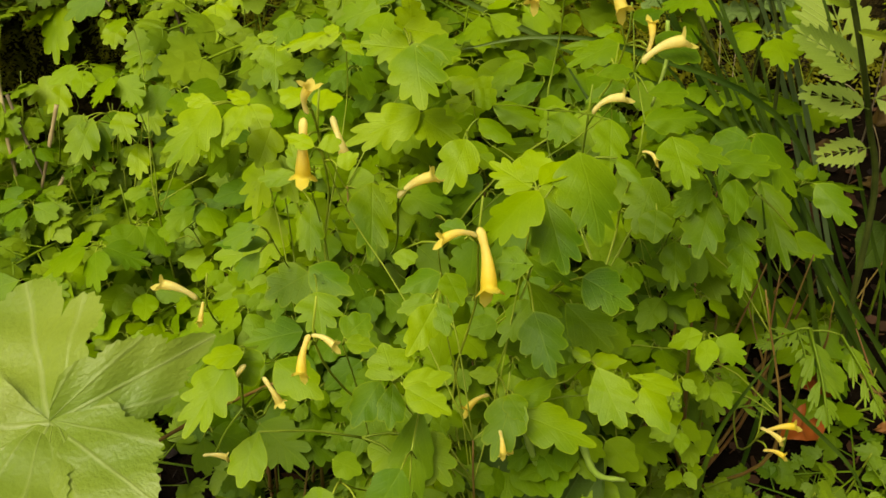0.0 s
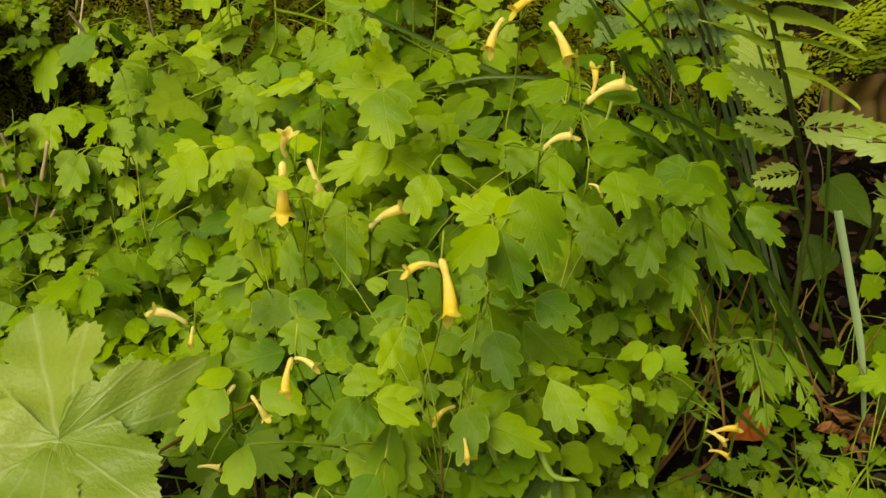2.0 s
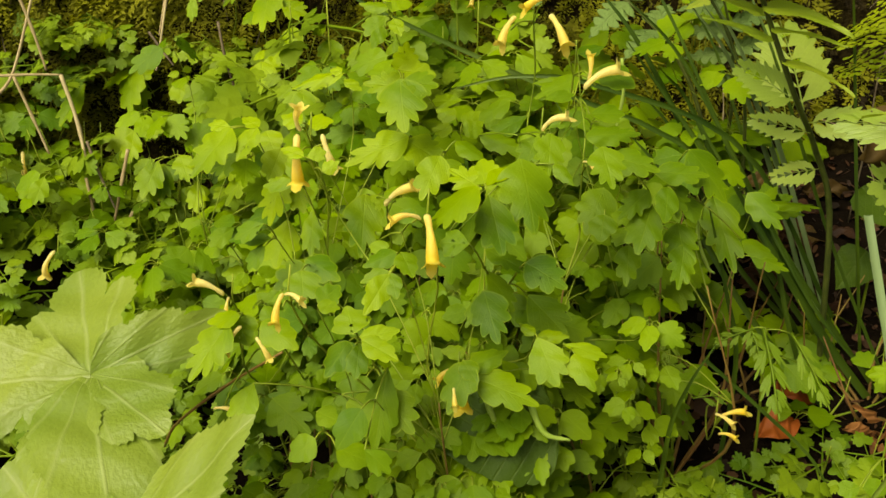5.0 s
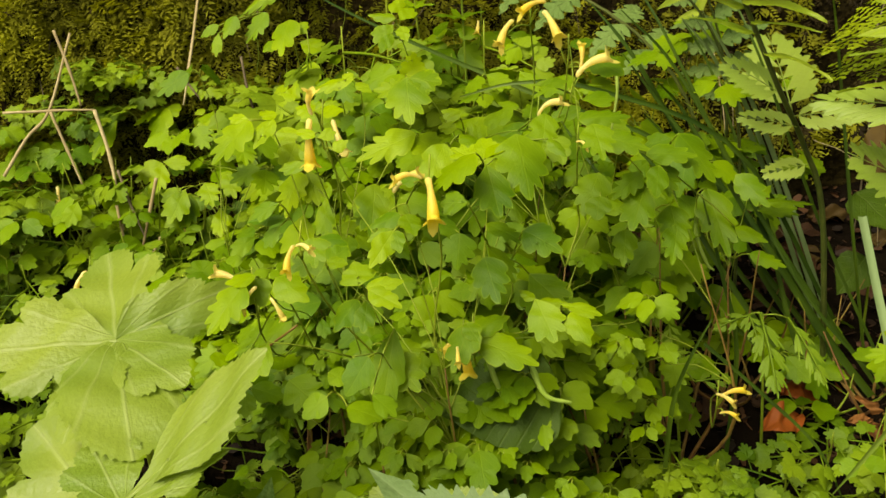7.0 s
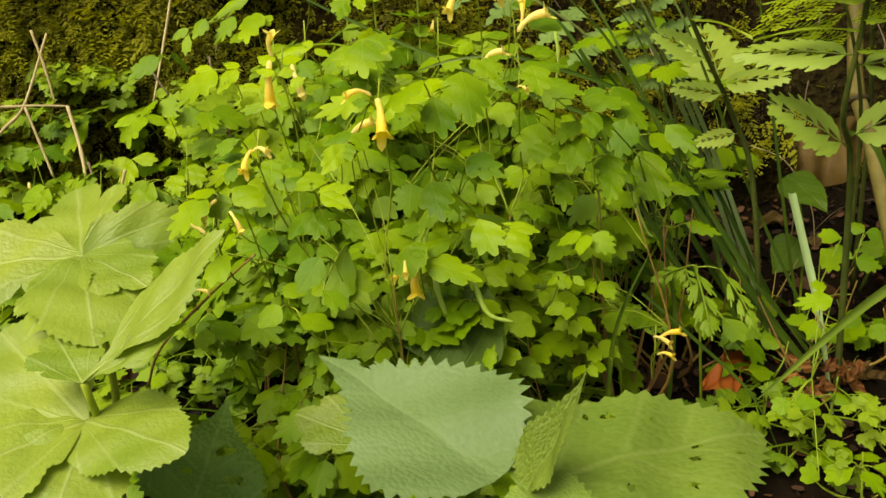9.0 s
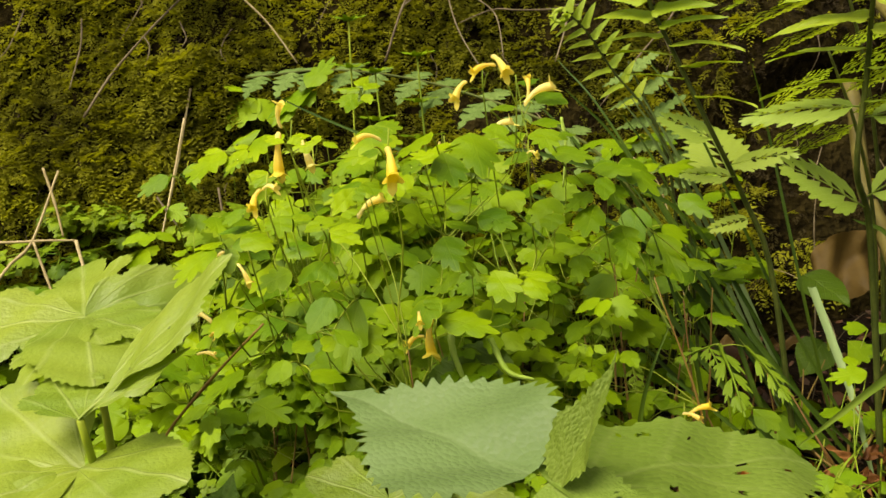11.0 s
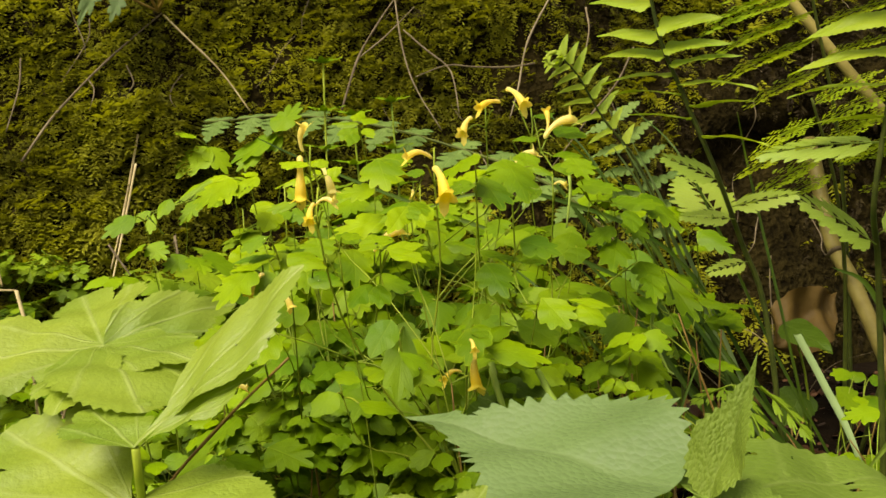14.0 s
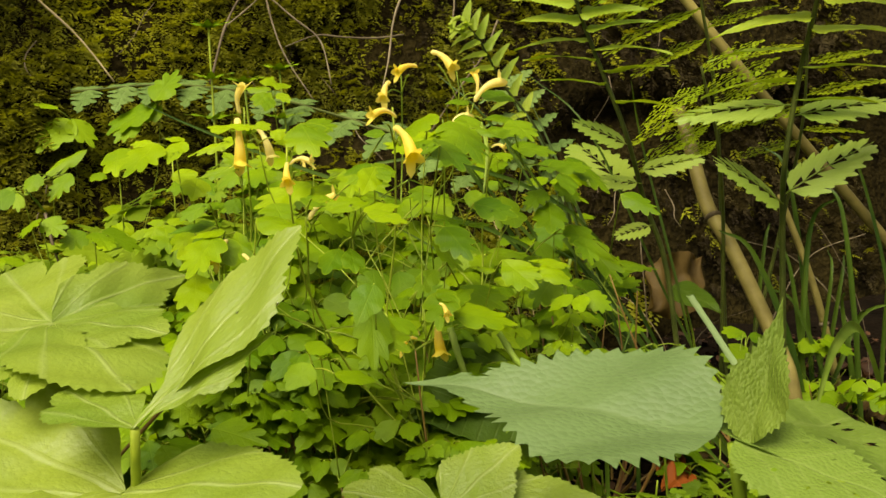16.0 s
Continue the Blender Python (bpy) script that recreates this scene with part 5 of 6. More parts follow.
def honewort(foot, leaves):
    """Each leaf: where its stalk ends, and its leaflets by tip, width, facing, outline, lobes, notch, droop and fold."""
    plant = thing("honewort_plant", foot, "honewort with large pale yellow-green toothed leaves", "wild plant")
    foot = Vector(foot)
    for node, blades in leaves:
        node = Vector(node)
        bend = foot.lerp(node, 0.55) + Vector((0.006, 0.004, 0.0))
        stalk = part("leaf", tube("leaf", [foot, bend, node], 0.0022, 0.0013, 8, 12), STEM_GREEN, plant)
        for i, (tip, wide, up, outline, lobes, notch, droop, fold) in enumerate(blades):
            me = outline_leaf("leaflet", outline, 190, 9, lobes, notch, 21, 0.034, 0.30, fold, droop, 0.022, 0.0, 21 + i + len(blades), sharp=3.0)
            part("leaflet", me, HONEWORT, stalk, "pale green toothed leaflet", leaf_pose(node, tip, wide, up))


honewort((-0.112, 0.205, ground_z(-0.112, 0.205)), [
    ((-0.1155, 0.2165, 0.1370), [
        ((-0.139, 0.260, 0.1530), 0.047, (0.05, -0.8, 0.6), LOBATE, 2, 0.20, 0.06, 0.22),
        ((-0.0755, 0.232, 0.1585), 0.027, (0.25, -0.72, 0.6), OVATE, 2, 0.10, 0.42, 0.12),
        ((-0.0865, 0.1630, 0.1325), 0.048, (0.1, -0.35, 0.95), ROUND, 1, 0.07, 0.16, 0.05),
        ((-0.1170, 0.1700, 0.1290), 0.030, (-0.15, -0.40, 0.9), ROUND, 2, 0.12, 0.16, 0.08),
        ((-0.0800, 0.1930, 0.1400), 0.034, (0.2, -0.45, 0.85), ROUND, 2, 0.10, 0.12, 0.08),
        ((-0.168, 0.204, 0.1370), 0.044, (-0.25, -0.55, 0.8), LOBATE, 2, 0.16, 0.10, 0.12)]),
    ((-0.0845, 0.1500, 0.1160), [
        ((-0.0375, 0.1740, 0.1640), 0.031, (-0.50, -0.52, 0.66), STALKED, 1, 0.04, -0.04, 0.10),
        ((-0.0485, 0.1540, 0.1400), 0.015, (-0.3, -0.5, 0.8), STALKED, 2, 0.14, 0.06, 0.12),
        ((-0.1050, 0.1700, 0.1270), 0.030, (0.25, -0.55, 0.8), LOBATE, 2, 0.12, 0.12, 0.18)]),
    ((-0.0890, 0.1568, 0.0973), [
        ((-0.1400, 0.1880, 0.1180), 0.054, (0.2, -0.72, 0.66), LOBATE, 2, 0.16, 0.10, 0.16),
        ((-0.0460, 0.1330, 0.1090), 0.040, (0.05, -0.42, 0.9), ROUND, 1, 0.06, 0.16, 0.05),
        ((-0.1250, 0.1240, 0.0940), 0.048, (-0.1, -0.35, 1), LOBATE, 2, 0.14, 0.12, 0.08),
        ((-0.0820, 0.1120, 0.0850), 0.046, (0.1, -0.3, 1), ROUND, 2, 0.12, 0.14, 0.10)]),
])

honewort((0.004, 0.205, ground_z(0.004, 0.205)), [
    ((0.004, 0.200, 0.072), [
        ((0.029, 0.207, 0.092), 0.030, (-0.3, -0.6, 0.75), OVATE, 1, 0.05, 0.14, 0.10),
        ((0.054, 0.195, 0.076), 0.030, (0.0, -0.5, 0.85), OVATE, 1, 0.05, 0.10, 0.14),
        ((-0.028, 0.205, 0.082), 0.028, (0.0, -0.5, 0.85), LOBATE, 2, 0.12, 0.10, 0.14)]),
])

# ---- false nettle with large coarse-toothed leaves ----

BLUNT = [(0, 0.08), (0.02, 0.40), (0.08, 0.78), (0.2, 1.0), (0.42, 1.0), (0.62, 0.90), (0.78, 0.70), (0.9, 0.42), (0.97, 0.18), (1.0, 0.0)]
NET = [outline_leaf("leaf", DRAWN, 208, 9, 0, 0.0, 21, 0.062, 0.10, 0.22, 0.02, 0.025, 0.0, 31, ((0.10, 0.76, 0.035), (0.13, 0.78, 0.03))),
       outline_leaf("leaf", BLUNT, 208, 12, 0, 0.0, 21, 0.055, 0.10, 0.10, 0.08, 0.02, 0.0, 32, ((0.2, 0.3, 0.02), (-0.28, 0.46, 0.025), (-0.32, 0.40, 0.018), (0.1, 0.62, 0.018), (0.02, 0.68, 0.014), (0.14, 0.78, 0.014), (0.25, 0.52, 0.02), (-0.2, 0.6, 0.012))),
       outline_leaf("leaf", DRAWN, 128, 8, 0, 0.0, 17, 0.055, 0.10, 0.35, -0.10, 0.03, 0.0, 33),
       outline_leaf("leaf", DRAWN, 160, 10, 0, 0.0, 21, 0.045, 0.10, 0.10, 0.10, 0.03, 0.0, 34, ((0.10, 0.50, 0.045), (0.16, 0.51, 0.035), (-0.12, 0.30, 0.03), (0.2, 0.28, 0.03), (0.27, 0.29, 0.03)))]
foot = Vector((0.072, 0.135, ground_z(0.072, 0.135)))
nettle = thing("false_nettle_plant", foot, "false nettle with large coarse-toothed green leaves, some eaten through", "wild plant")
top = Vector((0.066, 0.121, 0.107))
part("stem", tube("stem", [foot, foot.lerp(top, 0.5) + Vector((0.006, 0, 0)), top], 0.0026, 0.0018, 8, 12), STEM_GREEN, nettle)
for tip, wide, up, kind, m in (
        ((-0.0110, 0.1795, 0.1205), 0.063, (-0.08, -0.42, 0.92), 0, NETTLE),
        ((0.1500, 0.1970, 0.0985), 0.068, (-0.30, -0.55, 0.80), 1, NETTLE_FRESH),
        ((0.0885, 0.1345, 0.1400), 0.019, (-0.62, -0.60, 0.40), 2, NETTLE_YOUNG),
        ((0.0960, 0.0960, 0.0990), 0.032, (0.05, -0.45, 0.9), 1, NETTLE_FRESH)):
    part("leaf", NET[kind], m, nettle, "large toothed leaf", leaf_pose(top + Vector(((-0.004, 0.0, 0.002), (0.0, 0.0, 0.0), (0.004, -0.001, 0.0))[kind]), tip, wide, up))

# ---- ferns ----

CUT_PINNA = leaf_mesh("pinna", LANCE, 60, 3, 0.0, 5, 0.2, 0.0, 0.05, 0.2, 0.02, 43, 0.6)


def lobed_pinna(seed):
    """A pinna with seven pairs of blunt lobes cut almost to its rib."""
    lobe = outline_leaf("lobe", WEDGE, 18, 2, 3, 0.16, 0, 0.0, 0.4, 0.1, 0.2, 0.0, 0.0, seed)
    pieces = [tube_data([(0, 0, 0), (0, 0.5, 0.0), (0, 1, -0.08)], 0.010, 0.004, 4, 6)]
    for i in range(6):
        s = 0.08 + 0.9 * i / 6
        for side in (-1, 1):
            m = pose(0, s, -0.08 * s * s, 0, 0, -side * 58) @ Matrix.Diagonal((0.20, 0.50 * lerp_profile(s, LANCE) + 0.08, 0.2, 1))
            pieces.append(([m @ v.co for v in lobe.vertices], [tuple(p.vertices) for p in lobe.polygons]))
    return raw("pinna", *joined(pieces))


def feather_mesh(seed):
    """A pinna cut twice: side ribs that carry small round pinnules."""
    rng = random.Random(seed)
    dot = outline_leaf("pinnule", FAN, 6, 1, 2, 0.08, 0, 0.0, 0.3, 0.1, 0.1, 0.0, 0.0, seed)
    dv, df = [v.co.copy() for v in dot.vertices], [tuple(p.vertices) for p in dot.polygons]
    pieces = [tube_data([(0, 0, 0), (0, 0.5, 0.0), (0, 1, -0.1)], 0.010, 0.004, 4, 6)]
    for i in range(11):
        s = 0.06 + 0.9 * i / 11
        for side in (-1, 1):
            reach = (0.46 * lerp_profile(s, LANCE) + 0.03) * rng.uniform(0.65, 1.1)
            m = pose(0, s, -0.1 * s * s, 0, rng.uniform(-12, 12), -side * (62 + rng.uniform(-6, 6)))
            count = max(2, int(reach / 0.075))
            for k in range(count):
                for h in (-1, 1):
                    q = m @ pose(0, reach * (k + 0.5) / count, 0, 0, rng.uniform(-20, 20), -h * 40) @ Matrix.Diagonal((0.050 * rng.uniform(0.7, 1.25), 0.062 * rng.uniform(0.7, 1.25), 0.06, 1))
                    pieces.append(([q @ v for v in dv], df))
    return raw("pinna", *joined(pieces))


SWORD = [(0, 0.30), (0.04, 0.95), (0.10, 1.0), (0.18, 0.84), (0.35, 0.78), (0.55, 0.64), (0.75, 0.44), (0.9, 0.22), (1.0, 0.02)]
SWORDS = [leaf_mesh("pinna", SWORD, 56, 4, 0.15, 14, 0.03, 0.05, 0.10, d, 0.012, 44 + i) for i, d in enumerate((0.10, 0.20, 0.28))]
FEATHER = [feather_mesh(7), feather_mesh(8)]
LOBED = [lobed_pinna(9)]


def frond(plant, points, long, pairs, wide, meshes, material, start=0.15, taper=0.8, face=(0, -0.8, 0.6), rise=0.25, r=0.0016, front=(0, -1, 0.1)):
    """One frond: a dark rib along points, with pinnae to both sides that shorten towards its tip."""
    rib = part("frond", tube("frond", points, r, r * 0.4, 6, 24), RACHIS, plant)
    path = smooth_path(points, 60)
    for i in range(pairs):
        s = start + (1 - start) * (i + 0.5) / pairs
        k = min(int(s * 60), 58)
        at, ahead = path[k], (path[k + 1] - path[k]).normalized()
        n = Vector(front)
        n = (n - ahead * n.dot(ahead)).normalized()
        side = ahead.cross(n)
        size = long * (1 - taper * max(0, (i / pairs - 0.3) / 0.7) ** 1.3) * (0.75 + 0.25 * min(1, i / pairs * 4))
        for sign in (-1, 1):
            q = at + ahead * (0.25 * sign * long / pairs)
            way = (side * sign + ahead * (rise + pick.uniform(-0.08, 0.08)) + n * pick.uniform(-0.12, 0.05)).normalized()
            tip = q + way * size * pick.uniform(0.92, 1.06)
            part("pinna", pick.choice(meshes), material, rib, "", leaf_pose(q, tip, wide * (0.6 + 0.4 * size / long), Vector(face) + side * pick.uniform(-0.15, 0.15)))


def sword_frond(plant, points, start, pairs, long, wide, left, right, r=0.0016):
    """A stout dark rib with saw-edged pinnae that stand out flat to both sides, turn about, and shorten towards the tip."""
    rib = part("frond", tube("frond", points, r, r * 0.5, 8, 28), RACHIS, plant)
    path = smooth_path(points, 80)
    for i in range(2 * pairs):
        u = (i + 0.5) / (2 * pairs)
        q = path[min(int((start + (1 - start) * u) * 80), 79)]
        way = Vector(left if i % 2 else right) + Vector((0, pick.uniform(-0.12, 0.12), pick.uniform(-0.07, 0.07)))
        size = long * (1 - 0.35 * max(0, u - 0.5)) * pick.uniform(0.9, 1.08)
        lean = min(1.0, max(0.0, 2.2 * u - 0.35))
        part("pinna", pick.choice(SWORDS), FERN, rib, "", leaf_pose(q, q + way.normalized() * size, wide * (0.7 + 0.3 * lean) * pick.uniform(0.9, 1.1), (pick.uniform(-0.12, 0.12), 0.05 - 0.8 * lean, 0.97 - 0.32 * lean)))
    return rib


def fern(foot, label):
    return thing("fern", (foot[0], foot[1], ground_z(foot[0], foot[1])), label, "fern", "ferns beside the clump")


shield = fern((0.175, 0.43), "upright fern with dark rib and toothed green pinnae")
rib = sword_frond(shield, [(0.178, 0.43, 0.01), (0.163, 0.415, 0.12), (0.148, 0.406, 0.161), (0.130, 0.381, 0.197), (0.112, 0.37, 0.235), (0.100, 0.361, 0.262), (0.091, 0.357, 0.312)],
                  0.56, 8, 0.035, 0.0145, (-1, 0.45, 0.28), (1, -0.65, 0.12))
for b, t, w in (((0.133, 0.385, 0.191), (0.106, 0.388, 0.206), 0.022), ((0.143, 0.397, 0.172), (0.116, 0.402, 0.176), 0.017), ((0.140, 0.394, 0.178), (0.172, 0.385, 0.186), 0.020), ((0.152, 0.408, 0.150), (0.130, 0.404, 0.146), 0.015),
                ((0.1440, 0.428, 0.170), (0.1335, 0.476, 0.200), 0.040)):
    part("pinna", LOBED[0], PALE_FERN, rib, "pale glossy pinna cut into lobes", leaf_pose(b, t, w, (0, -0.55, 0.84)))
beside = fern((0.21, 0.385), "tall fern with toothed lance-shaped pinnae")
rib = sword_frond(beside, [(0.212, 0.385, 0.0), (0.205, 0.37, 0.09), (0.198, 0.354, 0.152), (0.188, 0.331, 0.178), (0.189, 0.318, 0.216), (0.187, 0.295, 0.25), (0.190, 0.28, 0.285)],
                  0.62, 6, 0.040, 0.0150, (-1, 0.30, 0.10), (1, -0.35, 0.10), 0.0018)
for b, t, w in (((0.189, 0.322, 0.205), (0.139, 0.340, 0.205), 0.024), ((0.194, 0.345, 0.160), (0.158, 0.335, 0.184), 0.034), ((0.194, 0.345, 0.164), (0.234, 0.335, 0.190), 0.030), ((0.189, 0.325, 0.200), (0.236, 0.318, 0.208), 0.024)):
    part("pinna", LOBED[0], PALE_FERN, rib, "pale glossy pinna cut into lobes", leaf_pose(b, t, w, (0, -0.55, 0.84)))
light = fern((0.24, 0.53), "light green fern with finely cut feathery fronds")
frond(light, [(0.245, 0.53, 0.02), (0.24, 0.52, 0.14), (0.225, 0.49, 0.22), (0.205, 0.465, 0.285), (0.197, 0.457, 0.315)], 0.070, 6, 0.036, FEATHER, FERN_LIGHT, 0.60, 0.35, (0, -0.22, 0.97), 0.02)
frond(light, [(0.25, 0.53, 0.02), (0.275, 0.52, 0.12), (0.275, 0.48, 0.20), (0.265, 0.45, 0.26)], 0.056, 4, 0.034, FEATHER, FERN_LIGHT, 0.60, 0.4, (0, -0.22, 0.97), 0.02)
frond(light, [(0.24, 0.53, 0.02), (0.232, 0.50, 0.13), (0.215, 0.465, 0.19), (0.195, 0.44, 0.235)], 0.056, 4, 0.034, FEATHER, FERN_LIGHT, 0.68, 0.4, (0, -0.22, 0.97), 0.05)
young = fern((0.115, 0.46), "young fern frond still curled at its tip")
frond(young, [(0.13, 0.46, 0.03), (0.122, 0.456, 0.15), (0.105, 0.452, 0.20), (0.084, 0.446, 0.228), (0.070, 0.436, 0.250), (0.058, 0.428, 0.262)], 0.017, 8, 0.0070, SWORDS, FERN_LIGHT, 0.45, 0.35, (0, -0.6, 0.8), 0.45, 0.0010)
coil = [(0.058 - 0.0065 * (1 - 0.09 * i) * math.sin(0.62 * i), 0.428 - 0.0006 * i, 0.262 - 0.0045 + 0.0045 * (1 - 0.09 * i) * math.cos(0.62 * i)) for i in range(11)]
part("coiled_tip", tube("coiled_tip", coil, 0.0013, 0.0008, 8, 40), STEM_GREEN, young, "pale green coiled frond tip")
for i in range(16):
    q = Vector(coil[i % 10])
    part("pinna", SWORDS[i % 3], PALE_FERN, young, "", leaf_pose(q, q + Vector((pick.uniform(-0.006, 0.004), pick.uniform(-0.006, 0.002), pick.uniform(-0.005, 0.006))), 0.003, (0, -0.8, 0.6)))
mugwort = thing("mugwort_plant", (0.115, 0.49, ground_z(0.115, 0.49)), "grey-green mugwort with a long deeply cut leaf", "wild plant")
frond(mugwort, [(0.115, 0.49, 0.01), (0.108, 0.488, 0.12), (0.07, 0.50, 0.185), (-0.015, 0.525, 0.224), (-0.09, 0.528, 0.240), (-0.155, 0.528, 0.238)], 0.036, 11, 0.022, [CUT_PINNA], GREY_LEAF, 0.36, 0.3, (0, -0.35, 0.93), 0.2, 0.0013, (0, -0.35, 0.93))
frond(mugwort, [(0.115, 0.49, 0.05), (0.118, 0.488, 0.14), (0.11, 0.485, 0.19), (0.092, 0.48, 0.235)], 0.026, 6, 0.014, [CUT_PINNA], GREY_LEAF, 0.4, 0.3, (0, -0.5, 0.85), 0.3, 0.0012)

# ---- sedge ----


def blade(plant, points, wide, material=GRASS):
    path = smooth_path(points, 18)
    verts, faces = [], []
    for i, q in enumerate(path):
        s = i / 18
        ahead = (path[min(i + 1, 18)] - path[max(i - 1, 0)]).normalized()
        side = ahead.cross(Vector((0.15, -0.9, 0.4))).normalized()
        n = side.cross(ahead)
        w = (0.5 if material is not GRASS else 0.34) * wide * (1 - max(0, s - 0.45) / 0.55) ** 0.7 + 0.0002
        verts += [q - side * w + n * w * 0.45, q - side * w * 0.5 + n * w * 0.15, q, q + side * w * 0.5 + n * w * 0.15, q + side * w + n * w * 0.45]
    for i in range(18):
        for j in range(4):
            a = i * 5 + j
            faces.append((a, a + 1, a + 6, a + 5))
    return part("blade", raw("blade", verts, faces), material, plant)


sedge = thing("sedge_clump", (0.185, 0.435, ground_z(0.185, 0.435)), "clump of long dark green sedge blades", "grass")
reach = random.Random(8)
for i in range(12):
    x0, y0 = 0.195 + reach.uniform(-0.03, 0.025), 0.435 + reach.uniform(-0.025, 0.04)
    lean = reach.uniform(-0.15, -0.04)
    tall = reach.uniform(0.12, 0.25)
    blade(sedge, [(x0, y0, ground_z(x0, y0)), (x0 + 0.42 * lean, y0 - 0.005, 0.45 * tall), (x0 + 0.8 * lean, y0 + reach.uniform(-0.01, 0.02), 0.85 * tall), (x0 + lean, y0 + reach.uniform(-0.02, 0.05), tall)], reach.uniform(0.0018, 0.0042))
blade(sedge, [(0.1885, 0.4504, 0.1064), (0.194, 0.420, 0.082), (0.200, 0.392, 0.055), (0.210, 0.370, 0.0)], 0.0042, PALE_BLADE)
for i in range(3):
    k = 0.0040 * i
    blade(sedge, [(0.180 + k, 0.485, 0.02), (0.150 + k, 0.480, 0.095), (0.1268 + k, 0.472, 0.148), (0.106 + k, 0.455, 0.188), (0.088 + 1.2 * k, 0.438, 0.212 + 0.5 * k)], 0.0024, PALE_BLADE)
blade(sedge, [(0.17, 0.44, 0.06), (0.10, 0.445, 0.135), (0.0235, 0.44, 0.1671), (-0.0336, 0.44, 0.1892), (-0.0781, 0.44, 0.2086), (-0.105, 0.44, 0.222)], 0.0032)
blade(sedge, [(0.18, 0.44, 0.05), (0.12, 0.42, 0.15), (0.0492, 0.40, 0.1856), (0.0123, 0.40, 0.1876), (-0.0167, 0.40, 0.1795)], 0.0030)
blade(sedge, [(0.2122, 0.42, 0.0025), (0.1827, 0.42, 0.0381), (0.1579, 0.42, 0.0718), (0.13, 0.42, 0.1128), (0.09, 0.43, 0.17)], 0.0055)
blade(sedge, [(0.20, 0.42, 0.0), (0.17, 0.43, 0.05), (0.135, 0.44, 0.098), (0.0878, 0.45, 0.1547), (0.0597, 0.45, 0.1904)], 0.0045)
blade(sedge, [(0.123, 0.36, 0.0), (0.123, 0.36, 0.0703), (0.1128, 0.36, 0.111), (0.1006, 0.36, 0.1507)], 0.0028)
blade(sedge, [(0.0915, 0.305, 0.0), (0.0921, 0.31, 0.0419), (0.0933, 0.31, 0.0721), (0.0988, 0.31, 0.0946), (0.1067, 0.312, 0.1134)], 0.0026)
blade(sedge, [(0.1063, 0.34, 0.0852), (0.1331, 0.34, 0.0621), (0.1621, 0.34, 0.0342), (0.18, 0.34, 0.0)], 0.0020)
blade(sedge, [(0.345, 0.51, 0.02), (0.29, 0.445, 0.080), (0.2196, 0.3463, 0.091), (0.150, 0.238, 0.083)], 0.0065, FRESH_BLADE)
far_sedge = thing("sedge_clump", (0.31, 0.50, ground_z(0.31, 0.50)), "loose grass tuft beside the dead cane", "grass")
for i in range(15):
    x0, y0 = 0.30 + reach.uniform(-0.04, 0.06), 0.50 + reach.uniform(-0.04, 0.05)
    lean, tall = reach.uniform(-0.07, 0.05), reach.uniform(0.08, 0.2)
    blade(far_sedge, [(x0, y0, ground_z(x0, y0)), (x0 + 0.2 * lean, y0, 0.5 * tall), (x0 + 0.6 * lean, y0, 0.9 * tall), (x0 + lean, y0 + reach.uniform(-0.02, 0.02), tall)], reach.uniform(0.004, 0.0075))

# ---- finely cut leaves of a seedling ----


def cut_mesh():
    """A leaf cut almost to its rib into narrow toothed lobes."""
    lobe = outline_leaf("lobe", WEDGE, 24, 2, 2, 0.30, 0, 0.0, 0.45, 0.1, 0.2, 0.0, 0.0, 17, sharp=2.0)
    lv, lf = [v.co.copy() for v in lobe.vertices], [tuple(p.vertices) for p in lobe.polygons]
    pieces = [tube_data([(0, 0, 0), (0, 0.5, 0.02), (0, 0.95, -0.1)], 0.035, 0.02, 4, 6)]
    for s, side, long in ((0.12, -1, 0.46), (0.22, 1, 0.48), (0.40, -1, 0.46), (0.50, 1, 0.42), (0.68, -1, 0.32), (0.74, 1, 0.28), (0.76, 0, 0.26)):
        m = pose(0, s, -0.1 * s * s, 0, 0, -side * 44) @ Matrix.Diagonal((0.17, long, 0.3, 1))
        pieces.append(([m @ v for v in lv], lf))
    return raw("leaflet", *joined(pieces))


CUT = cut_mesh()


def cut_leaf(leaflets):
    b0 = sum((Vector(b) for b, _, _ in leaflets), Vector()) / len(leaflets)
    foot = Vector((b0.x + 0.01, b0.y + 0.015, ground_z(b0.x + 0.01, b0.y + 0.015)))
    plant = thing("cut_leaved_herb", foot, "small herb with finely cut feathery green leaves", "wild plant", "cut-leaved herbs")
    pieces = [tube_data([foot, foot.lerp(b0, 0.6) + Vector((0, 0, 0.006)), b0], 0.0008, 0.0005, 5, 8)]
    for b, _, _ in leaflets:
        pieces.append(tube_data([b0, b0.lerp(Vector(b), 0.5) + Vector((0, 0, 0.001)), b], 0.0004, 0.0003, 4, 4))
    stalk = part("leaf", raw("leaf", *joined(pieces)), STEM_GREEN, plant)
    for b, t, w in leaflets:
        part("leaflet", CUT, CUT_LEAF, stalk, "", leaf_pose(b, t, w * 1.5))


cut_leaf([
    ((0.1311, 0.3538, 0.0952), (0.1393, 0.3212, 0.0735), 0.0151),
    ((0.1434, 0.3530, 0.0947), (0.1605, 0.3265, 0.0770), 0.0107),
    ((0.1286, 0.3541, 0.0953), (0.1099, 0.3462, 0.0901), 0.0097),
    ((0.1261, 0.3535, 0.0949), (0.1307, 0.3413, 0.0869), 0.0097),
])
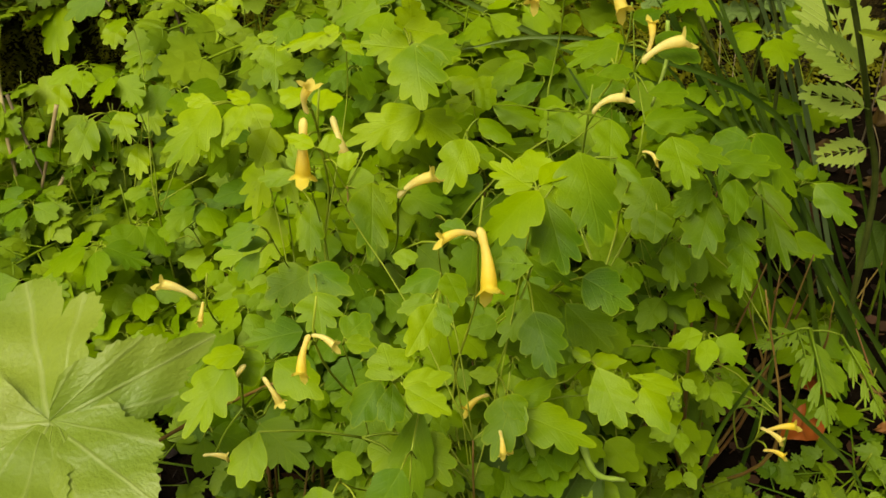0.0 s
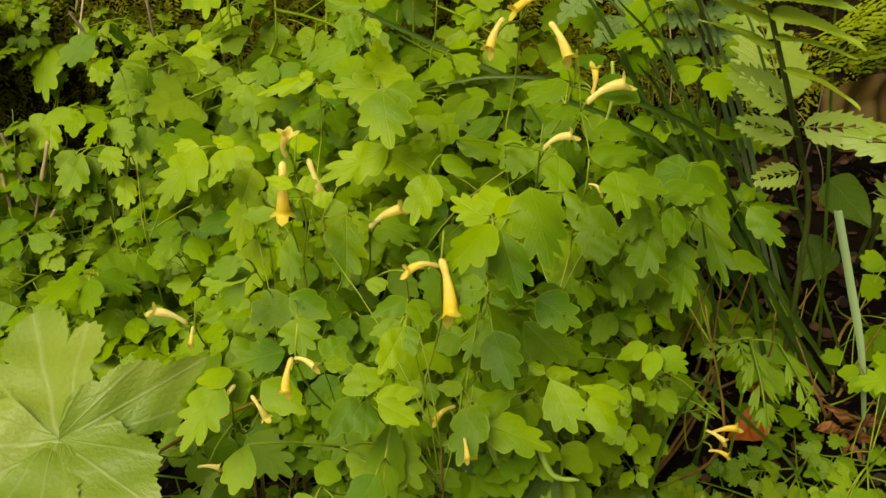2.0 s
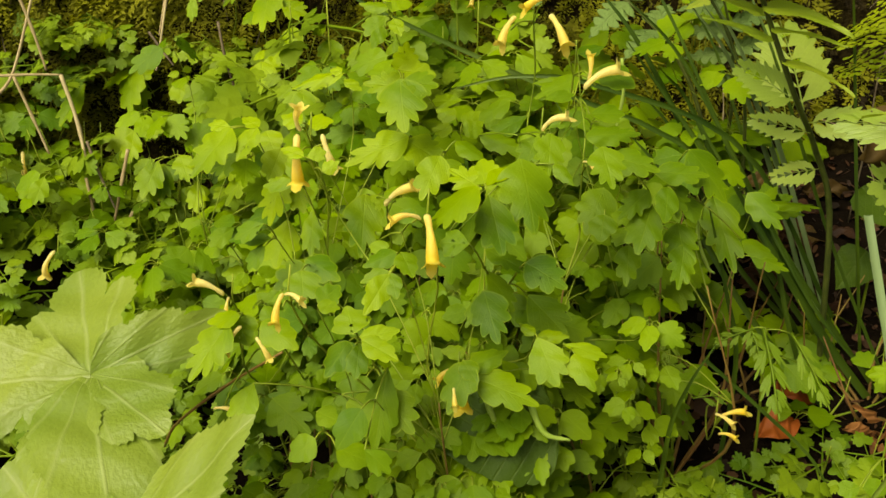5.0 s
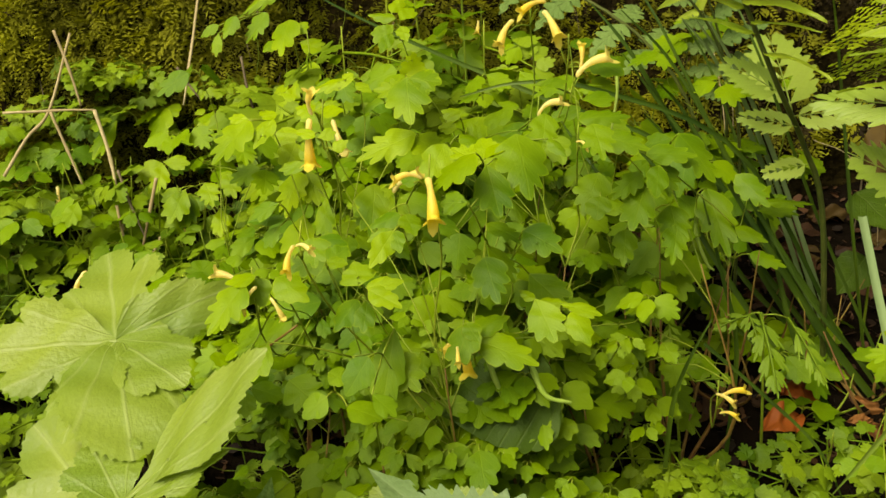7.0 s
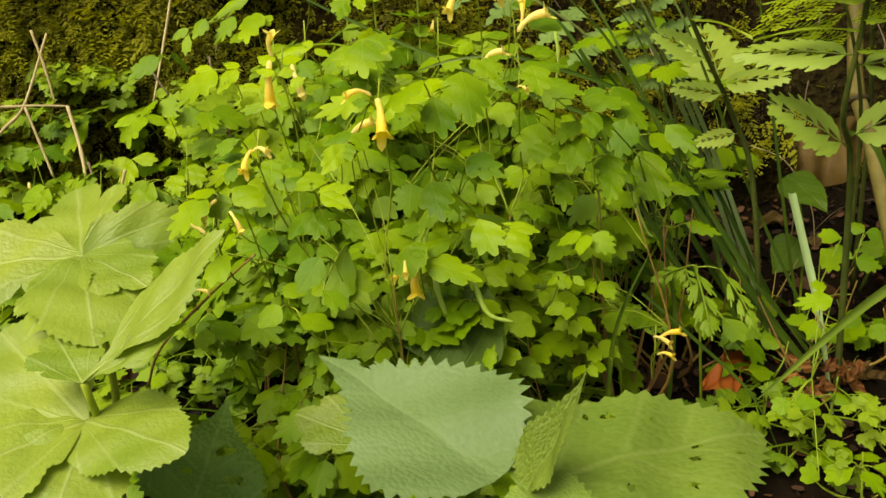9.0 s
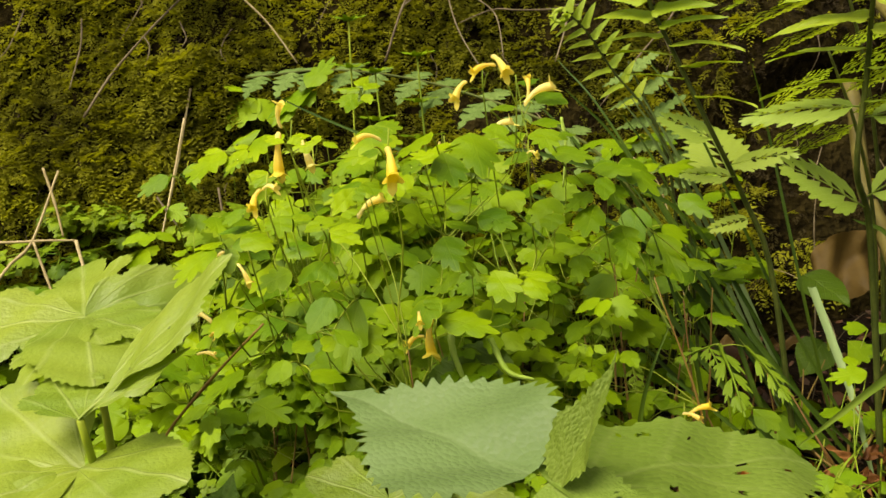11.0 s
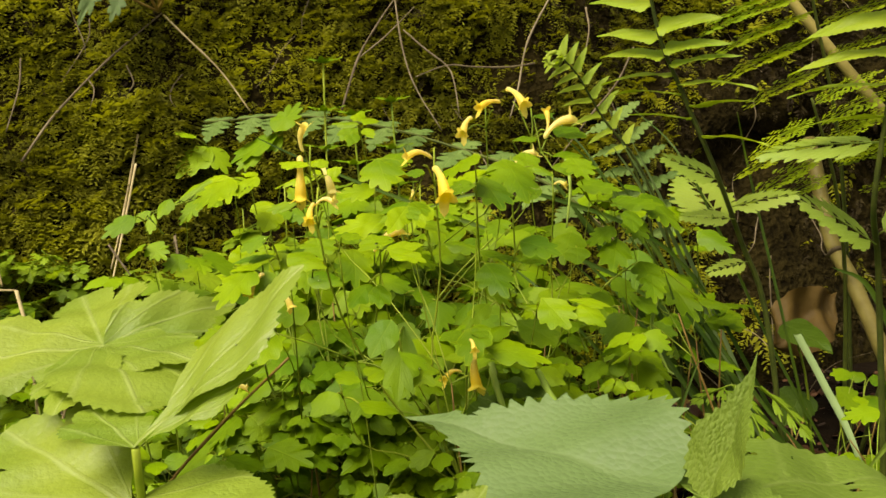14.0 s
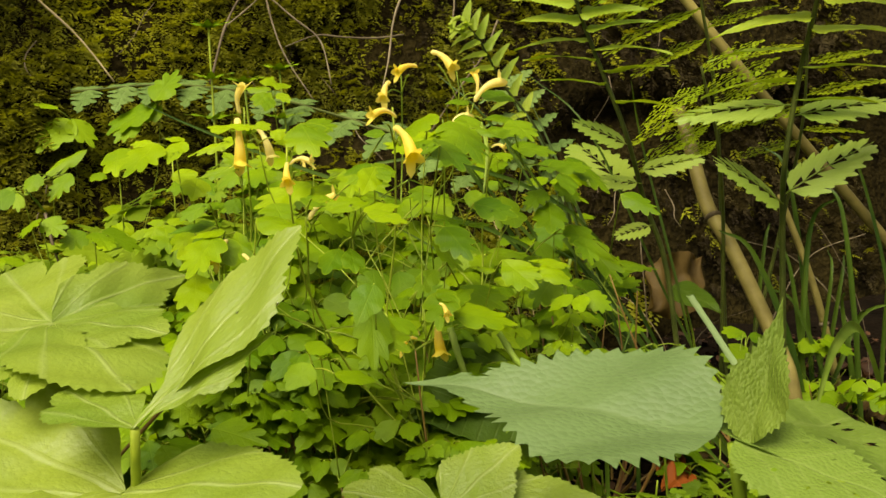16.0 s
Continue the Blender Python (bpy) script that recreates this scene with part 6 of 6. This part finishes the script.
cut_leaf([
    ((0.0903, 0.3560, 0.0864), (0.0930, 0.3431, 0.0779), 0.0099),
    ((0.0880, 0.3449, 0.0791), (0.1030, 0.3396, 0.0755), 0.0089),
    ((0.0807, 0.3379, 0.0744), (0.0736, 0.3289, 0.0685), 0.0099),
    ((0.1031, 0.3311, 0.0699), (0.1203, 0.3345, 0.0722), 0.0099),
    ((0.0981, 0.3339, 0.0718), (0.1055, 0.3440, 0.0785), 0.0074),
])
cut_leaf([
    ((0.0669, 0.3119, 0.0572), (0.0600, 0.3034, 0.0515), 0.0099),
    ((0.0691, 0.3161, 0.0600), (0.0791, 0.3068, 0.0538), 0.0109),
    ((0.0641, 0.3199, 0.0625), (0.0695, 0.3081, 0.0547), 0.0109),
    ((0.0860, 0.3215, 0.0636), (0.0983, 0.3163, 0.0601), 0.0099),
])
cut_leaf([
    ((-0.0857, 0.3035, 0.0599), (-0.0911, 0.2911, 0.0517), 0.0061),
    ((-0.0871, 0.3044, 0.0605), (-0.0953, 0.2997, 0.0574), 0.0057),
    ((-0.0845, 0.3035, 0.0600), (-0.0739, 0.2983, 0.0565), 0.0057),
])

# ---- twigs and dry stalks on the bank ----


def bare_twig(r, points):
    me = tube("bare_twig", points, 0.78 * r, 0.45 * r, 6, 16, (0.3, 0.62))
    me.materials.append(TWIG)
    return tagged(new("bare_twig", me), "thin bare brown twig lying over the moss", "twig", "twigs and rootlets on the bank")


def straw_stalk(r, points):
    me = tube("dry_stalk", points, 0.8 * r, 0.55 * r, 6, 16, (0.5,))
    me.materials.append(STRAW)
    return tagged(new("dry_stalk", me), "dry straw-coloured grass stalk leaning on the bank", "dry stalk", "dry stalks on the bank")


bare_twig(0.0011, [(-0.2729, 0.5324, 0.2169), (-0.2589, 0.5464, 0.2437), (-0.2391, 0.5626, 0.2713), (-0.2182, 0.5781, 0.2960), (-0.1964, 0.5935, 0.3193)])
straw_stalk(0.0010, [(-0.1962, 0.5928, 0.3172), (-0.1802, 0.5923, 0.3008), (-0.1584, 0.5917, 0.2784), (-0.1374, 0.5884, 0.2492)])
bare_twig(0.0012, [(-0.0784, 0.6075, 0.2481), (-0.0671, 0.6252, 0.2881), (-0.0537, 0.6388, 0.3143), (-0.0400, 0.6512, 0.3368)])
bare_twig(0.0007, [(-0.0671, 0.6252, 0.2881), (-0.0476, 0.6378, 0.3057), (-0.0276, 0.6523, 0.3282)])
bare_twig(0.0009, [(-0.0421, 0.6513, 0.3390), (-0.0362, 0.6386, 0.2972), (-0.0270, 0.6312, 0.2673), (-0.0088, 0.6261, 0.2358)])
bare_twig(0.0009, [(0.0606, 0.6668, 0.2865), (0.0386, 0.6583, 0.2831), (0.0136, 0.6501, 0.2832), (-0.0048, 0.6443, 0.2839), (-0.0270, 0.6338, 0.2750)])
bare_twig(0.0009, [(-0.0355, 0.6434, 0.3103), (-0.0191, 0.6436, 0.2954), (-0.0048, 0.6443, 0.2839), (0.0005, 0.6418, 0.2718), (0.0037, 0.6347, 0.2484)])
bare_twig(0.0010, [(0.0763, 0.6916, 0.3426), (0.0558, 0.6711, 0.3034), (0.0475, 0.6560, 0.2680), (0.0404, 0.6453, 0.2443)])
straw_stalk(0.0011, [(-0.2065, 0.5602, 0.2340), (-0.2099, 0.5470, 0.1993), (-0.2128, 0.5369, 0.1732), (-0.2163, 0.5268, 0.1477)])
bare_twig(0.0008, [(-0.2798, 0.5538, 0.2848), (-0.2790, 0.5472, 0.2650), (-0.2835, 0.5355, 0.2360)])
bare_twig(0.0007, [(-0.2391, 0.5626, 0.2713), (-0.2348, 0.5612, 0.2634), (-0.2367, 0.5558, 0.2496)])
bare_twig(0.0008, [(-0.2169, 0.5735, 0.2817), (-0.2116, 0.5710, 0.2696), (-0.2136, 0.5683, 0.2636)])
bare_twig(0.0010, [(0.1023, 0.6964, 0.3318), (0.1038, 0.6904, 0.3134), (0.0985, 0.6807, 0.2907)])
bare_twig(0.0010, [(0.1386, 0.6974, 0.3004), (0.1239, 0.6830, 0.2731), (0.1010, 0.6661, 0.2466), (0.0702, 0.6426, 0.2084)])
straw_stalk(0.0011, [(-0.3443, 0.520, 0.2646), (-0.3576, 0.517, 0.2160), (-0.3719, 0.505, 0.1760)])
straw_stalk(0.0010, [(-0.3255, 0.520, 0.2480), (-0.3382, 0.516, 0.2152), (-0.3521, 0.508, 0.1800)])
straw_stalk(0.0007, [(-0.3763, 0.525, 0.2500), (-0.3556, 0.528, 0.2400), (-0.3380, 0.535, 0.2330)])
straw_stalk(0.0014, [(-0.3062, 0.4479, 0.1041), (-0.2938, 0.4593, 0.1249), (-0.2813, 0.4687, 0.1401), (-0.2701, 0.4874, 0.1830)])
straw_stalk(0.0012, [(-0.3070, 0.4602, 0.1401), (-0.2877, 0.4665, 0.1398), (-0.2716, 0.4718, 0.1397), (-0.2560, 0.4766, 0.1389)])
straw_stalk(0.0015, [(-0.2560, 0.4766, 0.1389), (-0.2463, 0.4694, 0.1091), (-0.2386, 0.4577, 0.0683)])
straw_stalk(0.0012, [(-0.2806, 0.4686, 0.1391), (-0.2710, 0.4640, 0.1171), (-0.2623, 0.4597, 0.0966)])
straw_stalk(0.0012, [(-0.2792, 0.4851, 0.1851), (-0.2706, 0.4804, 0.1634), (-0.2635, 0.4751, 0.1416)])
straw_stalk(0.0010, [(-0.1969, 0.5221, 0.2131), (-0.2007, 0.5082, 0.1768), (-0.2054, 0.4933, 0.1387)])
straw_stalk(0.0012, [(-0.2365, 0.4503, 0.0882), (-0.2315, 0.4438, 0.0648), (-0.2251, 0.4353, 0.0346)])
bare_twig(0.0012, [(-0.2362, 0.4573, 0.1080), (-0.2285, 0.4527, 0.0876), (-0.2207, 0.4491, 0.0697)])
straw_stalk(0.0015, [(-0.2145, 0.4625, 0.1023), (-0.2173, 0.4562, 0.0868), (-0.2213, 0.4468, 0.0639)])
straw_stalk(0.0012, [(-0.2112, 0.4519, 0.0689), (-0.2181, 0.4447, 0.0548), (-0.2269, 0.4369, 0.0408)])
bare_twig(0.0011, [(-0.1682, 0.5009, 0.1682), (-0.1638, 0.4955, 0.1487), (-0.1579, 0.4914, 0.1315), (-0.1520, 0.4877, 0.1154)])
bare_twig(0.0010, [(-0.2042, 0.4875, 0.1641), (-0.1963, 0.4862, 0.1529), (-0.1909, 0.4855, 0.1458)])

roots = random.Random(4)
for i in range(46):
    x, z = roots.uniform(-0.5, 0.32), roots.uniform(0.14, 0.46)
    pts, a = [], roots.uniform(-0.5, 0.5)
    for k in range(4):
        pts.append((x, bank_y(x, z) - roots.uniform(0.004, 0.011), z))
        x, z, a = x + 0.014 * math.sin(a), z - 0.014 * roots.uniform(0.6, 1.2), a + roots.uniform(-0.6, 0.6)
    bare_twig(roots.uniform(0.0003, 0.0006), pts)

# ---- dead cane and litter ----


def cane(points, r0, r1, joints):
    """A dead cane: lengths of stem that meet at swollen joints."""
    whole = thing("dead_cane", points[0], "dead tan cane with swollen joints leaning among the ferns", "cane", "dead canes")
    path = smooth_path(points, 60)
    cuts = [0, *[int(60 * k) for k in joints], 60]
    for a, b in zip(cuts, cuts[1:]):
        ra, rb = (r0 + (r1 - r0) * k / 60 for k in (a, b))
        part("length", tube("length", path[a:b + 1], ra, rb, 12, b - a), BAMBOO, whole)
        if b < 60:
            q, way = path[b], (path[b + 1] - path[b]).normalized()
            part("joint", tube("joint", [q - way * 0.0016, q, q + way * 0.0016], rb * 1.03, rb * 1.03, 12, 4, (0.5,)), TWIG, whole, "darker swollen joint")


cane([(0.254, 0.445, 0.0), (0.252, 0.455, 0.0505), (0.2511, 0.47, 0.0718), (0.2374, 0.50, 0.1286), (0.230, 0.52, 0.1568), (0.2302, 0.55, 0.203), (0.228, 0.557, 0.219)], 0.0050, 0.0046, (0.62,))
cane([(0.36, 0.52, 0.12), (0.3373, 0.52, 0.1464), (0.2732, 0.52, 0.2201), (0.2398, 0.525, 0.2631), (0.19, 0.53, 0.33)], 0.0036, 0.0032, (0.55,))
cane([(0.33, 0.53, 0.0), (0.31, 0.53, 0.09), (0.285, 0.53, 0.16)], 0.003, 0.002, (0.4,))

DEAD = [leaf_mesh("dead_leaf", p, 26, 6, 0.03, 9, 0.02, 0.04, 0.3 * k, 0.25, 0.09, 80 + i) for i, (p, k) in enumerate(((OVATE, 1), (LANCE, -1), (ROUND, 1), (HEART, -1)))]


def dead_leaf(base, tip, width, up, material, label, k=0):
    ob = new("dead_leaf", DEAD[k].copy())
    ob.data.materials.append(material)
    ob.matrix_basis = leaf_pose(base, tip, width, up)
    return tagged(ob, label, "dead leaf", "dead leaves")


dead_leaf((0.206, 0.568, 0.084), (0.262, 0.588, 0.121), 0.044, (0.1, -1, 0.3), TAN, "large tan dead leaf hung up among fern stems", 0)
dead_leaf((0.183, 0.436, 0.012), (0.160, 0.414, 0.022), 0.028, (0, -0.6, 0.8), ORANGE, "bright orange fallen leaf on dark soil", 2)
dead_leaf((0.160, 0.388, 0.020), (0.144, 0.370, 0.026), 0.018, (0.2, -0.5, 0.8), ORANGE, "orange-brown fallen leaf under the herbs", 0)
fallen = random.Random(14)
for i in range(84):
    x, y = fallen.uniform(-0.02, 0.36), fallen.uniform(0.24, 0.60)
    if i > 58:
        x, y = fallen.uniform(0.15, 0.36), fallen.uniform(0.42, 0.64)
    elif i > 46:
        x, y = fallen.uniform(-0.32, 0.0), fallen.uniform(0.3, 0.5)
    z = ground_z(x, y) + 0.003
    a, s = fallen.uniform(0, 6.28), fallen.uniform(0.016, 0.042)
    rise = fallen.uniform(-0.1, 0.35)
    dead_leaf((x, y, z), (x + s * math.cos(a), y + s * math.sin(a), max(z + s * rise, ground_z(x + s * math.cos(a), y + s * math.sin(a)) + 0.003)), s * fallen.uniform(0.4, 0.75),
              (fallen.uniform(-0.5, 0.5), fallen.uniform(-0.7, 0.2), 1), fallen.choice((LITTER, LITTER, LITTER, LITTER, TAN)), "brown dead leaf lying on the damp soil", fallen.randrange(4))

shrivelled = thing("withered_clump", (0.205, 0.378, ground_z(0.205, 0.378)), "shrivelled orange-brown clump of withered leaves", "withered plant")
for i in range(26):
    a = fallen.uniform(0, 6.28)
    p = Vector((0.205 + fallen.uniform(-0.014, 0.014), 0.378 + fallen.uniform(-0.01, 0.01), ground_z(0.205, 0.378) + fallen.uniform(0.004, 0.026)))
    q = p + Vector((0.012 * math.cos(a), 0.010 * math.sin(a), fallen.uniform(-0.006, 0.009)))
    part("withered_leaf", DEAD[i % 4], None, shrivelled, "", leaf_pose(p, q, fallen.uniform(0.003, 0.007), (fallen.uniform(-1, 1), -0.5, 0.5)))
for me in DEAD:
    if not me.materials:
        me.materials.append(WITHERED)

# ---- broad dark leaf and a leafy shoot on the bank ----

violet = thing("violet_plant", (0.205, 0.478, ground_z(0.205, 0.478)), "dark green heart-shaped leaf on a thin stalk", "wild plant")
VIOLET = leaf_mesh("leaf", HEART, 30, 6, 0.0, 9, 0.02, 0.0, 0.1, 0.1, 0.02, 91, 0.05)
stalk = part("stalk", tube("stalk", [(0.205, 0.478, 0.0), (0.202, 0.476, 0.07), (0.194, 0.475, 0.107)], 0.0009, 0.0006, 6, 8), STEM_GREEN, violet)
part("leaf", VIOLET, VIOLET_LEAF, violet, "dark green heart-shaped leaf", leaf_pose((0.189, 0.476, 0.110), (0.210, 0.454, 0.098), 0.028, (0, -0.35, 0.93)))
part("leaf", VIOLET, VIOLET_LEAF, violet, "dark green heart-shaped leaf", leaf_pose((0.20, 0.48, 0.07), (0.185, 0.462, 0.055), 0.024, (0, -0.8, 0.6)))


dock = thing("dock_plant", (0.045, 0.285, ground_z(0.045, 0.285)), "broad dark green leaf low inside the clump", "wild plant")
part("stalk", tube("stalk", [(0.045, 0.285, 0.0), (0.047, 0.28, 0.05), (0.0459, 0.270, 0.0987)], 0.0014, 0.001, 6, 8), STEM_GREEN, dock)
part("leaf", VIOLET, VIOLET_LEAF, dock, "broad dark green leaf", leaf_pose((0.0459, 0.270, 0.0987), (0.0004, 0.252, 0.0939), 0.046, (0.1, -0.75, 0.65)))
coarse = thing("false_nettle_plant", (-0.075, 0.20, ground_z(-0.075, 0.20)), "young false nettle with a broad green leaf, eaten into holes", "wild plant")
part("stem", tube("stem", [(-0.075, 0.20, 0.0), (-0.074, 0.195, 0.03), (-0.0680, 0.187, 0.0500)], 0.0018, 0.0013, 6, 8), STEM_GREEN, coarse)
part("leaf", NET[3], NETTLE_SHADE, coarse, "broad toothed leaf with holes", leaf_pose((-0.0640, 0.180, 0.0480), (-0.0640, 0.2255, 0.0765), 0.054, (0.1, -0.6, 0.8)))


SHOOT_LEAF = outline_leaf("leaf", EGG, 150, 5, 3, 0.20, 15, 0.05, 0.20, 0.15, 0.15, 0.03, 0.0, 96, sharp=2.0)


def shoot(foot, label, leaves, stems, material):
    plant = thing("leafy_shoot", foot, label, "wild plant", "leafy shoots on the bank")
    for pts in stems:
        part("stem", tube("stem", pts, 0.0010, 0.0006, 6, 10), STEM_RED, plant, "reddish stem")
    for b, t, w, up in leaves:
        part("leaf", SHOOT_LEAF, material, plant, "", leaf_pose(b, t, w, up))


shoot((-0.194, 0.574, 0.316), "small shoot with pale toothed leaves rooted in the mossy bank",
      [((-0.215, 0.552, 0.352), (-0.222, 0.540, 0.327), 0.020, (0, -0.9, 0.4)),
       ((-0.222, 0.552, 0.350), (-0.252, 0.545, 0.338), 0.016, (0, -0.9, 0.5)),
       ((-0.222, 0.55, 0.335), (-0.240, 0.545, 0.305), 0.014, (0.2, -0.9, 0.4)),
       ((-0.210, 0.55, 0.325), (-0.218, 0.545, 0.306), 0.012, (0.2, -0.9, 0.4)),
       ((-0.175, 0.55, 0.352), (-0.150, 0.545, 0.344), 0.010, (0, -0.6, 0.8)),
       ((-0.235, 0.55, 0.36), (-0.262, 0.545, 0.352), 0.018, (0, -0.8, 0.6))],
      [[(-0.194, 0.574, 0.316), (-0.200, 0.560, 0.33), (-0.216, 0.553, 0.352)], [(-0.194, 0.574, 0.316), (-0.186, 0.556, 0.34), (-0.175, 0.55, 0.355), (-0.17, 0.55, 0.40)],
       [(-0.194, 0.574, 0.316), (-0.184, 0.558, 0.335), (-0.18, 0.55, 0.42)], [(-0.194, 0.574, 0.316), (-0.208, 0.558, 0.323), (-0.222, 0.55, 0.336)]], NETTLE)

SPRIG = leaf_mesh("leaf", LANCE, 16, 2, 0.15, 3, 0.1, 0.0, 0.1, 0.1, 0.02, 95)


def sprig(top, foot, label):
    top, foot = Vector(top), Vector(foot)
    plant = thing("bud_sprig", foot, label, "wild plant", "upright bud sprigs")
    part("stem", tube("stem", [foot, foot.lerp(top, 0.5) + Vector((0.003, 0, 0)), top], 0.0009, 0.0006, 6, 12), STEM_GREEN, plant)
    for ring, (h, n, long) in enumerate(((0.0, 8, 0.011), (0.028, 5, 0.013), (0.05, 4, 0.016))):
        c = top - Vector((0, 0, h))
        for i in range(n):
            a = 6.28 * i / n + ring
            part("leaf", SPRIG, SHADE_LEAF, plant, "", leaf_pose(c, c + Vector((long * math.cos(a), long * math.sin(a), 0.004)), 0.005, (0, -0.3, 1)))


sprig((-0.073, 0.484, 0.267), (-0.078, 0.48, 0.05), "thin upright stem with a whorl of small green leaves")
sprig((-0.035, 0.50, 0.245), (-0.03, 0.49, 0.05), "thin upright stem with small green leaves and buds")
sprig((-0.055, 0.47, 0.235), (-0.05, 0.475, 0.05), "thin upright stem with a whorl of small green leaves")

# ---- seed pods ----


def pod(points, r):
    me = tube("seed_pod", points, r, r * 0.55, 8, 16, (0.2, 0.4, 0.6, 0.8))
    me.materials.append(STEM_POD)
    return tagged(new("seed_pod", me), "slender green corydalis seed pod hanging in the clump", "seed pod", "seed pods")


STEM_POD = plain_material("seed_pod_skin", (0.22, 0.34, 0.04), (0.32, 0.42, 0.08), 180.0, 0.45)
pod([(0.018, 0.262, 0.122), (0.020, 0.258, 0.112), (0.0272, 0.2617, 0.0905)], 0.0013)
pod([(0.105, 0.40, 0.135), (0.101, 0.398, 0.118), (0.108, 0.40, 0.098), (0.112, 0.40, 0.094)], 0.0009)
pod([(0.035, 0.255, 0.12), (0.042, 0.25, 0.108), (0.052, 0.252, 0.104)], 0.0011)
pod([(0.058, 0.385, 0.205), (0.060, 0.383, 0.19), (0.058, 0.385, 0.17)], 0.0008)

# ---- a bare side branch and half-hidden flowers ----

plant = corydalis(-0.060, 0.300)
part("stem", tube("stem", [(-0.128, 0.286, 0.045), (-0.113, 0.272, 0.072), (-0.085, 0.264, 0.102), (-0.0589, 0.257, 0.1262)], 0.0007, 0.0005, 8, 14, (0.6,)), STEM_RED, plant, "thick reddish brown branch")
corydalis_flowers(-0.060, 0.300, [
    ((-0.0610, 0.2260, 0.1580), (-0.0655, 0.2200, 0.1490)),
    ((-0.0560, 0.2270, 0.1530), (-0.0510, 0.2260, 0.1440)),
    ((-0.0760, 0.2300, 0.1175), (-0.0680, 0.2310, 0.1165)),
])
corydalis_flowers(0.025, 0.300, [((0.0120, 0.2560, 0.1270), (0.0125, 0.2530, 0.1090))])

# ---- litter on the soil and dry stems in the hollow ----


def litter():
    """Crumbs of dead leaves and broken stalks over the soil, too many to count."""
    rng = random.Random(21)
    scrap = [(-0.5, -0.4), (0.1, -0.55), (0.55, -0.1), (0.4, 0.45), (-0.2, 0.5), (-0.6, 0.1)]
    verts, faces = [], []
    for _ in range(5200):
        x, y = rng.uniform(-0.2, 0.42), rng.uniform(0.12, 0.68)
        z = ground_z(x, y) + rng.uniform(0.0005, 0.004)
        m = pose(x, y, z, rng.uniform(-35, 35), rng.uniform(-35, 35), rng.uniform(0, 360))
        long = rng.uniform(0.002, 0.008)
        slim = rng.choice((0.15, 0.5, 0.8))
        k = len(verts)
        verts += [m @ Vector((u * long, v * long * slim, 0.25 * long * abs(u * v))) for u, v in scrap]
        faces.append(tuple(range(k, k + 6)))
    ob = new("leaf_litter", raw("leaf_litter", verts, faces, False))
    n = Nodes("litter_scrap")
    c = n.mix(n.ramp(n.island(), 0.2, 0.9), (0.012, 0.007, 0.003), (0.08, 0.036, 0.013))
    ob.data.materials.append(n.finish(c, 0.7, 0.0, 0.2))
    tagged(ob, "dark brown crumbs of dead leaves and stalks on damp soil", "leaf litter", kind="stuff")


litter()
for i in range(9):
    x, y = roots.uniform(0.13, 0.36), roots.uniform(0.50, 0.62)
    a, tall = roots.uniform(-0.13, 0.10), roots.uniform(0.06, 0.17)
    z = ground_z(x, y)
    pts = [(x, y, z), (x + 0.15 * a, y, z + 0.45 * tall), (x + 0.6 * a, y + 0.01, z + 0.85 * tall), (x + 1.2 * a, y + 0.01, z + tall)]
    if i % 3:
        bare_twig(roots.uniform(0.0003, 0.0007), pts)
    else:
        straw_stalk(roots.uniform(0.0003, 0.0006), pts)

# ---- rain drops on the leaves ----


def drops():
    """Beads of water resting on leaflets, too many and too small to count."""
    k = Nodes("water")
    k.p.inputs["Transmission Weight"].default_value = 1.0
    k.p.inputs["IOR"].default_value = 1.33
    k.p.inputs["Roughness"].default_value = 0.02
    rng = random.Random(6)
    ball = bmesh.new()
    bmesh.ops.create_icosphere(ball, subdivisions=2, radius=1.0)
    bv, bf = [v.co.copy() for v in ball.verts], [tuple(v.index for v in f.verts) for f in ball.faces]
    ball.free()
    pieces = []
    for ob in list(scene.objects):
        if ob.name.startswith("leaflet") and ob.parent and rng.random() < 0.11:
            top = ob.parent.parent
            w = Matrix.Translation(top.location) @ ob.parent.matrix_basis @ ob.matrix_basis
            for _ in range(rng.randint(1, 4)):
                v = rng.choice(ob.data.vertices)
                r = rng.uniform(0.0003, 0.0006)
                c = w @ v.co
                n = (w.to_3x3() @ v.normal).normalized()
                n = n if n.z > 0 else -n
                pieces.append(([c + n * (0.45 * r) + q * r for q in bv], bf))
    ob = new("water_drops", raw("water_drops", *joined(pieces)))
    ob.data.materials.append(k.m)
    tagged(ob, "clear rain drops beaded on the leaves", "water drops", kind="stuff")


drops()
